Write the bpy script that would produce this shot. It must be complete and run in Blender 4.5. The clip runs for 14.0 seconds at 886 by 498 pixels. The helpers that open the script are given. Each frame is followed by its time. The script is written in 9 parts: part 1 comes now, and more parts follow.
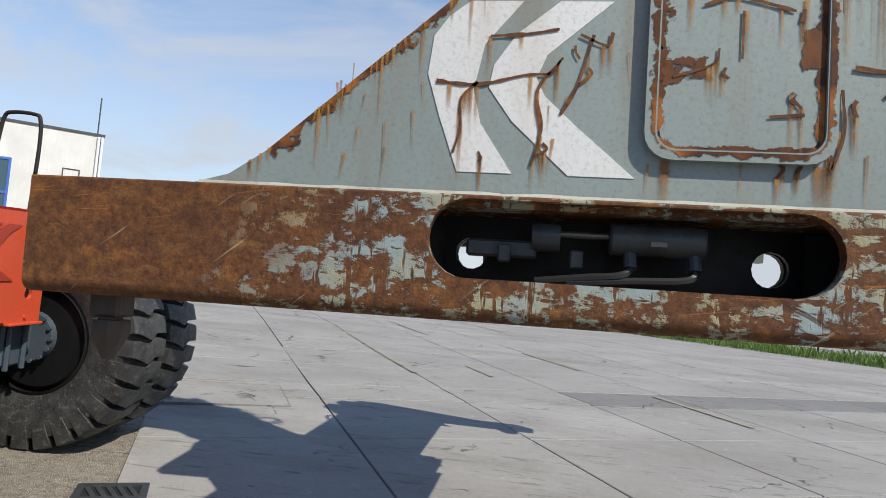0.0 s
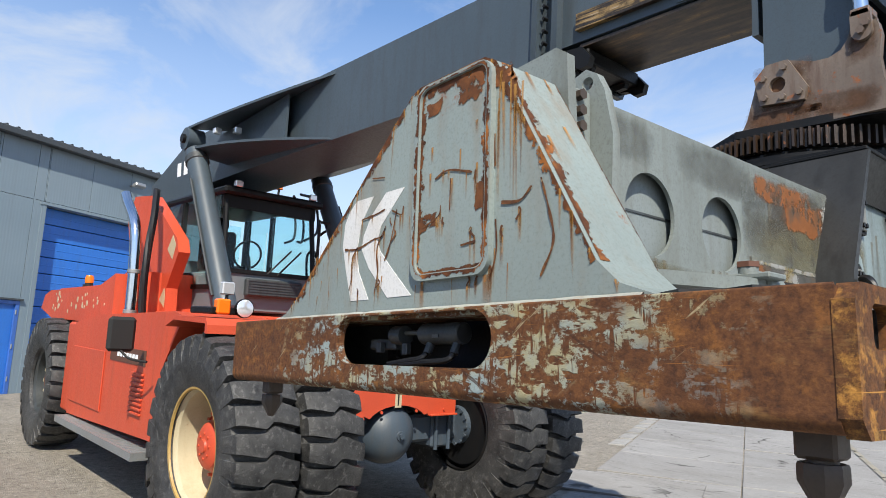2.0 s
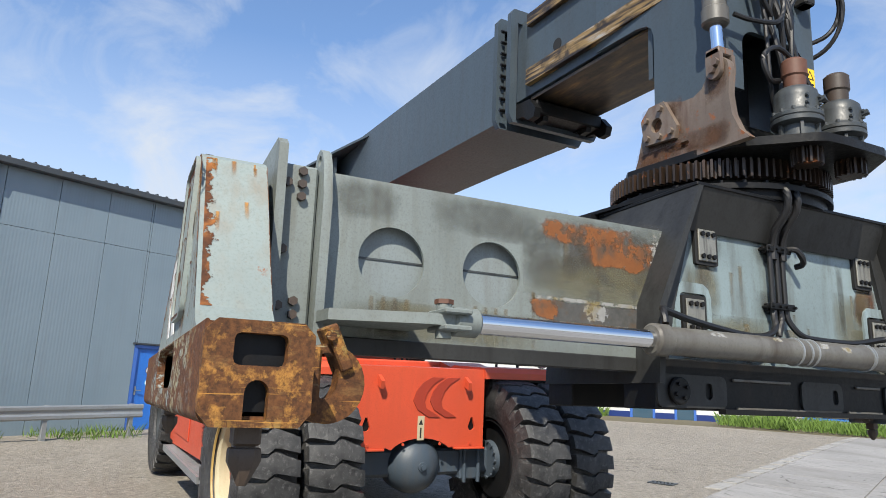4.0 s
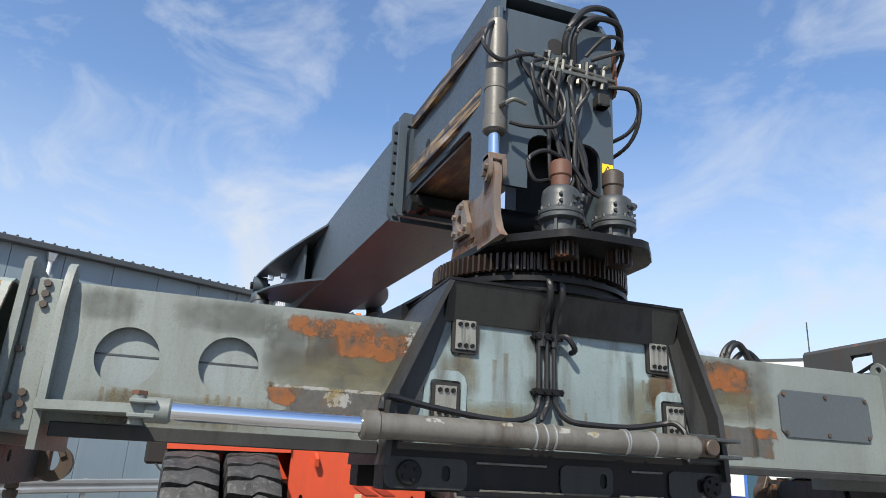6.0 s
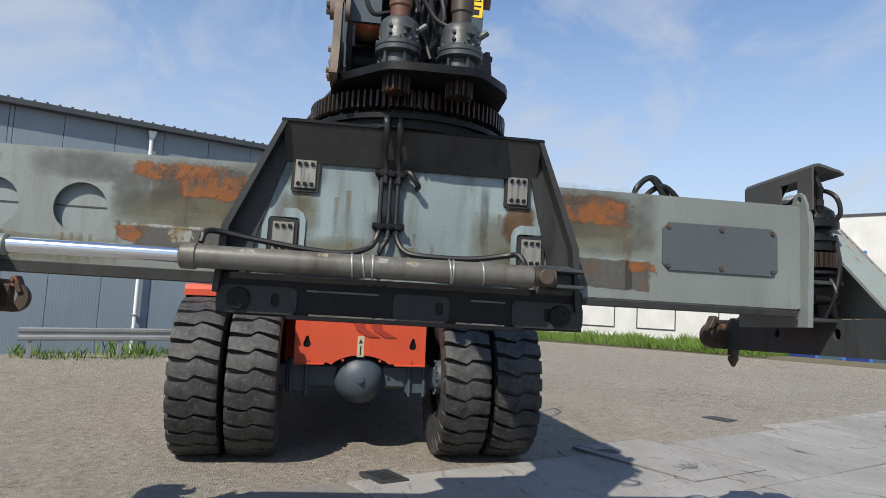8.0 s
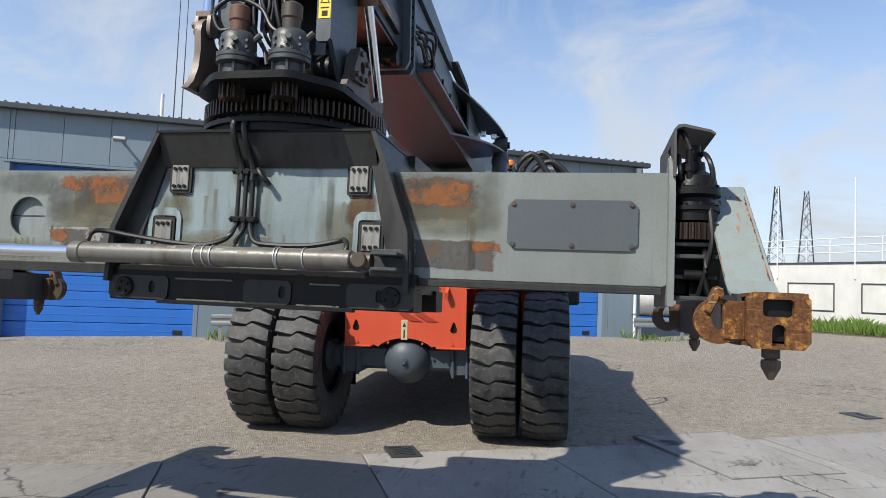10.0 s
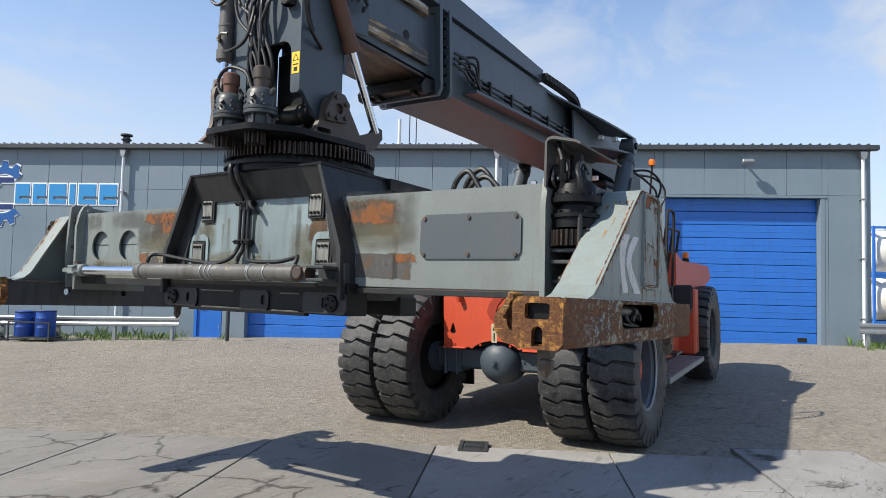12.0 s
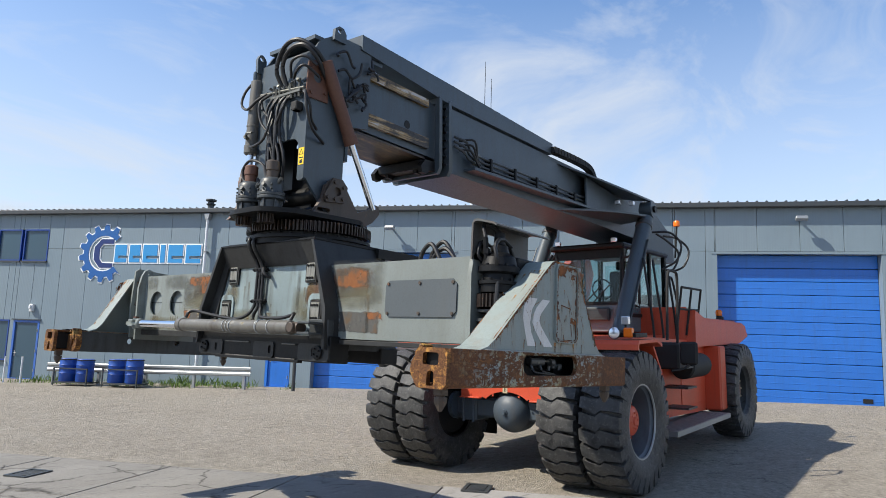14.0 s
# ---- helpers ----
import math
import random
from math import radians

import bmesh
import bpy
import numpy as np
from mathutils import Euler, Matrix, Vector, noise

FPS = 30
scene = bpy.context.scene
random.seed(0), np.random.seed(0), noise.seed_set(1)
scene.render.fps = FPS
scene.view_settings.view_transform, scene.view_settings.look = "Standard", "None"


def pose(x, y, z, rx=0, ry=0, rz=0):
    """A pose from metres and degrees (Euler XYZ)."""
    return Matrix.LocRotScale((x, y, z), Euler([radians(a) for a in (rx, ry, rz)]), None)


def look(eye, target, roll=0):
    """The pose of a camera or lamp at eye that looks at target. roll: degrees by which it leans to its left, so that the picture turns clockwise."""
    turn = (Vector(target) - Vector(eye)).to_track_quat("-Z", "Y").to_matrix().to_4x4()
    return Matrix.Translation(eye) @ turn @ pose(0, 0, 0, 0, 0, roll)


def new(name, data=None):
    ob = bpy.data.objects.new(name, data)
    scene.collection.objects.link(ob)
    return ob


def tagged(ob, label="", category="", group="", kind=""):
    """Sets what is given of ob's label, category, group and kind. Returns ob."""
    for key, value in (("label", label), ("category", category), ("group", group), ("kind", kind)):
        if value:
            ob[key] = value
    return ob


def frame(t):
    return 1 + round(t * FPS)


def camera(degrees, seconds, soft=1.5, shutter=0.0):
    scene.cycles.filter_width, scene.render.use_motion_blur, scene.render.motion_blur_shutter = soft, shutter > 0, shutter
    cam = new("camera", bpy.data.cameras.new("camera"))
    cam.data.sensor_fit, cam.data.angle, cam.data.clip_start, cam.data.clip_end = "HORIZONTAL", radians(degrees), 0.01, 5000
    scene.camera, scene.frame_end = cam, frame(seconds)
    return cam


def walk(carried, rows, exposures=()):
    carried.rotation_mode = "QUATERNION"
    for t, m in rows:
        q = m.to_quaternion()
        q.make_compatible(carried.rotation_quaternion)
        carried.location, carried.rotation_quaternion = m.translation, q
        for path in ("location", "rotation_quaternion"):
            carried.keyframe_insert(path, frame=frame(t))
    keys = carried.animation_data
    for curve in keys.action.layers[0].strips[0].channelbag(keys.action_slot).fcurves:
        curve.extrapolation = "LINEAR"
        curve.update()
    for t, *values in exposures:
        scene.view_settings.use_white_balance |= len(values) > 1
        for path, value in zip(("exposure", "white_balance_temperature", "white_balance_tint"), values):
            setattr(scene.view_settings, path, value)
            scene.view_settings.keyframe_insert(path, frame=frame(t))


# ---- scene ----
cam = camera(66.3, 14.0, soft=0.9)
PATH = [
    (0, (-0.151, -4.28, 1.669), (-0.433, -2.303, 1.774), 5.1),
    (0.2, (0.002, -4.323, 1.691), (-0.483, -2.385, 1.797), 4.3),
    (0.5, (0.271, -4.35, 1.698), (-0.504, -2.508, 1.773), 3.9),
    (0.7, (0.447, -4.336, 1.719), (-0.484, -2.57, 1.84), 3.2),
    (1, (0.723, -4.338, 1.714), (-0.395, -2.69, 1.892), 3.4),
    (1.2, (0.909, -4.356, 1.709), (-0.316, -2.785, 1.892), 2.8),
    (1.5, (1.163, -4.341, 1.75), (-0.195, -2.887, 1.956), 3.0),
    (1.7, (1.346, -4.294, 1.748), (-0.089, -2.923, 1.989), 2.6),
    (2, (1.6, -4.17, 1.739), (0.06, -2.929, 2.037), 2.7),
    (2.2, (1.784, -4.107, 1.75), (0.198, -2.935, 2.083), 2.4),
    (2.5, (2.022, -4.008, 1.722), (0.404, -2.89, 2.082), 2.7),
    (2.7, (2.138, -3.952, 1.737), (0.501, -2.863, 2.105), 2.7),
    (4.8, (3.245, -2.618, 1.757), (1.418, -1.918, 2.17), 2.9),
    (5, (3.36, -2.488, 1.774), (1.525, -1.812, 2.198), 3.0),
    (5.5, (3.616, -2.221, 1.797), (1.781, -1.593, 2.283), 3.2),
    (6, (3.83, -1.837, 1.848), (2.01, -1.252, 2.436), 3.2),
    (6.5, (4.054, -1.478, 1.892), (2.261, -0.973, 2.62), 3.2),
    (7, (4.251, -1.125, 1.848), (2.449, -0.705, 2.608), 3.3),
    (7.5, (4.334, -0.623, 1.762), (2.448, -0.261, 2.322), 2.8),
    (8, (4.25, -0.215, 1.76), (2.273, 0.023, 1.944), 3.2),
    (10.3, (4.351, 2.429, 1.845), (2.435, 1.872, 1.968), 1.9),
    (10.5, (4.325, 2.65, 1.846), (2.442, 1.985, 1.961), 1.6),
    (11, (4.265, 3.234, 1.871), (2.465, 2.37, 1.982), 1.5),
    (11.5, (4.23, 3.791, 1.888), (2.489, 2.812, 1.997), 1.4),
    (12, (4.056, 4.232, 1.92), (2.382, 3.143, 2.026), 1.4),
    (12.5, (3.953, 4.657, 1.949), (2.377, 3.434, 2.086), 1.3),
    (13, (4.048, 5.051, 1.958), (2.538, 3.757, 2.165), 1.5),
    (13.5, (4.275, 5.326, 1.937), (2.764, 4.04, 2.193), 1.9),
    (14, (4.301, 5.592, 1.937), (2.787, 4.311, 2.196), 2.0),
]
walk(cam, [(t, look(eye, target, roll)) for t, eye, target, roll in PATH], [(0, 0.25), (1.5, 0.48), (2.7, 0.58), (5, 0.53), (5.8, 0.53), (6.5, 0.54), (7.2, 0.30), (8, 0.21), (10.3, 0.40), (12, 0.46), (14, 0.53)])

# world and sun
world = bpy.data.worlds.new("sky")
scene.world = world
world.use_nodes = True
SUN_EL, SUN_AZ = 45.5, -35.5
nt = world.node_tree
nt.nodes.clear()
sky = nt.nodes.new("ShaderNodeTexSky")
sky.sky_type, sky.sun_disc = "NISHITA", False
sky.sun_elevation, sky.sun_rotation = radians(SUN_EL), radians(90 - SUN_AZ)
sky.dust_density, sky.ozone_density = 0.2, 4.4
way = nt.nodes.new("ShaderNodeTexCoord")
veil = nt.nodes.new("ShaderNodeMapping")
veil.inputs["Rotation"].default_value = (radians(18), radians(-24), radians(35))
veil.inputs["Scale"].default_value = (1.0, 3.2, 4.6)
wisp = nt.nodes.new("ShaderNodeTexNoise")
wisp.inputs["Scale"].default_value, wisp.inputs["Detail"].default_value, wisp.inputs["Roughness"].default_value, wisp.inputs["Distortion"].default_value = 1.5, 9.0, 0.6, 0.7
thin = nt.nodes.new("ShaderNodeMapRange")
thin.inputs["From Min"].default_value, thin.inputs["From Max"].default_value, thin.inputs["To Max"].default_value = 0.48, 0.78, 0.75
up = nt.nodes.new("ShaderNodeSeparateXYZ")
low = nt.nodes.new("ShaderNodeMapRange")
low.inputs["From Min"].default_value, low.inputs["From Max"].default_value, low.inputs["To Min"].default_value, low.inputs["To Max"].default_value = 0.0, 0.46, 0.88, 0.0
cover = nt.nodes.new("ShaderNodeMath")
cover.operation, cover.use_clamp = "ADD", True
cloud = nt.nodes.new("ShaderNodeMix")
cloud.data_type = "RGBA"
cloud.inputs[7].default_value = (3.4, 3.68, 4.08, 1)
bg = nt.nodes.new("ShaderNodeBackground")
bg.inputs[1].default_value = 0.148
wo = nt.nodes.new("ShaderNodeOutputWorld")
for a, b in ((way.outputs["Generated"], veil.inputs[0]), (veil.outputs[0], wisp.inputs[0]), (wisp.outputs[0], thin.inputs[0]), (way.outputs["Generated"], up.inputs[0]), (up.outputs[2], low.inputs[0]), (thin.outputs[0], cover.inputs[0]),
             (low.outputs[0], cover.inputs[1]), (cover.outputs[0], cloud.inputs[0]), (sky.outputs[0], cloud.inputs[6]), (cloud.outputs[2], bg.inputs[0]), (bg.outputs[0], wo.inputs[0])):
    nt.links.new(a, b)
sun = new("sun", bpy.data.lights.new("sun", "SUN"))
sun.data.energy, sun.data.angle, sun.data.color = 4.9, radians(0.55), (1.0, 0.93, 0.80)
SUN_DIR = Vector((math.cos(radians(SUN_AZ)) * math.cos(radians(SUN_EL)), math.sin(radians(SUN_AZ)) * math.cos(radians(SUN_EL)), math.sin(radians(SUN_EL))))
sun.matrix_world = look(SUN_DIR * 60, (0, 0, 0))

# ---- tools ----
from mathutils.geometry import tessellate_polygon


def mesh_of(name, bm, mats, smooth=35):
    me = bpy.data.meshes.new(name)
    bmesh.ops.recalc_face_normals(bm, faces=bm.faces[:])
    bm.to_mesh(me)
    bm.free()
    for m in (mats if isinstance(mats, (list, tuple)) else [mats]):
        me.materials.append(m)
    if smooth:
        me.polygons.foreach_set("use_smooth", [True] * len(me.polygons))
        me.set_sharp_from_angle(angle=radians(smooth))
    return me


def part(name, bm, material, parent, label="", m=None, smooth=35):
    """One bmesh as one mesh object under a thing or a part."""
    ob = new(name, mesh_of(name, bm, material, smooth))
    ob.parent = parent
    if m is not None:
        ob.matrix_local = m
    return tagged(ob, label)


def thing(name, m, label, category, group="", kind=""):
    ob = new(name)
    ob.empty_display_size = 0.2
    ob.matrix_world = m
    return tagged(ob, label, category, group, kind)


def single(name, bm, material, label, category, group="", kind="", m=None, smooth=35):
    ob = new(name, mesh_of(name, bm, material, smooth))
    if m is not None:
        ob.matrix_world = m
    return tagged(ob, label, category, group, kind)


def B():
    return bmesh.new()


def box(bm, x0, x1, y0, y1, z0, z1, bev=0.0, m=None, mi=0, seg=1):
    r = bmesh.ops.create_cube(bm, size=1)
    v = r["verts"]
    t = Matrix.Translation(((x0 + x1) / 2, (y0 + y1) / 2, (z0 + z1) / 2)) @ Matrix.Diagonal((abs(x1 - x0), abs(y1 - y0), abs(z1 - z0), 1))
    bmesh.ops.transform(bm, matrix=(m @ t if m is not None else t), verts=v)
    if bev:
        e = list({e for q in v for e in q.link_edges})
        r = bmesh.ops.bevel(bm, geom=e, offset=bev, segments=seg, affect="EDGES", profile=0.5)
        v = list(set(r["verts"]) | {q for q in v if q.is_valid})
    if mi:
        for f in {f for q in v if q.is_valid for f in q.link_faces}:
            f.material_index = mi
    return bm


def lathe(bm, profile, p0, axis=(0, 0, 1), seg=24, mi=0):
    """Turn (radius, height) pairs round the axis through p0."""
    q = Vector((0, 0, 1)).rotation_difference(Vector(axis).normalized())
    p0 = Vector(p0)
    rings = []
    for r, h in profile:
        if r < 1e-6:
            rings.append([bm.verts.new(p0 + q @ Vector((0, 0, h)))])
        else:
            rings.append([bm.verts.new(p0 + q @ Vector((r * math.cos(2 * math.pi * i / seg), r * math.sin(2 * math.pi * i / seg), h))) for i in range(seg)])
    for a, b in zip(rings, rings[1:]):
        for i in range(seg):
            j = (i + 1) % seg
            if len(a) == 1 and len(b) == 1:
                continue
            if len(a) == 1:
                f = bm.faces.new((a[0], b[j], b[i]))
            elif len(b) == 1:
                f = bm.faces.new((a[i], a[j], b[0]))
            else:
                f = bm.faces.new((a[i], a[j], b[j], b[i]))
            f.material_index = mi
    return bm


def rod(bm, p0, p1, r, r2=None, seg=16, mi=0, bev=0.0):
    p0, p1 = Vector(p0), Vector(p1)
    l = (p1 - p0).length
    r2 = r if r2 is None else r2
    prof = [(0, 0), (r, 0), (r2, l), (0, l)]
    if bev:
        prof = [(0, 0), (r - bev, 0), (r, bev), (r2, l - bev), (r2 - bev, l), (0, l)]
    return lathe(bm, prof, p0, p1 - p0, seg, mi)


def smooth_path(pts, n=6):
    pts = [Vector(p) for p in pts]
    if len(pts) < 3:
        return pts
    out = []
    ext = [2 * pts[0] - pts[1]] + pts + [2 * pts[-1] - pts[-2]]
    for i in range(1, len(ext) - 2):
        a, b, c, d = ext[i - 1:i + 3]
        for k in range(n):
            t = k / n
            out.append(0.5 * ((2 * b) + (c - a) * t + (2 * a - 5 * b + 4 * c - d) * t * t + (3 * b - a - 3 * c + d) * t ** 3))
    return out + [pts[-1]]


def hose(bm, pts, r, seg=8, n=6, mi=0):
    p = smooth_path(pts, n)
    up = Vector((0.13, 0.31, 0.94)).normalized()
    rings = []
    for i, c in enumerate(p):
        d = (p[min(i + 1, len(p) - 1)] - p[max(i - 1, 0)]).normalized()
        a = d.cross(up)
        if a.length < 0.05:
            a = d.cross(Vector((1, 0, 0)))
        a.normalize()
        b = d.cross(a)
        rings.append([bm.verts.new(c + r * (math.cos(2 * math.pi * k / seg) * a + math.sin(2 * math.pi * k / seg) * b)) for k in range(seg)])
    for q, s in zip(rings, rings[1:]):
        for k in range(seg):
            bm.faces.new((q[k], q[(k + 1) % seg], s[(k + 1) % seg], s[k])).material_index = mi
    for q in (rings[0], rings[-1]):
        bm.faces.new(q).material_index = mi
    return bm


def plate(bm, loops, axis, a, b, mi=0, m=None):
    """Flat plate between a and b along the axis, with its outline and holes as loops of 2D points. x: (y, z), y: (x, z), z: (x, y)."""
    def at(p, h):
        v = Vector({"x": (h, p[0], p[1]), "y": (p[0], h, p[1]), "z": (p[0], p[1], h)}[axis])
        return m @ v if m is not None else v
    flat = [p for l in loops for p in l]
    tri = tessellate_polygon([[Vector((p[0], p[1], 0)) for p in l] for l in loops])
    lo = [bm.verts.new(at(p, a)) for p in flat]
    hi = [bm.verts.new(at(p, b)) for p in flat]
    for t in tri:
        try:
            bm.faces.new([lo[i] for i in t]).material_index = mi
            bm.faces.new([hi[i] for i in reversed(t)]).material_index = mi
        except ValueError:
            pass
    k = 0
    for l in loops:
        for i in range(len(l)):
            j = (i + 1) % len(l)
            bm.faces.new((lo[k + i], lo[k + j], hi[k + j], hi[k + i])).material_index = mi
        k += len(l)
    bmesh.ops.dissolve_limit(bm, angle_limit=0.01, verts=lo + hi, edges=list({e for v in lo + hi for e in v.link_edges}), delimit={"MATERIAL"})
    return bm


def strip(bm, rows):
    """Ribbon through (place, place, v) rows, with u across and v along in its UV map."""
    uv = bm.loops.layers.uv.verify()
    prev = None
    for a, b, v in rows:
        q = (bm.verts.new(a), bm.verts.new(b), v)
        if prev:
            f = bm.faces.new((prev[0], prev[1], q[1], q[0]))
            for l, c in zip(f.loops, ((0, prev[2]), (1, prev[2]), (1, v), (0, v))):
                l[uv].uv = c
        prev = q
    return bm


def circle(cx, cy, r, n=24, a0=0, a1=360):
    full = abs(a1 - a0) >= 360
    return [(cx + r * math.cos(radians(a0 + (a1 - a0) * i / (n if full else n - 1))), cy + r * math.sin(radians(a0 + (a1 - a0) * i / (n if full else n - 1)))) for i in range(n)]


def rounded(x0, x1, y0, y1, r, n=5):
    out = []
    for cx, cy, a in ((x1 - r, y1 - r, 0), (x0 + r, y1 - r, 90), (x0 + r, y0 + r, 180), (x1 - r, y0 + r, 270)):
        out += circle(cx, cy, r, n, a, a + 90)
    return out


def bolts(bm, places, axis, r=0.016, h=0.014, mi=0):
    for p in places:
        lathe(bm, [(0, 0), (r, 0), (r, h), (0, h)], p, axis, 6, mi)
    return bm

# ---- materials ----


def tree_of(name):
    m = bpy.data.materials.new(name)
    m.use_nodes = True
    t = m.node_tree
    return m, t, t.nodes["Principled BSDF"]


def node(t, kind, **inputs):
    n = t.nodes.new("ShaderNode" + kind)
    for k, v in inputs.items():
        key = k.replace("_", " ")
        s = n.inputs[key] if key in n.inputs else n.inputs[int(k[1:])]
        if isinstance(v, bpy.types.NodeSocket):
            t.links.new(v, s)
        else:
            s.default_value = v
    return n


def coords(t, scale=(1, 1, 1)):
    c = t.nodes.new("ShaderNodeTexCoord")
    mp = node(t, "Mapping", Vector=c.outputs["Object"])
    mp.inputs["Scale"].default_value = scale
    return mp.outputs[0]


def place(t, scale=(1, 1, 1)):
    """World place, so that neighbouring slabs differ."""
    g = t.nodes.new("ShaderNodeNewGeometry")
    mp = node(t, "Mapping", Vector=g.outputs["Position"])
    mp.inputs["Rotation"].default_value = (0, 0, radians(63.3))
    mp.inputs["Scale"].default_value = scale
    return mp.outputs[0]


def noise_of(t, vec, scale, detail=4.0, rough=0.55):
    return node(t, "TexNoise", Vector=vec, Scale=scale, Detail=detail, Roughness=rough).outputs["Fac"]


def ramp(t, fac, a, b):
    n = node(t, "MapRange", Value=fac)
    n.inputs["From Min"].default_value, n.inputs["From Max"].default_value = a, b
    return n.outputs[0]


def mix(t, fac, a, b, mode="MIX"):
    n = t.nodes.new("ShaderNodeMix")
    n.data_type, n.blend_type = "RGBA", mode
    for s, v in ((n.inputs[0], fac), (n.inputs[6], a), (n.inputs[7], b)):
        if isinstance(v, bpy.types.NodeSocket):
            t.links.new(v, s)
        elif s.type == "RGBA":
            s.default_value = (*v, 1)
        else:
            s.default_value = v
    return n.outputs[2]


def calc(t, op, a, b):
    n = t.nodes.new("ShaderNodeMath")
    n.operation = op
    for s, v in zip(n.inputs, (a, b)):
        if isinstance(v, bpy.types.NodeSocket):
            t.links.new(v, s)
        else:
            s.default_value = v
    return n.outputs[0]


def bumped(t, p, height, strength=0.3, distance=0.01):
    b = node(t, "Bump", Height=height, Strength=strength, Distance=distance)
    t.links.new(b.outputs[0], p.inputs["Normal"])


def dull(c):
    """Takes a fifth off every colour, which deepens shade under the raised exposure."""
    return tuple(0.8 * x for x in c)


def paint(name, base, rough=0.45, metal=0.0, dirt=(0.12, 0.1, 0.07), dirt_amount=0.35, rust=0.0, rust_col=(0.16, 0.055, 0.02), bump=0.15, scale=1.0, spec=0.5, streak=0.5, fade=0.12):
    """Worn paint: faded in patches, vertical grime, rust in spots, fine relief."""
    m, t, p = tree_of(name)
    base, dirt, rust_col = dull(base), dull(dirt), dull(rust_col)
    v = coords(t)
    vs = coords(t, (7, 7, 0.9))
    big = noise_of(t, v, 1.1 * scale, 5)
    fine = noise_of(t, v, 46 * scale, 6, 0.65)
    run = noise_of(t, vs, 1.3 * scale, 5, 0.6)
    c = mix(t, ramp(t, big, 0.3, 0.75), tuple(x * (1 - fade) for x in base), tuple(min(1, x * (1 + fade)) for x in base))
    d = calc(t, "MULTIPLY", ramp(t, run, 0.48, 0.78), calc(t, "ADD", ramp(t, big, 0.35, 0.7), streak))
    c = mix(t, calc(t, "MULTIPLY", d, dirt_amount), c, dirt)
    c = mix(t, calc(t, "MULTIPLY", ramp(t, fine, 0.55, 0.8), dirt_amount * 0.5), c, dirt)
    c = mix(t, calc(t, "MULTIPLY", ramp(t, noise_of(t, v, 110, 4, 0.75), 0.5, 0.66), 0.45), c, tuple(0.55 * x for x in base))
    r_out = ramp(t, fine, 0.2, 0.9)
    rr = node(t, "MapRange", Value=r_out)
    rr.inputs["To Min"].default_value, rr.inputs["To Max"].default_value = max(0.05, rough - 0.12), min(1, rough + 0.2)
    rgh = rr.outputs[0]
    if rust:
        spot = noise_of(t, v, 5.5 * scale, 8, 0.7)
        k = ramp(t, spot, 0.74 - 0.22 * rust, 0.79 - 0.22 * rust)
        c = mix(t, k, c, mix(t, noise_of(t, v, 30, 4), rust_col, tuple(x * 2.2 for x in rust_col)))
        rgh = calc(t, "MAXIMUM", rgh, calc(t, "MULTIPLY", k, 0.9))
    t.links.new(c, p.inputs["Base Color"])
    t.links.new(rgh, p.inputs["Roughness"])
    p.inputs["Metallic"].default_value = metal
    p.inputs["Specular IOR Level"].default_value = spec
    if bump:
        bumped(t, p, fine, bump, 0.004)
    return m


def plain(name, col, rough=0.5, metal=0.0, var=0.15, scale=20, bump=0.1, emit=None):
    m, t, p = tree_of(name)
    v = coords(t)
    n = noise_of(t, v, scale, 5)
    t.links.new(mix(t, n, tuple(x * (1 - var) for x in col), tuple(min(1, x * (1 + var)) for x in col)), p.inputs["Base Color"])
    p.inputs["Roughness"].default_value, p.inputs["Metallic"].default_value = rough, metal
    if bump:
        bumped(t, p, n, bump, 0.003)
    return m


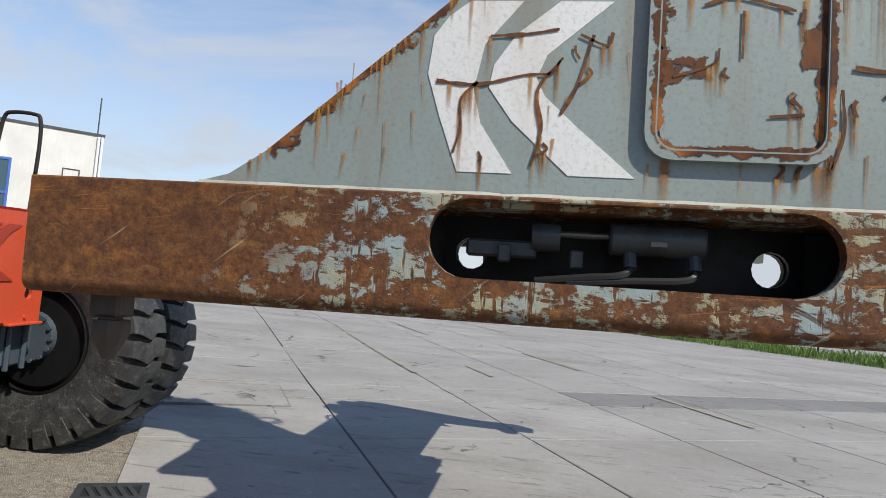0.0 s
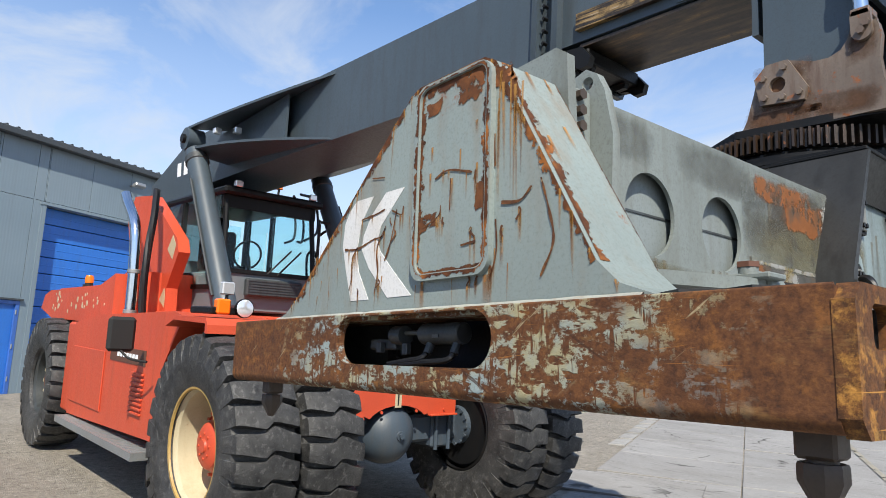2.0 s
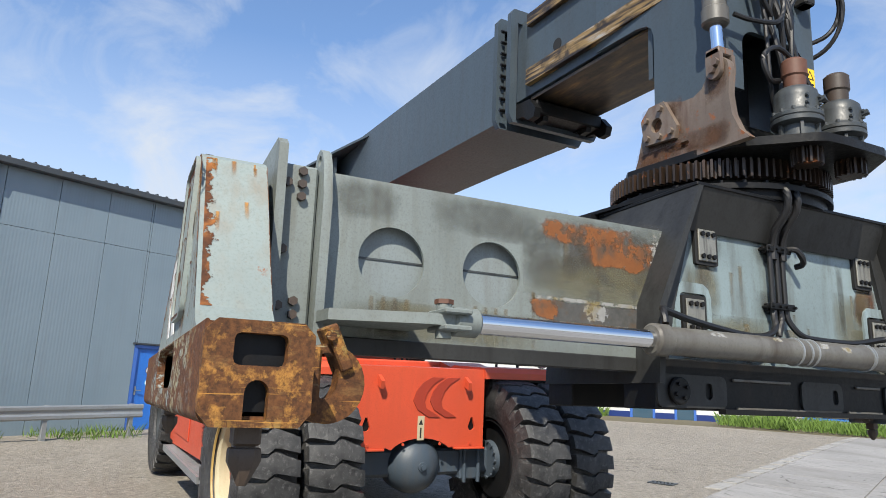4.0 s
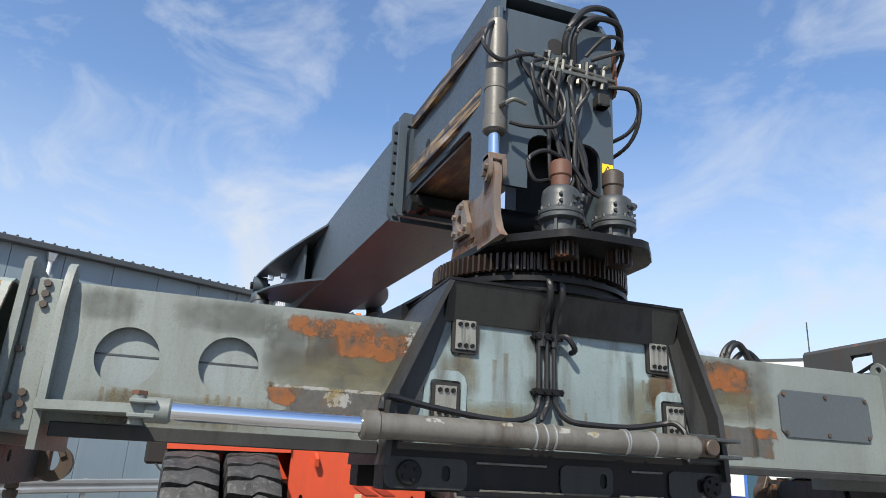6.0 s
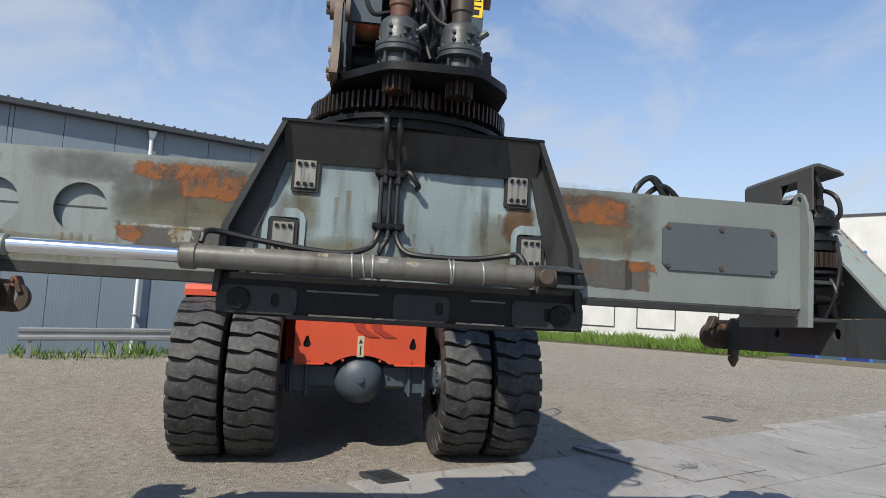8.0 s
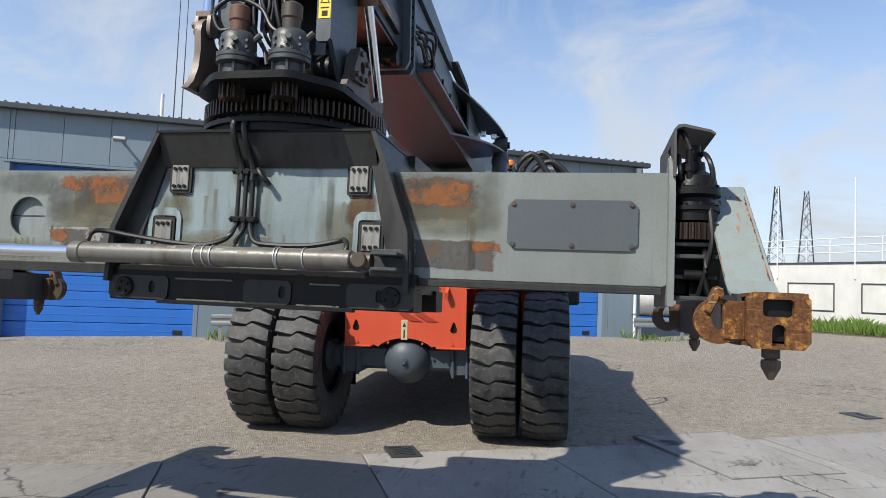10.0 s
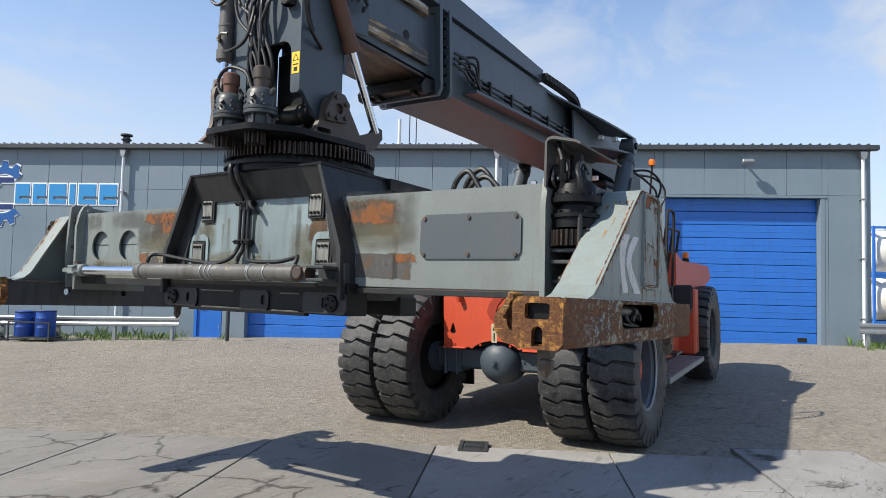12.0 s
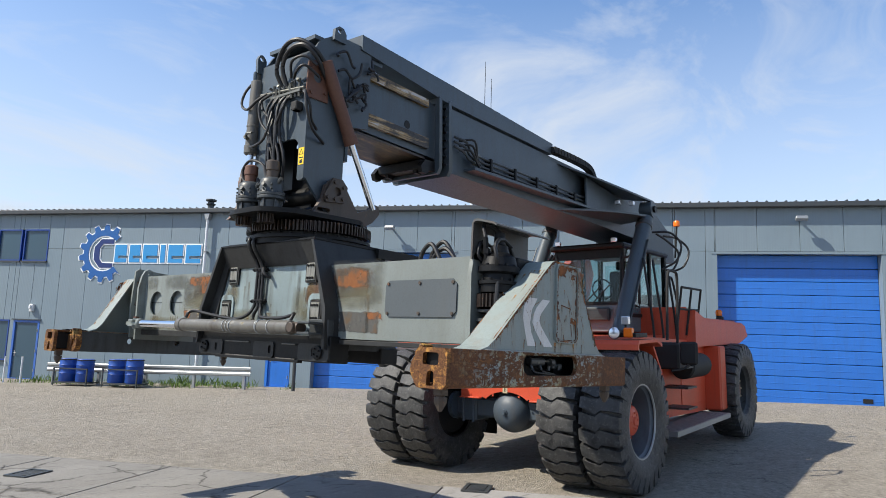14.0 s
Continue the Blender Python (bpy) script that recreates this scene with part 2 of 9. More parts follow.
def rusted(name, paint_col, paint_amount, bright=0.4, dark=(0.055, 0.022, 0.012), mid=(0.20, 0.08, 0.027), hot=(0.5, 0.20, 0.04), middle=False):
    """Scoured rusty steel with scraps of paint and long scrapes."""
    m, t, p = tree_of(name)
    v = coords(t)
    paint_col, dark, mid, hot = dull(paint_col), dull(dark), dull(mid), dull(hot)
    vs = coords(t, (1.6, 1.6, 2.2))
    vx = coords(t, (14, 14, 40))
    vt = coords(t, (46, 46, 8))
    a = noise_of(t, v, 2.6, 9, 0.62)
    f = noise_of(t, v, 70, 7, 0.7)
    c = mix(t, ramp(t, f, 0.3, 0.72), dark, mid)
    c = mix(t, calc(t, "MULTIPLY", ramp(t, noise_of(t, v, 14, 8, 0.75), 0.53, 0.70), bright), c, hot)
    c = mix(t, calc(t, "MULTIPLY", ramp(t, noise_of(t, coords(t, (5, 5, 16)), 1.5, 7, 0.7), 0.58, 0.72), 0.45), c, (0.30, 0.17, 0.06))
    c = mix(t, calc(t, "MULTIPLY", ramp(t, noise_of(t, v, 3.4, 6, 0.6), 0.55, 0.68), 0.6), c, dark)
    patch = ramp(t, noise_of(t, vs, 1.25, 2, 0.5), 0.60 - 0.3 * paint_amount, 0.68 - 0.3 * paint_amount)
    flake = ramp(t, noise_of(t, vs, 10, 10, 0.74), 0.50, 0.54)
    scr = ramp(t, noise_of(t, vx, 1.0, 3, 0.6), 0.42, 0.47)
    scr2 = ramp(t, noise_of(t, vt, 1.0, 3, 0.6), 0.40, 0.45)
    k = calc(t, "MULTIPLY", calc(t, "MULTIPLY", patch, flake), calc(t, "MULTIPLY", scr, scr2))
    if middle:
        sx = t.nodes.new("ShaderNodeSeparateXYZ")
        t.links.new(v, sx.inputs[0])
        ax = calc(t, "ABSOLUTE", calc(t, "ADD", calc(t, "SUBTRACT", sx.outputs[0], 0.12), calc(t, "MULTIPLY", calc(t, "SUBTRACT", a, 0.5), 0.9)), 0)
        k = calc(t, "MULTIPLY", k, ramp(t, ax, 0.92, 0.62))
    pc = mix(t, ramp(t, noise_of(t, v, 5, 5, 0.6), 0.42, 0.6), (paint_col[0], paint_col[1] * 0.86, paint_col[2] * 0.62), (paint_col[0] * 0.82, paint_col[1] * 0.95, paint_col[2] * 1.15))
    c = mix(t, k, c, pc)
    line = ramp(t, noise_of(t, coords(t, (3, 3, 130)), 1.0, 2, 0.5), 0.70, 0.74)
    c = mix(t, calc(t, "MULTIPLY", line, 0.6), c, hot)
    for turn, sc, cc, am in ((38, 60, (0.42, 0.36, 0.22), 0.7), (-30, 75, dark, 0.8), (8, 110, hot, 0.55), (62, 80, dark, 0.6)):
        cn = t.nodes.new("ShaderNodeTexCoord")
        mp = node(t, "Mapping", Vector=cn.outputs["Object"])
        mp.inputs["Rotation"].default_value = (0, radians(turn), 0)
        mp2 = node(t, "Mapping", Vector=mp.outputs[0])
        mp2.inputs["Scale"].default_value = (4, 4, sc)
        ln = ramp(t, noise_of(t, mp2.outputs[0], 1.0, 3, 0.55), 0.66, 0.70)
        c = mix(t, calc(t, "MULTIPLY", calc(t, "MULTIPLY", ln, ramp(t, noise_of(t, v, 4, 3), 0.42, 0.6)), am), c, cc)
    t.links.new(c, p.inputs["Base Color"])
    p.inputs["Roughness"].default_value = 0.72
    p.inputs["Specular IOR Level"].default_value = 0.3
    bumped(t, p, calc(t, "ADD", f, calc(t, "MULTIPLY", k, 0.8)), 0.5, 0.004)
    return m


def film(name, shape, cols, ragged=0.8, grain=9.0, hard=0.12, top=1.0):
    """Rust or wear that lies on paint and breaks up towards its rim. shape: edge (solid at u = 0), run (fades along v), patch or blot (no straight rim)."""
    m, t, p = tree_of(name)
    cols = [dull(c) for c in cols]
    uvn = t.nodes.new("ShaderNodeTexCoord")
    sx = t.nodes.new("ShaderNodeSeparateXYZ")
    t.links.new(uvn.outputs["UV"], sx.inputs[0])
    u, v = sx.outputs[0], sx.outputs[1]
    o = coords(t)
    n = noise_of(t, o, grain, 7, 0.66)
    if shape == "edge":
        d = calc(t, "SUBTRACT", 1.0, u)
    elif shape == "run":
        across = calc(t, "SUBTRACT", 1.0, calc(t, "ABSOLUTE", calc(t, "SUBTRACT", calc(t, "MULTIPLY", u, 2.0), 1.0), 0))
        d = calc(t, "MULTIPLY", calc(t, "MINIMUM", calc(t, "MULTIPLY", across, 1.6), 1.0), calc(t, "SUBTRACT", 1.0, v))
    elif shape == "blot":
        eu = calc(t, "MULTIPLY", calc(t, "MULTIPLY", u, calc(t, "SUBTRACT", 1.0, u)), 4.0)
        ev = calc(t, "MULTIPLY", calc(t, "MULTIPLY", v, calc(t, "SUBTRACT", 1.0, v)), 4.0)
        d = calc(t, "MINIMUM", calc(t, "MULTIPLY", calc(t, "MULTIPLY", eu, ev), 1.25), 0.8)
    else:
        du = calc(t, "MINIMUM", u, calc(t, "SUBTRACT", 1.0, u))
        dv = calc(t, "MINIMUM", v, calc(t, "SUBTRACT", 1.0, v))
        d = calc(t, "MINIMUM", calc(t, "MULTIPLY", calc(t, "MINIMUM", du, dv), 4.0), 0.75)
    k = calc(t, "ADD", d, calc(t, "MULTIPLY", calc(t, "SUBTRACT", n, 0.5), 2.0 * ragged))
    al = calc(t, "MULTIPLY", ramp(t, k, 0.5 - hard, 0.5 + hard), top)
    c = mix(t, ramp(t, noise_of(t, o, 26, 6, 0.7), 0.35, 0.68), cols[0], cols[1])
    c = mix(t, ramp(t, noise_of(t, o, 7, 5, 0.6), 0.5, 0.62), c, cols[2])
    t.links.new(c, p.inputs["Base Color"])
    t.links.new(al, p.inputs["Alpha"])
    p.inputs["Roughness"].default_value = 0.75
    p.inputs["Specular IOR Level"].default_value = 0.3
    return m


def slide_wear(name, bare):
    """Black grease scraped off along the slide, with bare gold and steel showing."""
    m, t, p = tree_of(name)
    v = coords(t)
    along = noise_of(t, coords(t, (1.6, 9, 26)), 1.0, 6, 0.62)
    blot = noise_of(t, v, 5, 6, 0.65)
    c = mix(t, ramp(t, noise_of(t, v, 30, 5), 0.35, 0.7), (0.018, 0.014, 0.011), (0.05, 0.036, 0.025))
    c = mix(t, calc(t, "MULTIPLY", ramp(t, along, 0.46, 0.56), ramp(t, blot, 0.36, 0.5)), c, bare[0])
    c = mix(t, calc(t, "MULTIPLY", ramp(t, along, 0.58, 0.66), ramp(t, blot, 0.42, 0.52)), c, bare[1])
    t.links.new(c, p.inputs["Base Color"])
    p.inputs["Roughness"].default_value, p.inputs["Metallic"].default_value = 0.4, 0.25
    bumped(t, p, along, 0.3, 0.004)
    return m


def glass(name, tint, rough=0.02):
    m, t, p = tree_of(name)
    p.inputs["Base Color"].default_value = (*tint, 1)
    p.inputs["Transmission Weight"].default_value = 1.0
    p.inputs["Roughness"].default_value, p.inputs["IOR"].default_value = rough, 1.3
    return m


def tyre_rubber():
    """Scuffed black rubber, dusty in patches, with pale nicks and chunked lugs."""
    m, t, p = tree_of("tyre_rubber")
    v = coords(t)
    big = noise_of(t, v, 2.2, 5, 0.6)
    mid = noise_of(t, v, 9, 7, 0.68)
    fine = noise_of(t, v, 75, 5, 0.7)
    c = mix(t, ramp(t, mid, 0.32, 0.68), (0.010, 0.0102, 0.011), (0.044, 0.0445, 0.045))
    c = mix(t, calc(t, "MULTIPLY", ramp(t, big, 0.42, 0.66), 0.45), c, (0.068, 0.067, 0.066))
    c = mix(t, calc(t, "MULTIPLY", ramp(t, noise_of(t, v, 24, 6, 0.72), 0.54, 0.64), 0.6), c, (0.125, 0.124, 0.12))
    c = mix(t, calc(t, "MULTIPLY", ramp(t, fine, 0.66, 0.74), ramp(t, mid, 0.5, 0.6)), c, (0.26, 0.26, 0.26))
    t.links.new(c, p.inputs["Base Color"])
    p.inputs["Roughness"].default_value = 0.52
    p.inputs["Specular IOR Level"].default_value = 0.45
    bumped(t, p, calc(t, "ADD", calc(t, "MULTIPLY", mid, 2.2), fine), 0.7, 0.008)
    return m


GREY = (0.202, 0.230, 0.220)
M_SPR = paint("spreader_paint", GREY, 0.5, dirt=(0.10, 0.085, 0.05), dirt_amount=0.75, rust=0.15, fade=0.25, streak=0.1)
M_END = paint("end_housing_paint", (0.262, 0.312, 0.300), 0.5, dirt=(0.24, 0.13, 0.045), dirt_amount=0.4, rust=0.42)
M_PANEL = paint("frame_panel_paint", (0.225, 0.288, 0.30), 0.42, dirt=(0.075, 0.068, 0.05), dirt_amount=0.85, rust=0.08, fade=0.3)
M_INNER = paint("inner_beam_paint", (0.225, 0.26, 0.262), 0.5, dirt=(0.12, 0.10, 0.07), dirt_amount=0.4)
M_GRIM = paint("grimy_frame_paint", (0.036, 0.037, 0.037), 0.45, dirt=(0.012, 0.011, 0.010), dirt_amount=1.0, rust=0.08, streak=0.4, fade=0.4, spec=0.3)
M_SOOT = film("grey_grime", "blot", ((0.10, 0.105, 0.10), (0.13, 0.135, 0.125), (0.085, 0.08, 0.07)), 1.0, 4.5, 0.45, 0.5)
M_SILVER = film("scraped_bare_steel", "blot", ((0.40, 0.40, 0.39), (0.5, 0.5, 0.48), (0.30, 0.23, 0.08)), 1.9, 34, 0.06, 0.6)
M_BURN = film("heat_brown", "blot", ((0.10, 0.045, 0.022), (0.15, 0.075, 0.04), (0.07, 0.035, 0.02)), 1.1, 6, 0.4, 0.8)
M_COVER = paint("cover_plate_paint", (0.078, 0.094, 0.105), 0.5, dirt_amount=0.2, rust=0.1)
M_RUST = rusted("rusted_beam", (0.38, 0.40, 0.33), 0.95, middle=True)
M_RUST2 = rusted("rusted_corner", (0.40, 0.25, 0.07), 0.12, 1.0, dark=(0.04, 0.017, 0.008), mid=(0.20, 0.08, 0.024), hot=(0.66, 0.32, 0.065))
M_SCAR = rusted("rust_scar", (0.2, 0.2, 0.15), 0.0, 0.6)
M_BROWN = paint("greasy_brown_steel", (0.072, 0.05, 0.036), 0.5, dirt=(0.03, 0.025, 0.02), dirt_amount=0.8, rust=0.5)
M_YOKE = paint("rusty_yoke_primer", (0.185, 0.145, 0.115), 0.45, dirt=(0.085, 0.035, 0.017), dirt_amount=0.7, rust=0.7, streak=0.6, fade=0.35, scale=1.8)
M_GEAR = paint("greased_gear", (0.034, 0.024, 0.018), 0.34, 0.35, dirt=(0.13, 0.06, 0.025), dirt_amount=0.8, rust=0.55, streak=0.0, scale=2.0)
M_BOOM = paint("boom_paint", (0.066, 0.090, 0.111), 0.4, dirt=(0.05, 0.045, 0.04), dirt_amount=0.5, rust=0.05)
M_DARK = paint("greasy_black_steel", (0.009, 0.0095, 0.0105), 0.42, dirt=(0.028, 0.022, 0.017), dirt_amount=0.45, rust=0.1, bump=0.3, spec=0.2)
M_STEEL = paint("machinery_grey", (0.052, 0.06, 0.064), 0.45, dirt=(0.015, 0.013, 0.011), dirt_amount=0.85, scale=1.6)
M_AXLE = paint("axle_paint", (0.06, 0.084, 0.112), 0.5, dirt=(0.12, 0.1, 0.08), dirt_amount=0.4)
M_RED = paint("red_paint", (0.68, 0.09, 0.036), 0.42, dirt=(0.30, 0.07, 0.035), dirt_amount=0.35, fade=0.1)
M_BEAD = paint("painted_weld", (0.42, 0.43, 0.38), 0.5, dirt=(0.22, 0.11, 0.04), dirt_amount=0.8, rust=0.6)
M_ORANGE = film("orange_rust_film", "blot", ((0.24, 0.085, 0.028), (0.31, 0.12, 0.04), (0.12, 0.08, 0.055)), 1.35, 11, 0.16, 0.8)
M_SCUFF = film("brown_scuff", "patch", ((0.115, 0.105, 0.09), (0.15, 0.135, 0.115), (0.10, 0.075, 0.055)), 0.6, 9, 0.15, 0.62)
# darker copy of the red paint, puts relief shading into the emblem
M_RED_SHADED = paint("red_paint_shaded", (0.40, 0.045, 0.02), 0.42, dirt=(0.2, 0.05, 0.03), dirt_amount=0.35)
M_WORN = film("worn_slider_steel", "patch", ((0.075, 0.075, 0.072), (0.115, 0.112, 0.105), (0.12, 0.08, 0.05)), 0.7, 7, 0.1, 0.9)
M_GRIME = film("yellow_grime", "blot", ((0.17, 0.155, 0.09), (0.20, 0.18, 0.11), (0.12, 0.115, 0.09)), 1.0, 2.6, 0.5, 0.55)
M_STAIN = film("brown_stain", "run", ((0.20, 0.15, 0.08), (0.25, 0.19, 0.10), (0.14, 0.11, 0.07)), 0.4, 12, 0.5, 0.4)
M_EDGE = film("edge_rust", "edge", ((0.05, 0.018, 0.008), (0.15, 0.052, 0.016), (0.36, 0.13, 0.03)), 1.9, 30, 0.06)
M_RUN = film("rust_run", "run", ((0.42, 0.20, 0.05), (0.5, 0.26, 0.07), (0.30, 0.13, 0.035)), 0.3, 30, 0.45, 0.8)
M_FLAKE = film("rust_flake", "patch", ((0.075, 0.03, 0.014), (0.18, 0.065, 0.02), (0.28, 0.10, 0.03)), 1.7, 26, 0.05)
M_BRONZE = slide_wear("greased_slide", ((0.30, 0.19, 0.07), (0.42, 0.40, 0.37)))
M_SOLE = slide_wear("greased_sole", ((0.10, 0.065, 0.035), (0.24, 0.14, 0.05)))
M_PADS = paint("smeared_pad_steel", (0.34, 0.33, 0.29), 0.4, 0.5, dirt=(0.02, 0.018, 0.015), dirt_amount=1.0, rust=0.3, scale=4.0)
M_GUARD = paint("worn_guard_paint", (0.07, 0.075, 0.075), 0.5, dirt=(0.10, 0.05, 0.025), dirt_amount=0.7, rust=0.45, streak=0.5)
M_CHROME = plain("chrome_rod", (0.75, 0.77, 0.8), 0.12, 1.0, 0.03, 60, 0.02)
M_BARREL = paint("cylinder_barrel_paint", (0.14, 0.135, 0.12), 0.42, dirt=(0.05, 0.034, 0.02), dirt_amount=0.9, rust=0.25)
M_TYRE = tyre_rubber()
M_CREAM = paint("cream_rim_paint", (0.62, 0.54, 0.36), 0.5, dirt=(0.3, 0.18, 0.07), dirt_amount=0.4, rust=0.3)
M_EDGEC = paint("rusty_rim_edge", (0.5, 0.33, 0.10), 0.5, dirt=(0.2, 0.08, 0.03), dirt_amount=0.8, rust=0.7)
M_RIM = paint("grey_rim_paint", (0.12, 0.145, 0.17), 0.5, dirt=(0.06, 0.055, 0.05), dirt_amount=0.5)
M_HOSE = plain("black_hose", (0.007, 0.007, 0.008), 0.5, 0, 0.2, 90, 0.15)
M_FIT = plain("zinc_fitting", (0.14, 0.14, 0.125), 0.48, 0.7, 0.3)
M_WHITE = paint("white_decal", (0.74, 0.74, 0.73), 0.5, dirt=(0.45, 0.3, 0.14), dirt_amount=0.25, rust=0.12)
M_YELLOW = plain("yellow_sticker", (0.8, 0.52, 0.02), 0.5, 0, 0.06)
M_BLACK = plain("black_print", (0.010, 0.010, 0.010), 0.75, 0, 0.1)
M_PRIM = plain("rust_primer", (0.105, 0.044, 0.026), 0.6, 0, 0.3, 30)
M_GLASS = glass("cab_glass", (0.72, 0.92, 0.93))
M_AMBER = plain("amber_lens", (0.75, 0.16, 0.01), 0.15, 0, 0.05, bump=0)
M_LENS = plain("lamp_lens", (0.75, 0.76, 0.78), 0.08, 0.6, 0.1, 80, 0.3)
M_CABIN = plain("cab_grey", (0.13, 0.15, 0.165), 0.5, 0, 0.08)
M_SEAT = plain("seat_cloth", (0.02, 0.02, 0.022), 0.9)
M_GALV = paint("galvanised_steel", (0.42, 0.44, 0.45), 0.45, 0.6, dirt=(0.3, 0.29, 0.27), dirt_amount=0.3)
M_BLUE = paint("blue_door_paint", (0.03, 0.195, 0.70), 0.35, dirt=(0.05, 0.1, 0.25), dirt_amount=0.3, fade=0.08)
M_BLUEL = paint("blue_frame_paint", (0.06, 0.17, 0.56), 0.35, dirt=(0.05, 0.1, 0.25), dirt_amount=0.3)
M_SIGN = plain("sign_blue", (0.03, 0.25, 0.55), 0.4, 0, 0.05)
M_COG = plain("sign_gear_blue", (0.012, 0.095, 0.31), 0.4, 0, 0.05)
M_NAVY = plain("sign_navy", (0.012, 0.03, 0.14), 0.4, 0, 0.05)
M_SIGNW = plain("sign_white", (0.8, 0.82, 0.84), 0.4, 0, 0.04)
M_TRIM = paint("dark_gutter", (0.055, 0.065, 0.075), 0.5, dirt_amount=0.3)
M_PIPE = plain("white_pipe", (0.66, 0.69, 0.72), 0.35, 0, 0.05)
M_WWALL = paint("white_wall", (0.74, 0.74, 0.71), 0.6, dirt=(0.5, 0.48, 0.43), dirt_amount=0.3)
M_FRAME = plain("navy_frame", (0.012, 0.05, 0.24), 0.4, 0, 0.08)
M_DRUM = plain("barrel_blue", (0.01, 0.06, 0.30), 0.4, 0, 0.15)
# blue-grey base puts part of the sky's reflection into the panes
M_WIN = plain("dark_window", (0.045, 0.085, 0.12), 0.05, 0, 0.1, bump=0)
M_TANK = paint("tank_white", (0.95, 0.93, 0.86), 0.4, dirt=(0.4, 0.38, 0.33), dirt_amount=0.3)


def cladding():
    m, t, p = tree_of("ribbed_cladding")
    v = coords(t)
    w = t.nodes.new("ShaderNodeTexWave")
    w.wave_type, w.bands_direction, w.wave_profile = "BANDS", "X", "SIN"
    t.links.new(v, w.inputs["Vector"])
    w.inputs["Scale"].default_value = 4.2
    w.inputs["Distortion"].default_value = 0
    big = noise_of(t, v, 0.5, 4)
    run = noise_of(t, coords(t, (5, 5, 0.35)), 1.2, 5)
    info = t.nodes.new("ShaderNodeObjectInfo")
    c = mix(t, ramp(t, big, 0.3, 0.7), (0.156, 0.210, 0.250), (0.184, 0.240, 0.280))
    c = mix(t, calc(t, "MULTIPLY", info.outputs["Random"], 0.5), c, (0.188, 0.236, 0.272))
    c = mix(t, calc(t, "MULTIPLY", ramp(t, run, 0.5, 0.8), 0.3), c, (0.144, 0.168, 0.192))
    t.links.new(c, p.inputs["Base Color"])
    p.inputs["Roughness"].default_value = 0.42
    bumped(t, p, w.outputs["Fac"], 0.12, 0.01)
    return m


M_CLAD = cladding()


def asphalt():
    m, t, p = tree_of("old_asphalt")
    v = coords(t)
    agg = node(t, "TexVoronoi", Vector=v, Scale=75.0)
    fine = noise_of(t, v, 160, 4, 0.7)
    big = noise_of(t, v, 0.35, 6, 0.6)
    mid = noise_of(t, v, 3.0, 6, 0.65)
    track = noise_of(t, coords(t, (0.25, 1.5, 1)), 1.0, 5, 0.6)
    c = mix(t, ramp(t, mid, 0.3, 0.75), (0.213, 0.190, 0.157), (0.306, 0.277, 0.234))
    c = mix(t, calc(t, "MULTIPLY", ramp(t, big, 0.45, 0.7), 0.5), c, (0.333, 0.304, 0.255))
    c = mix(t, calc(t, "MULTIPLY", ramp(t, track, 0.5, 0.72), 0.35), c, (0.185, 0.171, 0.144))
    coarse = noise_of(t, v, 11, 8, 0.78)
    c = mix(t, calc(t, "MULTIPLY", ramp(t, coarse, 0.53, 0.62), 0.8), c, (0.116, 0.103, 0.086))
    c = mix(t, calc(t, "MULTIPLY", ramp(t, coarse, 0.47, 0.37), 0.8), c, (0.417, 0.380, 0.318))
    stone = mix(t, agg.outputs["Color"], (0.107, 0.095, 0.078), (0.462, 0.420, 0.356))
    c = mix(t, calc(t, "MULTIPLY", ramp(t, agg.outputs["Distance"], 0.55, 0.15), 0.95), c, stone)
    grit = node(t, "TexVoronoi", Vector=v, Scale=22.0)
    c = mix(t, calc(t, "MULTIPLY", ramp(t, grit.outputs["Distance"], 0.28, 0.15), ramp(t, noise_of(t, v, 2.2, 4), 0.36, 0.52)), c, mix(t, grit.outputs["Color"], (0.06, 0.055, 0.05), (0.508, 0.464, 0.399)))
    ridge = calc(t, "ABSOLUTE", calc(t, "SUBTRACT", noise_of(t, v, 0.55, 7, 0.6), 0.5), 0)
    k = calc(t, "MULTIPLY", ramp(t, ridge, 0.005, 0.001), ramp(t, noise_of(t, v, 0.25, 3), 0.55, 0.6))
    c = mix(t, calc(t, "MULTIPLY", k, 0.8), c, (0.035, 0.032, 0.028))
    t.links.new(c, p.inputs["Base Color"])
    p.inputs["Roughness"].default_value = 0.88
    p.inputs["Specular IOR Level"].default_value = 0.25
    bumped(t, p, calc(t, "ADD", agg.outputs["Distance"], fine), 1.0, 0.012)
    return m


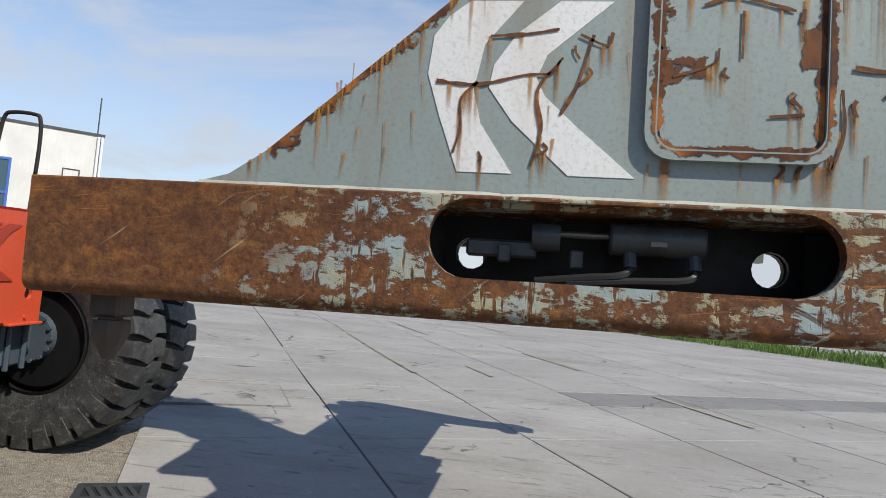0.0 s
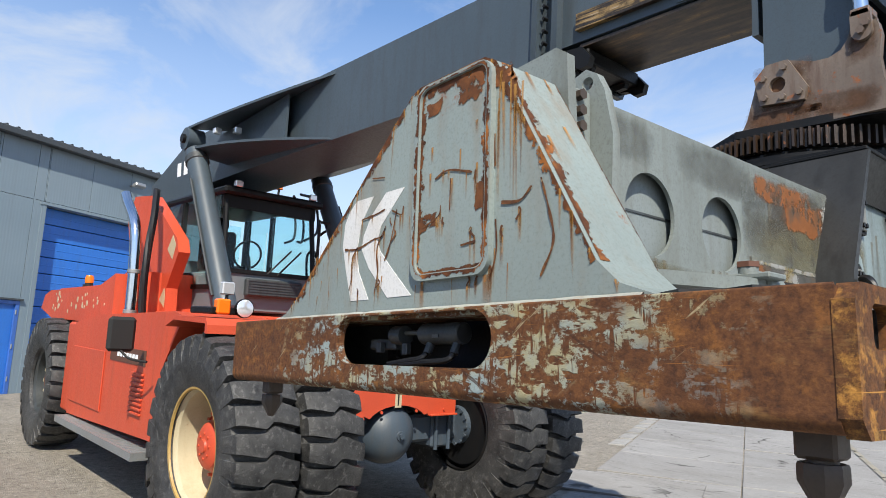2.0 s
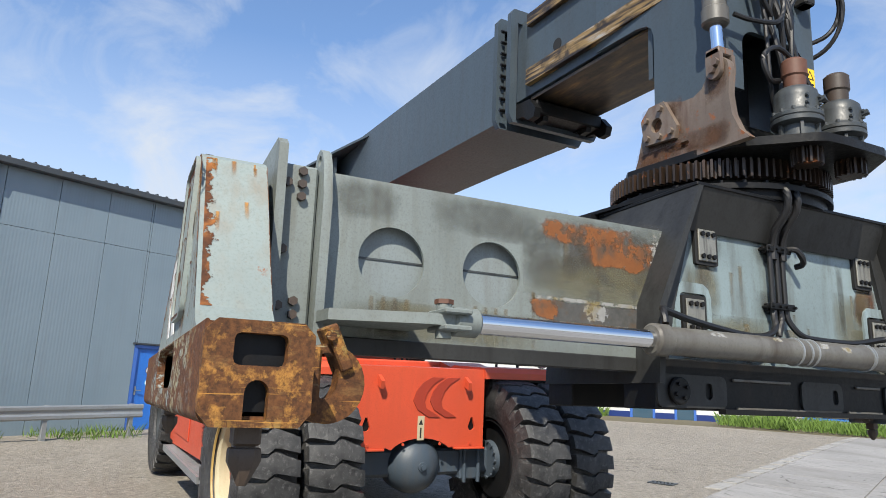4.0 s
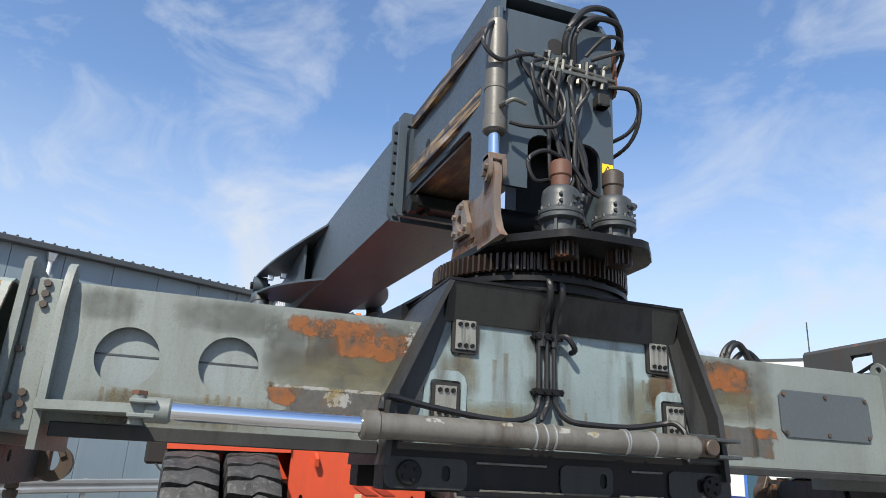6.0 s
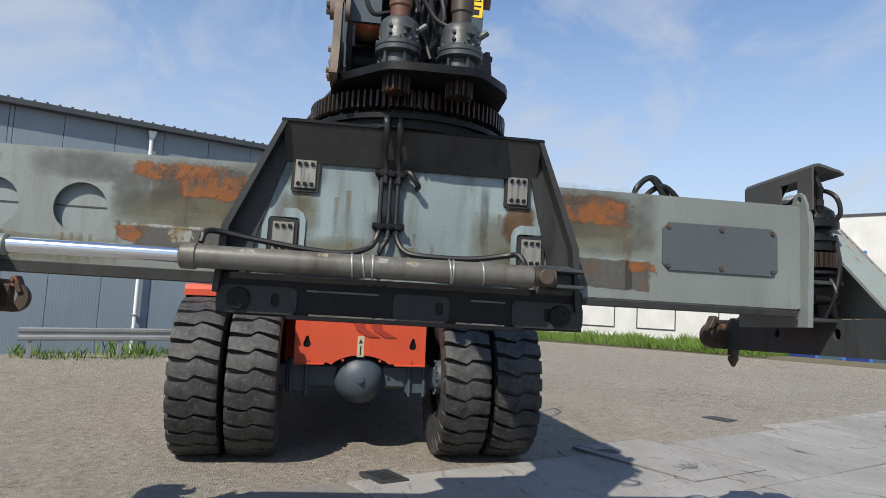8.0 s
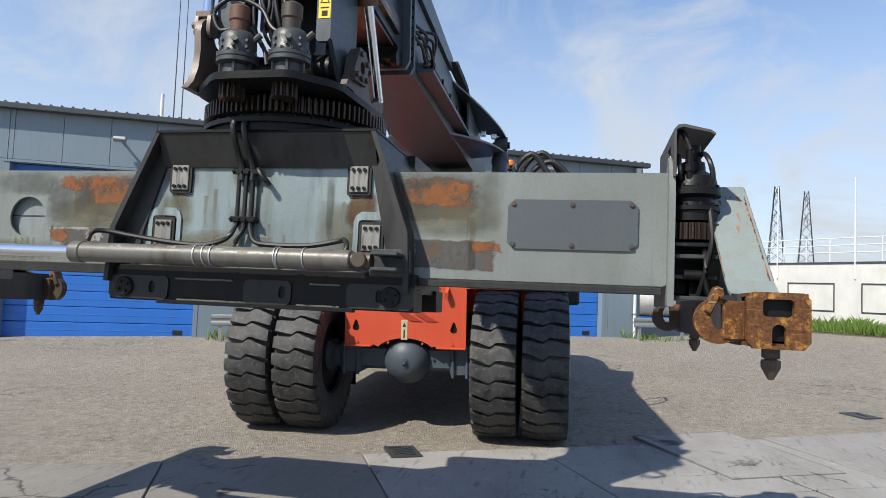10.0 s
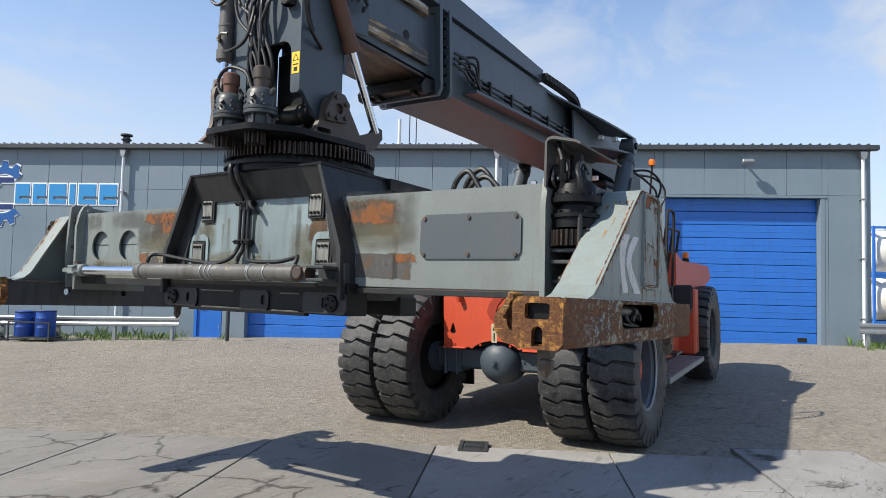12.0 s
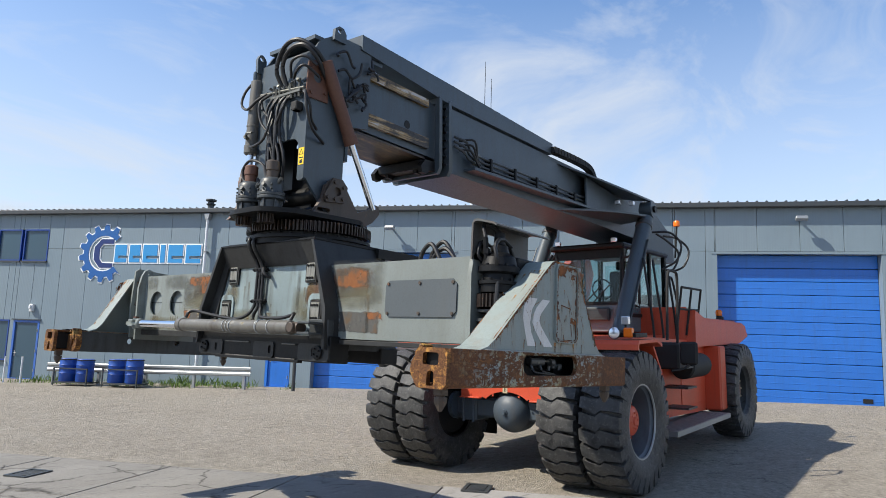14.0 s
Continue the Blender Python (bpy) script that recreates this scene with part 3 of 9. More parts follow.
def concrete(name, a, b, broken=0.0):
    m, t, p = tree_of(name)
    v = place(t)
    info = t.nodes.new("ShaderNodeObjectInfo")
    big = noise_of(t, v, 0.6, 7, 0.62)
    dash = noise_of(t, place(t, (1.0, 5.5, 1)), 1.6, 6, 0.62)
    fine = noise_of(t, v, 120, 5, 0.7)
    c = mix(t, ramp(t, big, 0.3, 0.72), a, b)
    c = mix(t, calc(t, "MULTIPLY", info.outputs["Random"], 0.45), c, tuple(x * 0.78 for x in a))
    c = mix(t, calc(t, "MULTIPLY", ramp(t, dash, 0.60, 0.67), 0.7), c, tuple(x * 0.4 for x in a))
    scuff = noise_of(t, place(t, (2.2, 17, 1)), 1.3, 5, 0.6)
    c = mix(t, calc(t, "MULTIPLY", calc(t, "MULTIPLY", ramp(t, scuff, 0.58, 0.63), ramp(t, noise_of(t, v, 0.9, 4), 0.45, 0.6)), 0.75), c, tuple(x * 0.38 for x in a))
    c = mix(t, calc(t, "MULTIPLY", ramp(t, noise_of(t, place(t, (0.5, 1.6, 1)), 0.5, 5, 0.6), 0.48, 0.66), 0.5), c, (0.16, 0.148, 0.13))
    c = mix(t, calc(t, "MULTIPLY", ramp(t, noise_of(t, v, 9, 7, 0.7), 0.6, 0.72), 0.35), c, tuple(x * 0.55 for x in a))
    c = mix(t, calc(t, "MULTIPLY", ramp(t, fine, 0.4, 0.62), 0.4), c, tuple(x * 0.62 for x in a))
    t.links.new(c, p.inputs["Base Color"])
    p.inputs["Roughness"].default_value = 0.85
    p.inputs["Specular IOR Level"].default_value = 0.3
    grit = node(t, "TexVoronoi", Vector=v, Scale=60.0)
    coarse = noise_of(t, v, 7, 9, 0.78)
    c = mix(t, calc(t, "MULTIPLY", ramp(t, coarse, 0.57, 0.70), 0.6), c, tuple(x * 0.45 for x in a))
    c = mix(t, calc(t, "MULTIPLY", ramp(t, coarse, 0.42, 0.32), 0.5), c, tuple(x * 1.2 for x in b))
    c2 = mix(t, calc(t, "MULTIPLY", ramp(t, grit.outputs["Distance"], 0.45, 0.15), 0.5), c, mix(t, grit.outputs["Color"], tuple(x * 0.5 for x in a), tuple(x * 1.25 for x in b)))
    warp = node(t, "TexNoise", Vector=v, Scale=2.6, Detail=6.0)
    bend = t.nodes.new("ShaderNodeVectorMath")
    bend.operation = "MULTIPLY_ADD"
    bend.inputs[1].default_value = (0.55, 0.55, 0.0)
    t.links.new(warp.outputs["Color"], bend.inputs[0])
    t.links.new(v, bend.inputs[2])
    cell = t.nodes.new("ShaderNodeTexVoronoi")
    cell.feature = "DISTANCE_TO_EDGE"
    cell.inputs["Scale"].default_value = 0.55 + 4.0 * broken
    t.links.new(bend.outputs[0], cell.inputs["Vector"])
    k = calc(t, "MULTIPLY", ramp(t, cell.outputs["Distance"], 0.010 + 0.22 * broken, 0.003), ramp(t, noise_of(t, v, 0.8, 6, 0.7), 0.53 - 0.5 * broken, 0.58 - 0.5 * broken))
    c2 = mix(t, calc(t, "MULTIPLY", k, 0.85), c2, (0.03, 0.027, 0.022))
    t.links.new(c2, p.inputs["Base Color"])
    bumped(t, p, calc(t, "ADD", fine, calc(t, "MULTIPLY", dash, 1.5)), 0.35, 0.005)
    return m


M_ASPH = asphalt()
M_CONC = concrete("concrete_slab", (0.263, 0.255, 0.243), (0.361, 0.350, 0.334))
M_BROKEN = concrete("broken_concrete", (0.20, 0.19, 0.172), (0.29, 0.275, 0.25), 0.10)
M_PATCH = concrete("asphalt_patch", (0.17, 0.168, 0.165), (0.22, 0.215, 0.21))
M_GRASS = plain("grass_blades", (0.10, 0.17, 0.025), 0.8, 0, 0.5, 2.5, 0)
M_LEAF = plain("tree_leaf", (0.05, 0.085, 0.02), 0.8, 0, 0.4, 1.5, 0)
M_SOIL = plain("verge_soil", (0.10, 0.085, 0.05), 0.95, 0, 0.3, 8, 0.4)
M_LINE = paint("worn_yellow_line", (0.35, 0.315, 0.24), 0.8, dirt=(0.3, 0.29, 0.27), dirt_amount=1.0)
M_KERB = concrete("kerb_stone", (0.30, 0.29, 0.27), (0.38, 0.37, 0.35))
M_BRICKS = paint("wrapped_block_pack", (0.36, 0.33, 0.30), 0.6, dirt=(0.2, 0.17, 0.15), dirt_amount=0.6)

# ---- ground ----


def ground_z(x, y):
    return 0.0225 * max(0.0, min(15.5, -x - 3.5)) + 0.012 * max(-26.0, min(14.0, y))


def build_ground():
    bm = B()
    xs = [-1500, -300, -80, -40, -30] + [-25 + 0.5 * i for i in range(101)] + [30, 50, 120, 400, 1500]
    ys = [-1500, -300, -80, -40] + [-30 + 1.0 * i for i in range(61)] + [40, 60, 90, 140, 400, 1500]
    g = [[bm.verts.new((x, y, ground_z(x, y))) for y in ys] for x in xs]
    for i in range(len(xs) - 1):
        for j in range(len(ys) - 1):
            bm.faces.new((g[i][j], g[i + 1][j], g[i + 1][j + 1], g[i][j + 1]))
    single("ground", bm, M_ASPH, "grey weathered asphalt yard with fine gravel", "ground", kind="structure")


build_ground()

# ---- hall ----
HALL = Matrix(((0.45, 0.893, 0, -19.83), (-0.893, 0.45, 0, 3.32), (0, 0, 1, 0), (0, 0, 0, 1)))
S0, S1, EAVE = -0.68, 46.0, 6.35


def hall_base(s):
    p = HALL @ Vector((s, 0, 0))
    return ground_z(p.x, p.y)


def build_hall():
    holes = [(0.72, 5.45, -1.0, 4.85), (5.72, 6.70, -1.0, 2.45), (13.85, 18.97, -1.0, 4.85), (19.7, 20.65, -1.0, 2.35), (30.5, 31.75, -1.5, 2.05), (30.5, 32.95, 4.42, 5.70), (31.95, 33.6, 0.45, 2.05)]
    wall = thing("wall_hall", HALL, "blue-grey ribbed metal cladding hall wall", "wall", kind="structure")
    cuts = sorted({S0, S1} | {c for h in holes for c in h[:2]} | {S0 + 1.22 * i for i in range(1, 39) if S0 + 1.22 * i < S1 - 0.3})
    bm = B()
    levels = [-1.6, -1.0, 0.45, 2.05, 2.35, 2.45, 4.42, 4.85, 5.70, 6.35]
    box(bm, S0, S1, -12.0, -11.8, -1.6, EAVE)
    box(bm, S0, S0 + 0.2, -11.8, -0.1, -1.6, EAVE)
    box(bm, S1 - 0.2, S1, -11.8, -0.1, -1.6, EAVE)
    part("back_shell", bm, M_CLAD, wall)
    for a, b in zip(cuts, cuts[1:]):
        mid = (a + b) / 2
        spans = [(-1.6, EAVE)]
        for h in holes:
            if h[0] - 0.01 <= mid <= h[1] + 0.01:
                out = []
                for lo, hi in spans:
                    if h[2] > lo:
                        out.append((lo, min(hi, h[2])))
                    if h[3] < hi:
                        out.append((max(lo, h[3]), hi))
                spans = [q for q in out if q[1] - q[0] > 0.02]
        for lo, hi in spans:
            zs = [lo] + [z for z in (4.93,) if lo < z < hi] + [hi]
            for l2, h2 in zip(zs, zs[1:]):
                bm = B()
                box(bm, a + 0.006, b - 0.006, -0.1, 0.0, l2 + 0.004, h2 - 0.004, 0.004)
                part("panel", bm, M_CLAD, wall)
    # roof with its gutter and ribbed edge
    roof = thing("roof_hall", HALL, "dark ribbed metal roof edge and gutter", "roof", kind="structure")
    bm = B()
    box(bm, S0 - 0.15, S1 + 0.1, -12.2, 0.02, EAVE, EAVE + 0.06)
    part("roof_sheet", bm, M_TRIM, roof)
    bm = B()
    box(bm, S0 - 0.15, S1 + 0.1, 0.02, 0.26, EAVE - 0.06, EAVE + 0.10, 0.02)
    part("gutter", bm, M_TRIM, roof)
    bm = B()
    for i in range(int((S1 - S0) / 0.28)):
        rod(bm, (S0 + 0.14 + 0.28 * i, -12, EAVE + 0.085), (S0 + 0.14 + 0.28 * i, 0.22, EAVE + 0.115), 0.035, seg=6)
    part("roof_rib", bm, M_TRIM, roof)
    for k, s in enumerate((-0.40, 10.65, 23.35, 36.0)):
        dp = thing("downpipe", HALL @ Matrix.Translation((s, 0, 0)), "white plastic rain downpipe on the hall wall", "downpipe", "downpipes of the hall")
        zb = hall_base(s)
        bm = B()
        rod(bm, (0, 0.14, zb), (0, 0.14, EAVE - 0.28), 0.05)
        part("pipe", bm, M_PIPE, dp)
        bm = B()
        plate(bm, [[(-0.06, EAVE - 0.32), (0.06, EAVE - 0.32), (0.11, EAVE - 0.1), (-0.11, EAVE - 0.1)]], "y", 0.04, 0.22)
        part("hopper", bm, M_GALV, dp)
        for z in (1.2, 3.0, 4.8):
            bm = B()
            box(bm, -0.065, 0.065, 0.0, 0.205, z, z + 0.03)
            part("bracket", bm, M_GALV, dp)

    def rolling_gate(s0, s1, z1, label):
        zb = min(hall_base(s0), hall_base(s1))
        gate = thing("door_gate", HALL, label, "door", kind="structure")
        h = (z1 - zb) / 11
        for i in range(11):
            bm = B()
            box(bm, s0 + 0.05, s1 - 0.05, -0.34, -0.30, zb + h * i + 0.008, zb + h * (i + 1) - 0.008, 0.012)
            box(bm, s0 + 0.06, s1 - 0.06, -0.345, -0.296, zb + h * (i + 0.45), zb + h * (i + 0.55), 0.01)
            part("panel", bm, M_BLUE, gate)
        bm = B()
        for a in (s0, s1):
            box(bm, a - 0.07, a + 0.05, -0.3, 0.012, zb - 0.1, z1)
        box(bm, s0 - 0.1, s1 + 0.1, -0.3, 0.03, z1, z1 + 0.06)
        part("door_frame", bm, M_CLAD, gate)
        bm = B()
        box(bm, s0, s1, -0.36, -0.30, zb - 0.15, zb + 0.005)
        part("sill", bm, M_KERB, gate)
        bm = B()
        box(bm, s0 + 0.35, s0 + 0.62, -0.296, -0.285, zb + 0.14, zb + 0.27, 0.008)
        part("vent", bm, M_BLACK, gate, "black door vent")

    rolling_gate(0.72, 5.45, 4.85, "large closed blue sectional door of ribbed panels")
    rolling_gate(13.85, 18.97, 4.85, "large closed blue sectional door behind the machine")

    def side_door(s0, s1, z1, label, mat, frame_mat, stickers=False):
        zb = hall_base((s0 + s1) / 2)
        d = thing("door_side", HALL, label, "door", kind="structure")
        bm = B()
        plate(bm, [[(s0, zb), (s1, zb), (s1, z1), (s0, z1)], [(s0 + 0.09, zb + 0.03), (s0 + 0.09, z1 - 0.09), (s1 - 0.09, z1 - 0.09), (s1 - 0.09, zb + 0.03)]], "y", -0.12, 0.01)
        part("door_frame", bm, frame_mat, d)
        bm = B()
        box(bm, s0 + 0.09, s1 - 0.09, -0.09, -0.04, zb + 0.03, z1 - 0.09, 0.005)
        leaf = part("door_leaf", bm, mat, d)
        bm = B()
        rod(bm, (s1 - 0.16, -0.04, zb + 1.0), (s1 - 0.16, 0.02, zb + 1.0), 0.012)
        rod(bm, (s1 - 0.16, 0.02, zb + 1.0), (s1 - 0.30, 0.02, zb + 1.0), 0.011)
        box(bm, s1 - 0.19, s1 - 0.14, -0.04, -0.03, zb + 0.88, zb + 1.1)
        part("door_handle", bm, M_GALV, leaf)
        bm = B()
        for z in (zb + 0.3, zb + 1.05, zb + 1.85):
            rod(bm, (s0 + 0.07, 0.01, z), (s0 + 0.07, 0.01, z + 0.11), 0.018)
        part("hinge", bm, M_GALV, d)
        bm = B()
        box(bm, s0 - 0.06, s1 + 0.06, -0.02, 0.06, z1 + 0.01, z1 + 0.05)
        part("drip_cap", bm, M_TRIM, d)
        if stickers:
            for z, c in ((zb + 1.52, M_PRIM), (zb + 1.2, M_SIGN)):
                bm = B()
                lathe(bm, [(0, 0), (0.095, 0), (0.095, 0.003), (0, 0.003)], ((s0 + s1) / 2, -0.04, z), (0, 1, 0), 20)
                lathe(bm, [(0, 0), (0.075, 0), (0.075, 0.003), (0, 0.003)], ((s0 + s1) / 2, -0.037, z), (0, 1, 0), 20, 1)
                part("sticker", bm, [c, M_SIGNW], leaf, "round safety sticker")
        return d

    side_door(5.72, 6.70, 2.45, "closed blue steel side door with round stickers", M_BLUE, M_BLUEL, True)
    side_door(19.7, 20.65, 2.35, "plain closed blue steel door beside the gate", M_BLUE, M_BLUE)
    side_door(30.5, 31.75, 2.05, "dark glazed door in a blue frame", M_WIN, M_BLUEL)
    for a, b, z0, z1 in ((30.5, 31.68, 4.42, 5.70), (31.8, 32.95, 4.42, 5.70), (31.95, 33.6, 0.45, 2.05)):
        w = thing("window_office", HALL, "blue-framed office window reflecting the sky", "window", kind="structure")
        bm = B()
        plate(bm, [[(a, z0), (b, z0), (b, z1), (a, z1)], [(a + 0.05, z0 + 0.05), (a + 0.05, z1 - 0.05), (b - 0.05, z1 - 0.05), (b - 0.05, z0 + 0.05)]], "y", -0.1, 0.015)
        part("window_frame", bm, M_FRAME, w)
        bm = B()
        box(bm, a + 0.05, b - 0.05, -0.07, -0.05, z0 + 0.05, z1 - 0.05)
        part("pane", bm, M_WIN, w)
        bm = B()
        box(bm, a - 0.03, b + 0.03, 0.0, 0.08, z0 - 0.05, z0)
        part("window_sill", bm, M_TRIM, w)


build_hall()

# ---- spreader ----
SPR = pose(0, 0, 1.85, 0, -1.35, 0)
spreader = thing("container_spreader", SPR, "weathered grey container spreader with rusted end beams hanging from the boom", "spreader")


def build_main_beam():
    bm = B()
    y0, y1, z0, z1 = -2.525, 2.525, 0.04, 0.695
    out = rounded(y0, y1, z0, z1, 0.02, 3)
    plate(bm, [out, circle(-2.238, 0.367, 0.142, 36), circle(-1.775, 0.367, 0.142, 36)], "x", 0.295, 0.31)
    web = part("main_beam", bm, M_SPR, spreader, "grimy grey main beam web with two round openings")
    for nm, q in (("top_plate", (-0.31, 0.295, y0, y1, z1 - 0.02, z1)), ("bottom_plate", (-0.31, 0.295, y0, y1, z0, z0 + 0.02)), ("back_web", (-0.325, -0.31, y0, y1, z0, z1))):
        bm = B()
        box(bm, *q)
        part(nm, bm, M_SPR, spreader)
    for z in (z1 - 0.018, z0 + 0.018):
        bm = B()
        rod(bm, (0.292, y0, z), (0.292, y1, z), 0.018, seg=12)
        part("folded_edge", bm, M_SPR, web)
    bm = B()
    box(bm, -0.2, 0.262, -2.48, 2.48, 0.1, 0.63, 0.01)
    part("inner_beam", bm, M_INNER, spreader)
    bm = B()
    box(bm, 0.262, 0.266, -2.45, -1.5, 0.375, 0.383)
    part("seam", bm, M_STEEL, spreader)
    # worn slide marks and grime
    marks = (((-1.50, -0.64, 0.34, 0.675), M_SCUFF, 0.3111), ((0.88, 1.47, 0.36, 0.685), M_SCUFF, 0.3111), ((-1.62, -0.5, 0.30, 0.72), M_SOOT, 0.3113), ((-1.60, -0.66, 0.13, 0.305), M_WORN, 0.3125), ((-1.56, -0.98, 0.535, 0.675), M_ORANGE, 0.3130), ((-1.32, -0.80, 0.45, 0.62), M_ORANGE, 0.3133), ((-0.90, -0.64, 0.47, 0.69), M_SILVER, 0.3136),
             ((-1.60, -1.42, 0.19, 0.295), M_ORANGE, 0.3130), ((-1.30, -1.15, 0.20, 0.29), M_SILVER, 0.3132), ((-1.05, -0.70, 0.14, 0.20), M_SILVER, 0.3132), ((-1.60, -0.7, 0.283, 0.303), M_SILVER, 0.3134), ((0.90, 1.46, 0.46, 0.68), M_ORANGE, 0.3130),
             ((0.7, 1.6, 0.34, 0.73), M_SOOT, 0.3113), ((0.95, 1.60, 0.07, 0.30), M_WORN, 0.3125), ((1.38, 1.60, 0.20, 0.28), M_ORANGE, 0.3130), ((-2.5, -1.5, 0.045, 0.21), M_GRIME, 0.3115), ((0.95, 1.6, 0.28, 0.5), M_GRIME, 0.3115), ((-1.62, -0.7, 0.26, 0.5), M_GRIME, 0.3118),
             ((-2.1, -1.50, 0.515, 0.70), M_SOOT, 0.3121), ((-2.52, -2.2, 0.515, 0.69), M_SOOT, 0.3121), ((-1.63, -1.40, 0.30, 0.60), M_SOOT, 0.3121), ((-2.30, -2.15, 0.06, 0.22), M_GRIME, 0.3124))
    for (a, b, c, d), mt, h in marks:
        bm = B()
        strip(bm, [((h, a, c), (h, a, d), 0), ((h, b, c), (h, b, d), 1)])
        part("wear_mark", bm, mt, web, "scoured and grimy slide mark")
    bm = B()
    c = 0.04
    plate(bm, [[(1.612 + c, 0.235), (2.365 - c, 0.235), (2.365, 0.235 + c), (2.365, 0.53 - c), (2.365 - c, 0.53), (1.612 + c, 0.53), (1.612, 0.53 - c), (1.612, 0.235 + c)]], "x", 0.31, 0.322)
    cp = part("cover_plate", bm, M_COVER, spreader, "dark grey bolted cover plate")
    for y in (1.645, 1.99, 2.33):
        for z in (0.262, 0.503):
            bm = B()
            bolts(bm, [(0.322, y, z)], (1, 0, 0), 0.014, 0.01)
            part("bolt", bm, M_BROWN, cp)
    for k, (ya, yb, h) in enumerate(((1.58, 1.84, 0.21), (1.68, 1.98, 0.17), (1.62, 1.92, 0.24))):
        bm = B()
        x = -0.1 - 0.05 * k
        hose(bm, [(x, ya, 0.66), (x, ya + 0.03, 0.69 + h * 0.6), (x, (ya + yb) / 2, 0.69 + h), (x, yb - 0.04, 0.69 + h * 0.5), (x, yb + 0.03, 0.66)], 0.02)
        part("hose_loop", bm, M_HOSE, spreader, "black hose loop on the beam")
    # end flanges with lifting eyes
    for s in (-1, 1):
        bm = B()
        a, b = (-2.56, -2.525) if s < 0 else (2.525, 2.56)
        out = [(-0.38, -0.07), (0.38, -0.07), (0.40, 0.55), (0.37, 0.70), (0.34, 0.76), (0.30, 0.785), (0.255, 0.77), (0.235, 0.72), (-0.38, 0.72)]
        plate(bm, [out, circle(0.305, 0.735, 0.022, 14)], "y", a, b)
        part("end_flange", bm, M_SPR, spreader)


build_main_beam()


def build_centre_frame():
    # trapezoid face
    bm = B()
    plate(bm, [[(-0.98, -0.05), (1.03, -0.05), (0.79, 0.72), (-0.68, 0.72)]], "x", 0.325, 0.345)
    part("frame_panel", bm, M_PANEL, spreader, "pale blue-grey frame panel")
    for y0, y1, s in ((-1.0, -0.70, 1), (1.055, 0.805, -1)):
        bm = B()
        plate(bm, [[(y0, -0.06), (y0 + s * 0.03, -0.06), (y0 + s * 0.06, 0.3), (y1 + s * 0.03, 0.915), (y1, 0.915), (y0 + s * 0.02, 0.3)]], "x", -0.42, 0.47)
        part("side_flange", bm, M_GRIM, spreader)
        bm = B()
        plate(bm, [[(y0, -0.06), (y0 + s * 0.13, -0.06), (y0 + s * 0.20, 0.3), (y1 + s * 0.09, 0.915), (y1, 0.915), (y0 + s * 0.03, 0.3)]], "x", 0.345, 0.37)
        part("side_flange", bm, M_GRIM, spreader)
    bm = B()
    m = pose(0.345, 0, 0.715, 0, 24, 0)
    box(bm, 0, 0.02, -0.69, 0.795, 0.0, 0.235, 0.003, m)
    ch = part("top_channel", bm, M_GRIM, spreader, "grime-blackened folded top channel")
    bm = B()
    box(bm, -0.45, 0.465, -0.705, 0.81, 0.915, 0.935, 0.004)
    part("channel_lip", bm, M_DARK, ch)
    bm = B()
    plate(bm, [[(-0.75, -0.78), (0.40, -0.66), (0.40, 0.74), (-0.9, 0.78)]], "z", 0.936, 0.955)
    part("deck_plate", bm, M_DARK, spreader)
    bm = B()
    plate(bm, [[(-0.75, -0.82), (-0.3, -0.76), (-0.3, 0.86), (-0.9, 0.86)]], "z", 0.84, 0.936)
    part("deck_beam", bm, M_DARK, spreader)
    # dark strips along the lower edge of the beam
    for y0, y1, z in ((-2.5, -1.0, 0.055), (1.08, 2.5, 0.03)):
        bm = B()
        box(bm, 0.27, 0.325, y0, y1, -0.01, z, 0.004)
        part("beam_foot_strip", bm, M_GRIM, spreader, "near-black strip along the foot of the beam")
    # near-black face raised to darken the strip below the cylinder
    bm = B()
    box(bm, 0.20, 0.42, -0.98, 1.08, -0.175, 0.055, 0.006)
    part("lower_channel", bm, M_DARK, spreader)
    bm = B()
    box(bm, 0.42, 0.47, -0.60, 0.72, -0.19, -0.165, 0.003)
    part("channel_lip", bm, M_DARK, spreader)
    bm = B()
    box(bm, -0.42, -0.2, -0.98, 1.08, -0.175, -0.03, 0.006)
    part("lower_channel", bm, M_DARK, spreader)
    for y in (-0.86, 0.94):
        bm = B()
        rod(bm, (0.42, y, -0.09), (0.455, y, -0.09), 0.062, seg=20, bev=0.006)
        bolts(bm, [(0.455, y + 0.035 * math.cos(a), -0.09 + 0.035 * math.sin(a)) for a in (0.5, 2.1, 3.6, 5.2)], (1, 0, 0), 0.009, 0.012)
        part("guide_roller", bm, M_DARK, spreader)
    for y0, y1 in ((-0.98, -0.55), (-0.02, 0.30), (0.66, 1.08)):
        bm = B()
        plate(bm, [rounded(y0, y1, -0.165, -0.015, 0.035, 4), rounded((y0 + y1) / 2 + 0.1 * (y0 < 0) - 0.022, (y0 + y1) / 2 + 0.1 * (y0 < 0) + 0.022, -0.125, -0.05, 0.02, 4)], "x", 0.421, 0.433)
        part("guide_plate", bm, M_GRIM, spreader, "black guide plate with a slot")
    # pale strips put sunlit edges on the channel
    for y0, y1, z in ((-0.50, -0.10, -0.028), (-0.48, 0.0, -0.162), (0.42, 0.62, -0.03), (0.34, 0.62, -0.162)):
        bm = B()
        box(bm, 0.421, 0.436, y0, y1, z - 0.006, z + 0.006, 0.002)
        part("channel_lip", bm, M_BARREL, spreader, "pale strip for a sunlit edge of the channel")
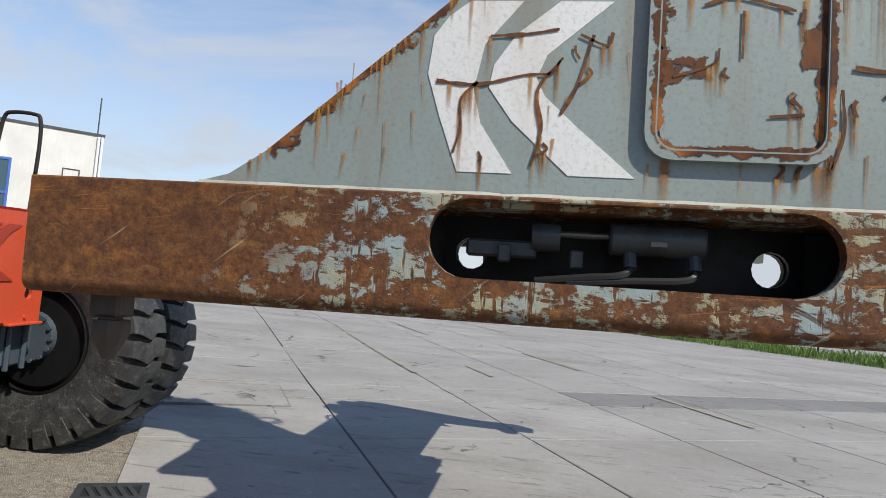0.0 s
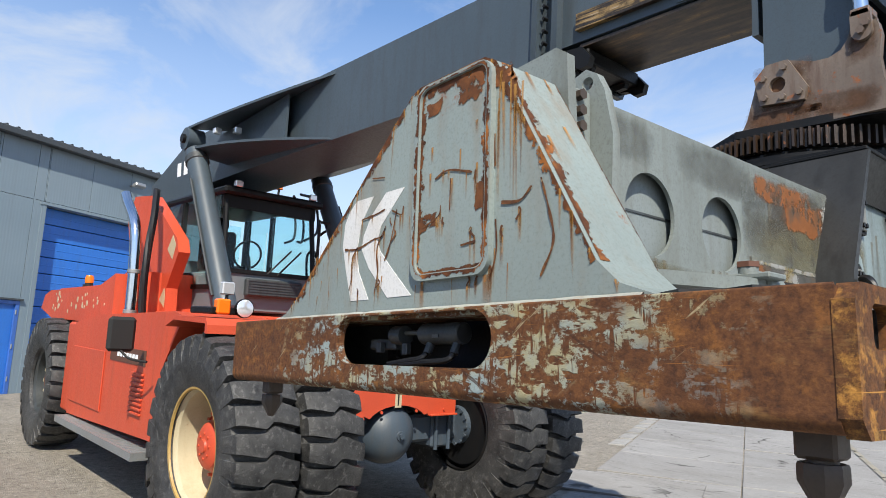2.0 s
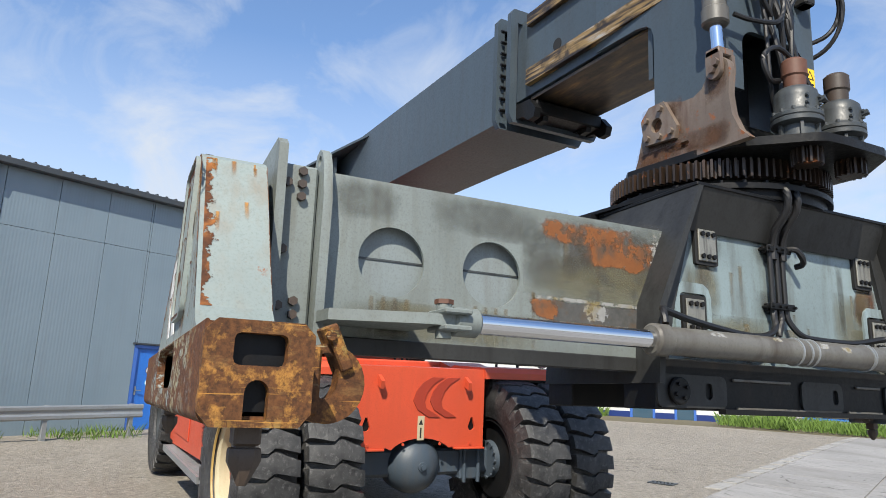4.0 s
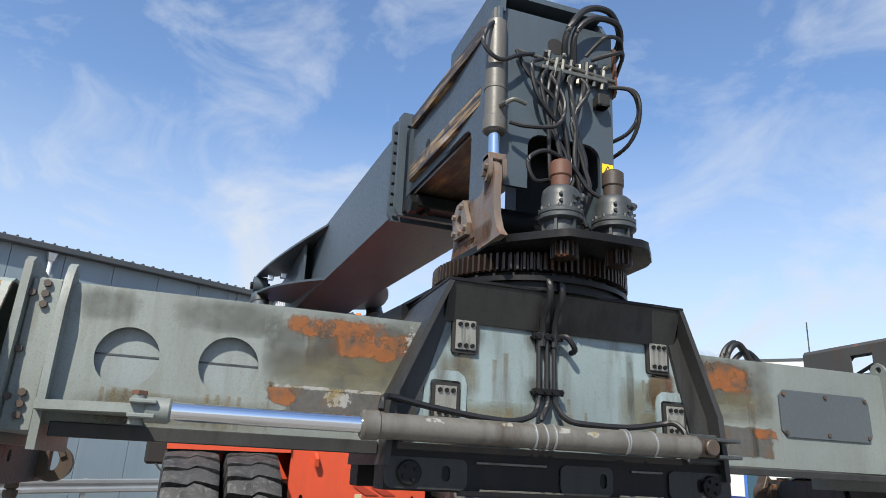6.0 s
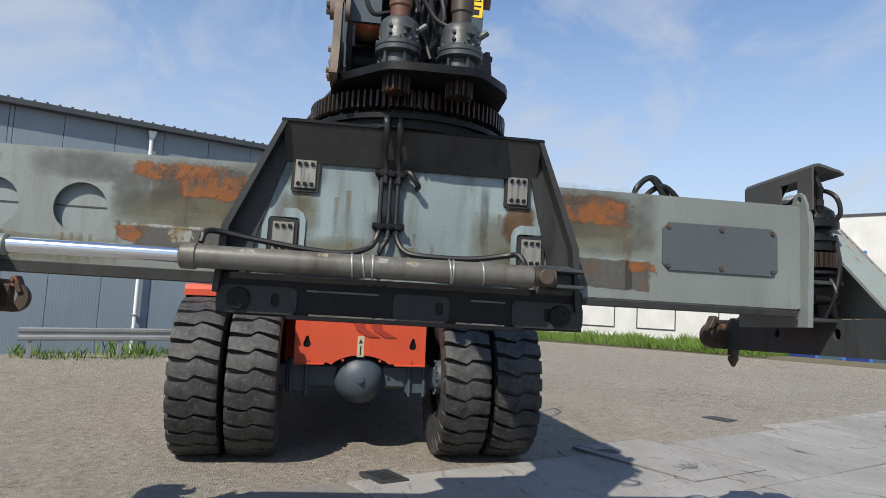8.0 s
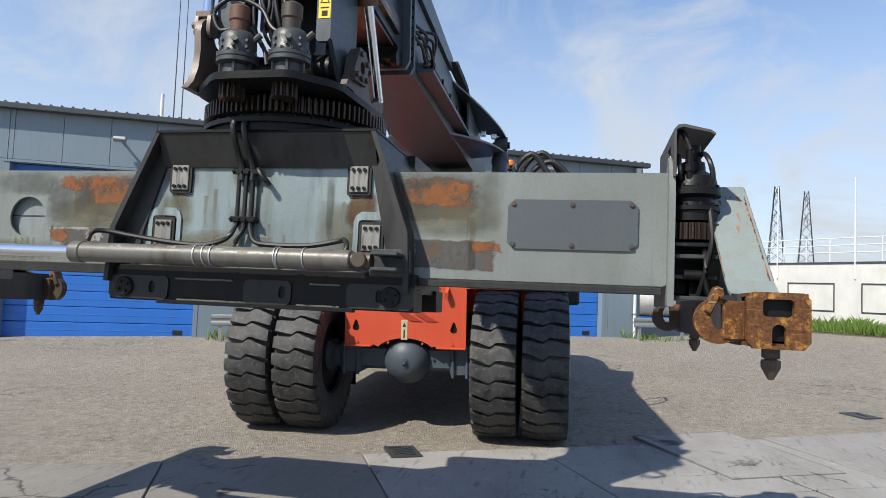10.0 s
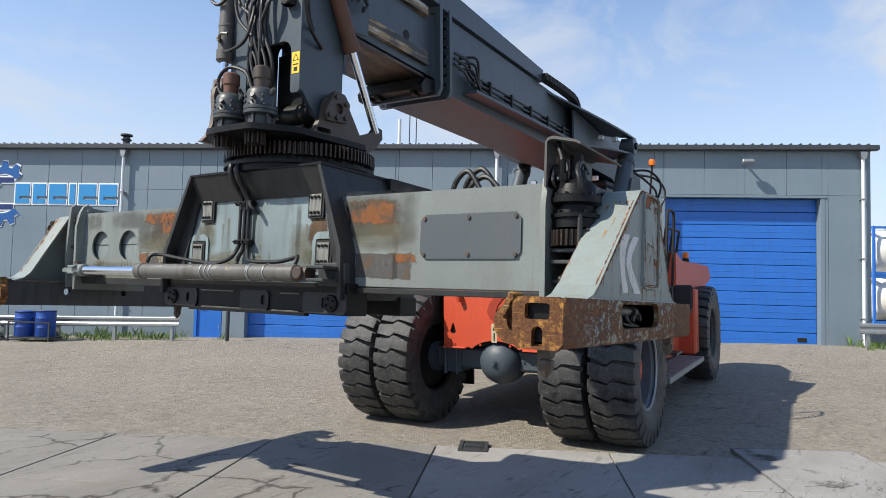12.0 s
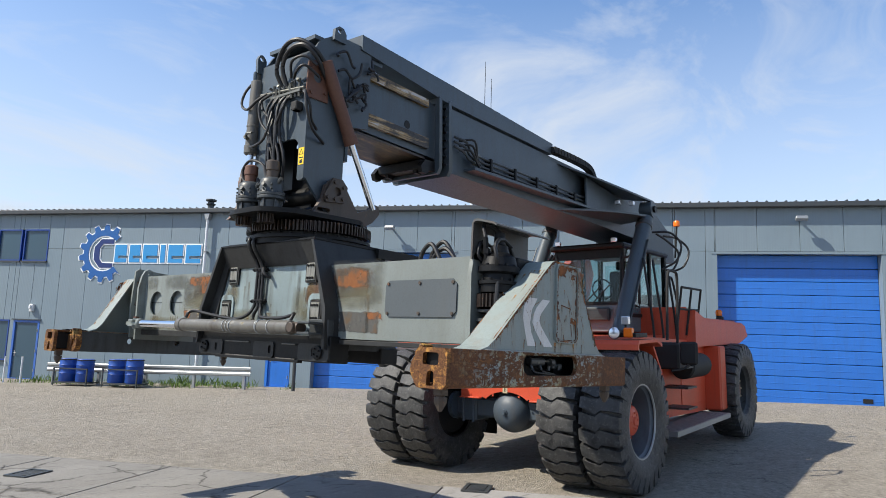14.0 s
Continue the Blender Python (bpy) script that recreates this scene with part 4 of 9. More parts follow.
    # bolted wear pads; the lower two sit in welded pockets
    for y, z, o in ((-0.56, 0.64, 0.0), (0.68, 0.636, 0.0), (-0.66, 0.276, 0.022), (0.776, 0.27, 0.022)):
        if o:
            bm = B()
            dome = [(y - 0.12, z - 0.16), (y + 0.12, z - 0.16), (y + 0.12, z + 0.10), (y + 0.105, z + 0.14), (y + 0.07, z + 0.165), (y - 0.07, z + 0.165), (y - 0.105, z + 0.14), (y - 0.12, z + 0.10)]
            plate(bm, [dome, rounded(y - 0.088, y + 0.088, z - 0.14, z + 0.112, 0.02, 3)], "x", 0.345, 0.358)
            part("pad_pocket", bm, M_PANEL, spreader, "welded pocket round the wear pad")
        bm = B()
        plate(bm, [rounded(y - 0.078, y + 0.078, z - 0.10, z + 0.10, 0.012, 3)], "x", 0.345, 0.364)
        pad = part("wear_pad_frame", bm, M_BLACK, spreader)
        bm = B()
        box(bm, 0.364, 0.374, y - 0.06, y + 0.06, z - 0.082, z + 0.082, 0.003)
        part("wear_pad", bm, M_PADS, pad, "smeared bare steel pad")
        for i in (-1, 0, 1):
            for j in (-1, 1):
                bm = B()
                bolts(bm, [(0.374, y + 0.037 * i, z + 0.058 * j)], (1, 0, 0), 0.0125, 0.012)
                part("bolt", bm, M_DARK, pad)
    for a, b, c, d, mt in ((-0.8, -0.1, 0.02, 0.3, M_GRIME), (0.40, 0.80, 0.16, 0.50, M_GRIME), (-0.72, -0.45, 0.28, 0.56, M_GRIME), (0.58, 0.82, 0.3, 0.56, M_BURN), (-0.2, 0.04, 0.30, 0.46, M_SOOT), (-0.22, 0.06, 0.58, 0.72, M_SOOT), (-0.72, -0.42, 0.56, 0.72, M_SOOT), (0.46, 0.52, 0.25, 0.66, M_SOOT), (0.55, 0.8, 0.05, 0.3, M_GRIME)):
        bm = B()
        strip(bm, [((0.3462, a, c), (0.3462, a, d), 0), ((0.3462, b, c), (0.3462, b, d), 1)])
        part("grime_smear", bm, mt, spreader, "brown and grey grime smeared on the panel")
    rng = random.Random(21)
    bm = B()
    for k in range(6):
        y, z, l, w = -0.6 + 1.35 * rng.random(), 0.25 + 0.4 * rng.random(), 0.1 + 0.25 * rng.random(), 0.008 + 0.02 * rng.random()
        strip(bm, [((0.3465, y - w, z - l * q / 4), (0.3465, y + w, z - l * q / 4), q / 4) for q in range(5)])
    for y, z in ((-0.56, 0.545), (0.68, 0.54), (-0.66, 0.13), (0.776, 0.12), (0.05, 0.26)):
        strip(bm, [((0.347, y - 0.07, z - 0.2 * q / 4), (0.347, y + 0.07, z - 0.2 * q / 4), q / 4) for q in range(5)])
    tagged(part("grime_run", bm, M_STAIN, spreader, "thin brown grime runs"), kind="stuff")
    bm = B()
    for k in range(46):
        y, z, l, w = -2.5 + 5.0 * rng.random(), 0.25 + 0.43 * rng.random() ** 0.6, 0.08 + 0.25 * rng.random(), 0.006 + 0.018 * rng.random()
        if abs(y) > 1.0 and not -2.45 < y < -1.57 and not 1.58 < y < 2.4:
            strip(bm, [((0.3125, y - w, max(0.05, z - l * q / 4)), (0.3125, y + w, max(0.05, z - l * q / 4)), q / 4) for q in range(5)])
    for y in (-2.238, -1.775):
        for k in range(4):
            yy = y - 0.08 + 0.05 * k
            strip(bm, [((0.3125, yy - 0.012, 0.222 - 0.04 * q), (0.3125, yy + 0.012, 0.222 - 0.04 * q), q / 4) for q in range(5)])
    tagged(part("grime_run", bm, M_STAIN, spreader, "thin brown grime runs"), kind="stuff")
    # hydraulic lines over the panel
    for k, y in enumerate((-0.105, -0.03)):
        bm = B()
        hose(bm, [(0.40, y + 0.0, 0.98), (0.47, y - 0.01, 1.0), (0.515, y - 0.015, 0.95), (0.50, y - 0.01, 0.87), (0.43, y - 0.015, 0.78), (0.395, y, 0.70), (0.39, y, 0.62)], 0.02)
        part("hydraulic_hose", bm, M_HOSE, spreader)
    for y in (-0.125, -0.075, -0.03):
        bm = B()
        rod(bm, (0.385, y, 0.36), (0.385, y, 0.70), 0.014, seg=10)
        part("hydraulic_pipe", bm, M_HOSE, spreader)
    for l in ([(0.385, -0.125, 0.37), (0.39, -0.13, 0.32), (0.42, -0.17, 0.24), (0.44, -0.30, 0.195), (0.45, -0.5, 0.2), (0.47, -0.8, 0.235), (0.50, -0.98, 0.262), (0.55, -1.04, 0.25), (0.575, -1.055, 0.19)],
              [(0.385, -0.03, 0.37), (0.39, -0.02, 0.30), (0.42, 0.03, 0.225), (0.44, 0.14, 0.205), (0.45, 0.4, 0.205), (0.47, 0.6, 0.235), (0.51, 0.66, 0.24), (0.55, 0.69, 0.20), (0.575, 0.69, 0.16)],
              [(0.385, -0.075, 0.37), (0.39, -0.075, 0.30), (0.40, -0.11, 0.23), (0.38, -0.14, 0.12)],
              [(0.39, 0.0, 0.685), (0.43, 0.03, 0.68), (0.44, 0.06, 0.64), (0.42, 0.085, 0.61), (0.38, 0.08, 0.60)]):
        bm = B()
        hose(bm, l, 0.0165)
        part("hydraulic_hose", bm, M_HOSE, spreader)
    for z in (0.675, 0.367):
        bm = B()
        box(bm, 0.345, 0.372, -0.15, 0.005, z - 0.02, z + 0.02, 0.004)
        box(bm, 0.395, 0.408, -0.165, 0.02, z - 0.018, z + 0.018, 0.004)
        for y in (-0.155, -0.1, -0.052, 0.008):
            rod(bm, (0.345, y, z), (0.422, y, z), 0.008, seg=6)
        part("hose_clamp", bm, M_DARK, spreader)


build_centre_frame()


def build_extension_cylinder():
    bm = B()
    rod(bm, (0.58, -1.12, 0.115), (0.58, 0.74, 0.115), 0.062, seg=28, bev=0.008)
    rod(bm, (0.58, -1.15, 0.115), (0.58, -1.06, 0.115), 0.07, seg=28, bev=0.01)
    cyl2 = part("extension_cylinder", bm, M_BARREL, spreader, "brown-grey hydraulic extension cylinder")
    bm = B()
    rod(bm, (0.58, -2.04, 0.115), (0.58, -1.12, 0.115), 0.04, seg=24)
    part("piston_rod", bm, M_CHROME, cyl2, "bright chrome rod")
    bm = B()
    rod(bm, (0.58, -2.10, 0.115), (0.58, -1.99, 0.115), 0.055, seg=20, bev=0.01)
    box(bm, 0.50, 0.66, -2.16, -2.05, 0.075, 0.095, 0.005)
    box(bm, 0.50, 0.66, -2.16, -2.05, 0.135, 0.155, 0.005)
    rod(bm, (0.58, -2.13, 0.05), (0.58, -2.13, 0.175), 0.03, seg=14)
    part("rod_clevis", bm, M_SPR, cyl2)
    bm = B()
    plate(bm, [[(0.31, -2.56), (0.50, -2.54), (0.62, -2.2), (0.62, -2.07), (0.54, -2.06), (0.50, -2.12), (0.31, -2.16)]], "z", 0.095, 0.135)
    part("rod_bracket", bm, M_SPR, spreader)
    bm = B()
    rod(bm, (0.58, 0.74, 0.115), (0.58, 0.86, 0.115), 0.05, seg=20)
    rod(bm, (0.50, 0.80, 0.115), (0.655, 0.80, 0.115), 0.045, seg=14, bev=0.006)
    part("cylinder_eye", bm, M_BROWN, cyl2)
    bm = B()
    box(bm, 0.40, 0.62, 0.86, 1.02, 0.06, 0.08, 0.004)
    box(bm, 0.40, 0.62, 0.86, 1.02, 0.15, 0.17, 0.004)
    box(bm, 0.36, 0.44, 0.80, 1.05, 0.03, 0.2, 0.01)
    part("cylinder_bracket", bm, M_STEEL, spreader)
    for y, lean in ((-0.26, 0.05), (-0.20, 0.12), (-0.15, 0.02), (0.27, 0.10), (0.285, -0.03), (0.45, 0.08)):
        bm = B()
        lathe(bm, [(0.062, -0.005), (0.068, -0.004), (0.069, 0.0), (0.068, 0.004), (0.062, 0.005)], (0.58, y, 0.115), (0, 1, lean), 24)
        part("cable_tie", bm, M_GALV, cyl2)
    for y0, y1, zz in ((-0.14, -0.05, 0.30), (0.02, 0.10, 0.1), (-0.85, -0.75, 0.4), (-0.45, -0.38, 0.5)):
        bm = B()
        strip(bm, [((0.58 + 0.0632 * math.cos(a2), y0, 0.115 + 0.0632 * math.sin(a2)), (0.58 + 0.0632 * math.cos(a2), y1, 0.115 + 0.0632 * math.sin(a2)), k / 3) for k, a2 in enumerate((zz, zz + 0.2, zz + 0.4, zz + 0.6))])
        part("paint_scrape", bm, M_SILVER, cyl2, "pale scrape on the barrel")
    bm = B()
    rod(bm, (0.58, -2.13, 0.175), (0.58, -2.13, 0.192), 0.036, seg=6)
    part("pivot_pin", bm, M_PRIM, cyl2, "rusty pin head")


build_extension_cylinder()


def build_end(s):
    """One end beam with its housing, at y = 3.02 s."""
    Y = lambda a: s * a
    lo, hi = -0.24, 0.0
    # end beam with slot
    bm = B()
    n = 12
    slot = [(0.30 + 0.075 * math.cos(radians(a)), -0.083 + 0.075 * math.sin(radians(a))) for a in [-90 + 180 * i / n for i in range(n + 1)]] + [(-0.29 + 0.075 * math.cos(radians(a)), -0.083 + 0.075 * math.sin(radians(a))) for a in [90 + 180 * i / n for i in range(n + 1)]]
    plate(bm, [[(-1.2, lo + 0.03), (1.16, lo + 0.03), (1.16, hi - 0.005), (-1.2, hi - 0.005)], slot], "y", Y(2.99), Y(3.02))
    beam = part("end_beam", bm, M_RUST, spreader, "rusty scraped end beam with a long slot")
    for z, r in ((lo + 0.03, 0.03), (hi - 0.005, 0.005)):
        bm = B()
        rod(bm, (-1.2, Y(3.02 - r), z), (1.158, Y(3.02 - r), z), r, seg=24)
        part("rounded_edge", bm, M_RUST, beam)
    ya, yb = min(Y(2.78), Y(2.99)), max(Y(2.78), Y(2.99))
    for nm, q in (("top_plate", (-1.2, 1.155, ya, yb, hi - 0.02, hi - 0.004)), ("bottom_plate", (-1.2, 1.155, ya, yb, lo + 0.004, lo + 0.02)), ("end_cap", (-1.2, -1.18, ya, yb, lo + 0.02, hi - 0.02))):
        bm = B()
        box(bm, *q)
        part(nm, bm, M_RUST, beam)
    peep = [circle(0.315, -0.10, 0.037, 16), circle(-0.30, -0.10, 0.034, 14)]
    bm = B()
    plate(bm, [[(-1.2, lo), (1.0, lo), (1.0, hi - 0.01), (-1.2, hi - 0.01)]] + peep, "y", Y(2.765), Y(2.785))
    part("beam_web", bm, M_STEEL, beam, "dark grey inner web")
    # paint lip and weld along the foot of the housing
    bm = B()
    strip(bm, [((-0.84 + 1.64 * i / 40, Y(3.0), 0.0), (-0.84 + 1.64 * i / 40, Y(3.004 + 0.004 * noise.noise((i * 0.7, s, 0))), 0.007 + 0.003 * noise.noise((i * 0.9, s, 3))), i / 40) for i in range(41)])
    strip(bm, [((-0.84 + 1.64 * i / 40, Y(3.004 + 0.004 * noise.noise((i * 0.7, s, 0))), 0.007 + 0.003 * noise.noise((i * 0.9, s, 3))), (-0.84 + 1.64 * i / 40, Y(3.012), 0.0005), i / 40) for i in range(41)])
    part("weld_bead", bm, M_BEAD, beam, "pale painted weld bead")
    bm = B()
    pts = [(0.74, 2.84), (0.80, 2.82), (0.87, 2.845), (0.95, 2.82), (1.05, 2.84), (1.06, 2.90), (1.0, 2.96), (0.93, 2.93), (0.86, 2.975), (0.80, 2.94), (0.73, 2.955)]
    plate(bm, [[(x * (1 if s < 0 else -1), Y(y)) for x, y in pts]], "z", -0.002, 0.012)
    part("rubber_mat", bm, M_HOSE, beam, "torn black rubber mat")
    # front corner block
    bm = B()
    c = 0.028
    ring = [(Y(2.765), lo + c), (Y(2.765), hi - c), (Y(2.765 + c), hi), (Y(3.022 - c), hi), (Y(3.022), hi - c), (Y(3.022), lo + c), (Y(3.022 - c), lo - 0.004), (Y(2.765 + c), lo - 0.004)]
    hole1 = rounded(min(Y(2.83), Y(2.955)), max(Y(2.83), Y(2.955)), -0.105, -0.03, 0.015, 3)
    k = [(Y(2.895) + 0.028 * math.cos(radians(a)), -0.165 + 0.028 * math.sin(radians(a))) for a in range(0, 181, 20)]
    hole2 = k + [(Y(2.895) - 0.028, -0.228), (Y(2.895) + 0.028, -0.228)]
    plate(bm, [ring, hole1, hole2], "x", 1.155, 1.19)
    part("corner_plate", bm, M_RUST2, beam, "orange rusted corner plate with two openings")
    # near-black core keeps the openings of the corner plate dark
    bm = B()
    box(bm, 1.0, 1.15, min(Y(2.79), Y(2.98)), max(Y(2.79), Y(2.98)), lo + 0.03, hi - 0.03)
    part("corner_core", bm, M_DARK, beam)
    for x in (1.075, -1.08):
        bm = B()
        box(bm, x - 0.036, x + 0.036, min(Y(2.858), Y(2.922)), max(Y(2.858), Y(2.922)), lo - 0.05, lo + 0.01, 0.006)
        tl = part("twistlock", bm, M_BROWN, beam, "worn steel twistlock")
        bm = B()
        rod(bm, (x, Y(2.89), lo - 0.07), (x, Y(2.89), lo - 0.04), 0.026, seg=14)
        q = [(x + a * 0.038, Y(2.89) + b * 0.038) for a, b in ((1, 0.45), (0.45, 1), (-0.45, 1), (-1, 0.45), (-1, -0.45), (-0.45, -1), (0.45, -1), (1, -0.45))]
        rings = [[bm.verts.new((x + (a - x) * f, Y(2.89) + (b - Y(2.89)) * f, lo - h)) for a, b in q] for f, h in ((0.95, 0.056), (1.0, 0.062), (1.0, 0.088), (0.3, 0.142))]
        for r0, r1 in zip(rings, rings[1:]):
            for k2 in range(8):
                bm.faces.new((r0[k2], r0[(k2 + 1) % 8], r1[(k2 + 1) % 8], r1[k2]))
        bm.faces.new(rings[0])
        bm.faces.new(rings[-1])
        part("lock_head", bm, M_BROWN, tl)
    # guide hooks
    for xc in (0.99, -1.02):
        bm = B()
        outer = circle(Y(2.68), -0.135, 0.105, 28)
        inner = [(Y(2.685) + 0.036 * math.cos(a), -0.115 + 0.062 * math.sin(a)) for a in [2 * math.pi * i / 18 for i in range(18)]]
        plate(bm, [outer, inner], "x", xc - 0.03, xc + 0.03)
        box(bm, xc - 0.035, xc + 0.04, min(Y(2.70), Y(2.80)), max(Y(2.70), Y(2.80)), -0.22, -0.04, 0.008)
        m = pose(xc, Y(2.68), 0.01, -s * 25, 0, 0)
        box(bm, -0.05, 0.05, -0.018, 0.018, -0.12, 0.01, 0.005, m)
        rod(bm, (xc + 0.04, Y(2.685), -0.01), (xc + 0.062, Y(2.685), -0.01), 0.014, seg=8)
        part("guide_hook", bm, M_RUST2 if xc > 0 else M_BROWN, beam, "rusted guide hook")
    # interior of the slot, darkened by a near-black sheet ahead of the grey web
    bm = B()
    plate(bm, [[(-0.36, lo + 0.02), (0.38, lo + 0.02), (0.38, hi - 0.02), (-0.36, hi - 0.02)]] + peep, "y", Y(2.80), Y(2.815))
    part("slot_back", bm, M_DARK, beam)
    bm = B()
    rod(bm, (-0.02, Y(2.92), -0.062), (0.16, Y(2.92), -0.062), 0.032, seg=16, bev=0.004)
    rod(bm, (0.02, Y(2.92), -0.075), (0.02, Y(2.94), -0.12), 0.013, seg=10)
    rod(bm, (0.14, Y(2.92), -0.075), (0.14, Y(2.94), -0.12), 0.013, seg=10)
    part("lock_cylinder", bm, M_STEEL, beam)
    bm = B()
    rod(bm, (-0.17, Y(2.92), -0.065), (-0.115, Y(2.92), -0.065), 0.03, seg=12)
    box(bm, -0.30, -0.16, min(Y(2.90), Y(2.93)), max(Y(2.90), Y(2.93)), -0.11, -0.075, 0.005)
    part("lock_link", bm, M_STEEL, beam)
    bm = B()
    rod(bm, (-0.115, Y(2.92), -0.058), (-0.02, Y(2.92), -0.058), 0.007, seg=10)
    part("lock_rod", bm, M_FIT, beam, "bright piston rod")
    bm = B()
    box(bm, -0.235, -0.21, min(Y(2.93), Y(2.95)), max(Y(2.93), Y(2.95)), -0.12, -0.085, 0.003)
    part("sensor", bm, M_STEEL, beam)
    bm = B()
    box(bm, -0.095, -0.07, min(Y(2.93), Y(2.95)), max(Y(2.93), Y(2.95)), -0.125, -0.09, 0.003)
    part("sensor", bm, M_STEEL, beam)
    bm = B()
    box(bm, 0.055, 0.085, min(Y(2.95), Y(2.953)), max(Y(2.95), Y(2.953)), -0.075, -0.066)
    part("name_plate", bm, M_FIT, beam)
    bm = B()
    hose(bm, [(0.02, Y(2.94), -0.12), (0.0, Y(2.95), -0.135), (-0.06, Y(2.95), -0.142), (-0.16, Y(2.95), -0.155)], 0.009)
    hose(bm, [(0.14, Y(2.94), -0.12), (0.12, Y(2.95), -0.138), (0.02, Y(2.95), -0.145), (-0.10, Y(2.95), -0.155)], 0.009)
    part("slot_hose", bm, M_HOSE, beam)
    # trapezoid housing
    foot_l = [(-0.86, 0.0), (-0.78, 0.022), (-0.70, 0.075)]
    foot_r = [(0.68, 0.085), (0.74, 0.03), (0.83, 0.0)]
    outline = foot_l + [(-0.10, 0.60), (-0.02, 0.665), (0.02, 0.68), (0.31, 0.68), (0.355, 0.655)] + foot_r
    hx0, hx1, hz0, hz1 = 0.045, 0.335, 0.10, 0.655
    if s > 0:
        outline = [(-0.02 - x, z) for x, z in outline[::-1]]
        hx0, hx1 = -0.355, -0.065
    bm = B()
    plate(bm, [outline], "y", Y(2.985), Y(3.0))
    housing = part("end_housing", bm, M_END, spreader, "rust-streaked grey steel end housing")
    top = outline
    for (a, b), (c2, d) in zip(top, top[1:]):
        bm = B()
        vs = [bm.verts.new((a, Y(2.985), b)), bm.verts.new((c2, Y(2.985), d)), bm.verts.new((c2, Y(2.77), d)), bm.verts.new((a, Y(2.77), b))]
        bm.faces.new(vs)
        ln = Vector((c2 - a, d - b)).normalized()
        off = Vector((ln.y, -ln.x)) * 0.014
        ws = [bm.verts.new((a + off.x, Y(2.985), b + off.y)), bm.verts.new((c2 + off.x, Y(2.985), d + off.y)), bm.verts.new((c2 + off.x, Y(2.77), d + off.y)), bm.verts.new((a + off.x, Y(2.77), b + off.y))]
        bm.faces.new(ws[::-1])
        bm.faces.new((vs[3], vs[2], ws[2], ws[3]))
        fold = part("fold_plate", bm, M_END, housing)
        nn = max(2, int(math.hypot(c2 - a, d - b) / 0.03))
        if nn > 4:
            bm = B()
            rows, lip = [], off * -0.12
            for i in range(nn + 1):
                x, z = a + (c2 - a) * i / nn + lip.x, b + (d - b) * i / nn + lip.y
                rows.append(((x, Y(2.986), z), (x, Y(2.986 - (0.04 if s < 0 else 0.008) - (0.03 if s < 0 else 0.012) * abs(noise.noise((x * 5, z * 5, s + 7)))), z), i / nn))
            strip(bm, rows)
            rows = [((x0[0], Y(2.77), x0[2]), (x0[0], Y(2.772 + 0.012 * abs(noise.noise((x0[0] * 6, x0[2] * 6, s)))), x0[2]), v0) for x0, _, v0 in rows]
            strip(bm, rows)
            part("fold_rust", bm, M_EDGE, fold, "ragged rust along the fold")
        if nn > 12:
            hi_x, hi_z, lo_x, lo_z = (a, b, c2, d) if b > d else (c2, d, a, b)
            rr = random.Random(int(100 * a) + s)
            bm = B()
            for k in range(7):
                y, f0, l, w = 2.80 + 0.17 * rr.random(), 0.0 if k < 4 else 0.5 * rr.random(), 0.05 + 0.12 * rr.random(), 0.004 + 0.008 * rr.random()
                rows = []
                for q in range(5):
                    f = min(1.0, f0 + l * q / 4)
                    x, z = hi_x + (lo_x - hi_x) * f - off.x * 0.15, hi_z + (lo_z - hi_z) * f - off.y * 0.15
                    rows.append(((x, Y(y - w), z), (x, Y(y + w), z), q / 4))
                strip(bm, rows)
            tagged(part("rust_streak", bm, M_RUN, fold, "orange rust streaks from the top edge"), kind="stuff")
    # ragged rust down the folded edges
    rng = random.Random(11 + s)
    for a, b in zip(outline[2:-3], outline[3:-2]):
        d = Vector((b[0] - a[0], b[1] - a[1]))
        off = Vector((d.y, -d.x)).normalized()
        if off.y > 0 and abs(off.x) < 0.01:
            off = -off
        if off.y > 0:
            off = -off
        nn = max(2, int(d.length / 0.03))
        bm = B()
        rows = []
        for i in range(nn + 1):
            c2 = Vector(a) + d * i / nn
            w = 0.026 + 0.024 * noise.noise((c2.x * 4, c2.y * 4, s))
            rows.append(((c2.x, Y(3.0022), c2.y), (c2.x + off.x * w, Y(3.0022), c2.y + off.y * w), i / nn))
        strip(bm, rows)
        part("edge_rust", bm, M_EDGE, housing, "ragged rust along the edge")
    runs = B()

    def run(x, z, l, w):
        sway = 0.004 * (rng.random() - 0.5)
        strip(runs, [((x - w * (1 - 0.5 * k / 5) + sway * k, Y(3.0027), z - l * k / 5), (x + w * (1 - 0.5 * k / 5) + sway * k, Y(3.0027), z - l * k / 5), k / 5) for k in range(6)])

    for a, b in zip(outline[1:-2], outline[2:-1]):
        ln = abs(b[0] - a[0])
        for i in range(int(ln / 0.026)):
            f = rng.random()
            run(a[0] + (b[0] - a[0]) * f, a[1] + (b[1] - a[1]) * f, min(0.03 + 0.17 * rng.random() ** 2, (a[1] + (b[1] - a[1]) * f) * 0.9), 0.0025 + 0.0045 * rng.random())
    big = 0.42 if s < 0 else -0.44
    for k in range(9):
        run(big + 0.11 * (rng.random() - 0.5), 0.60 - 0.1 * rng.random(), 0.16 + 0.2 * rng.random(), 0.004 + 0.005 * rng.random())
    for k in range(30):
        run(-0.6 + 1.15 * rng.random(), 0.06 + 0.25 * rng.random(), 0.04 + 0.09 * rng.random(), 0.0015 + 0.003 * rng.random())
    bm = B()
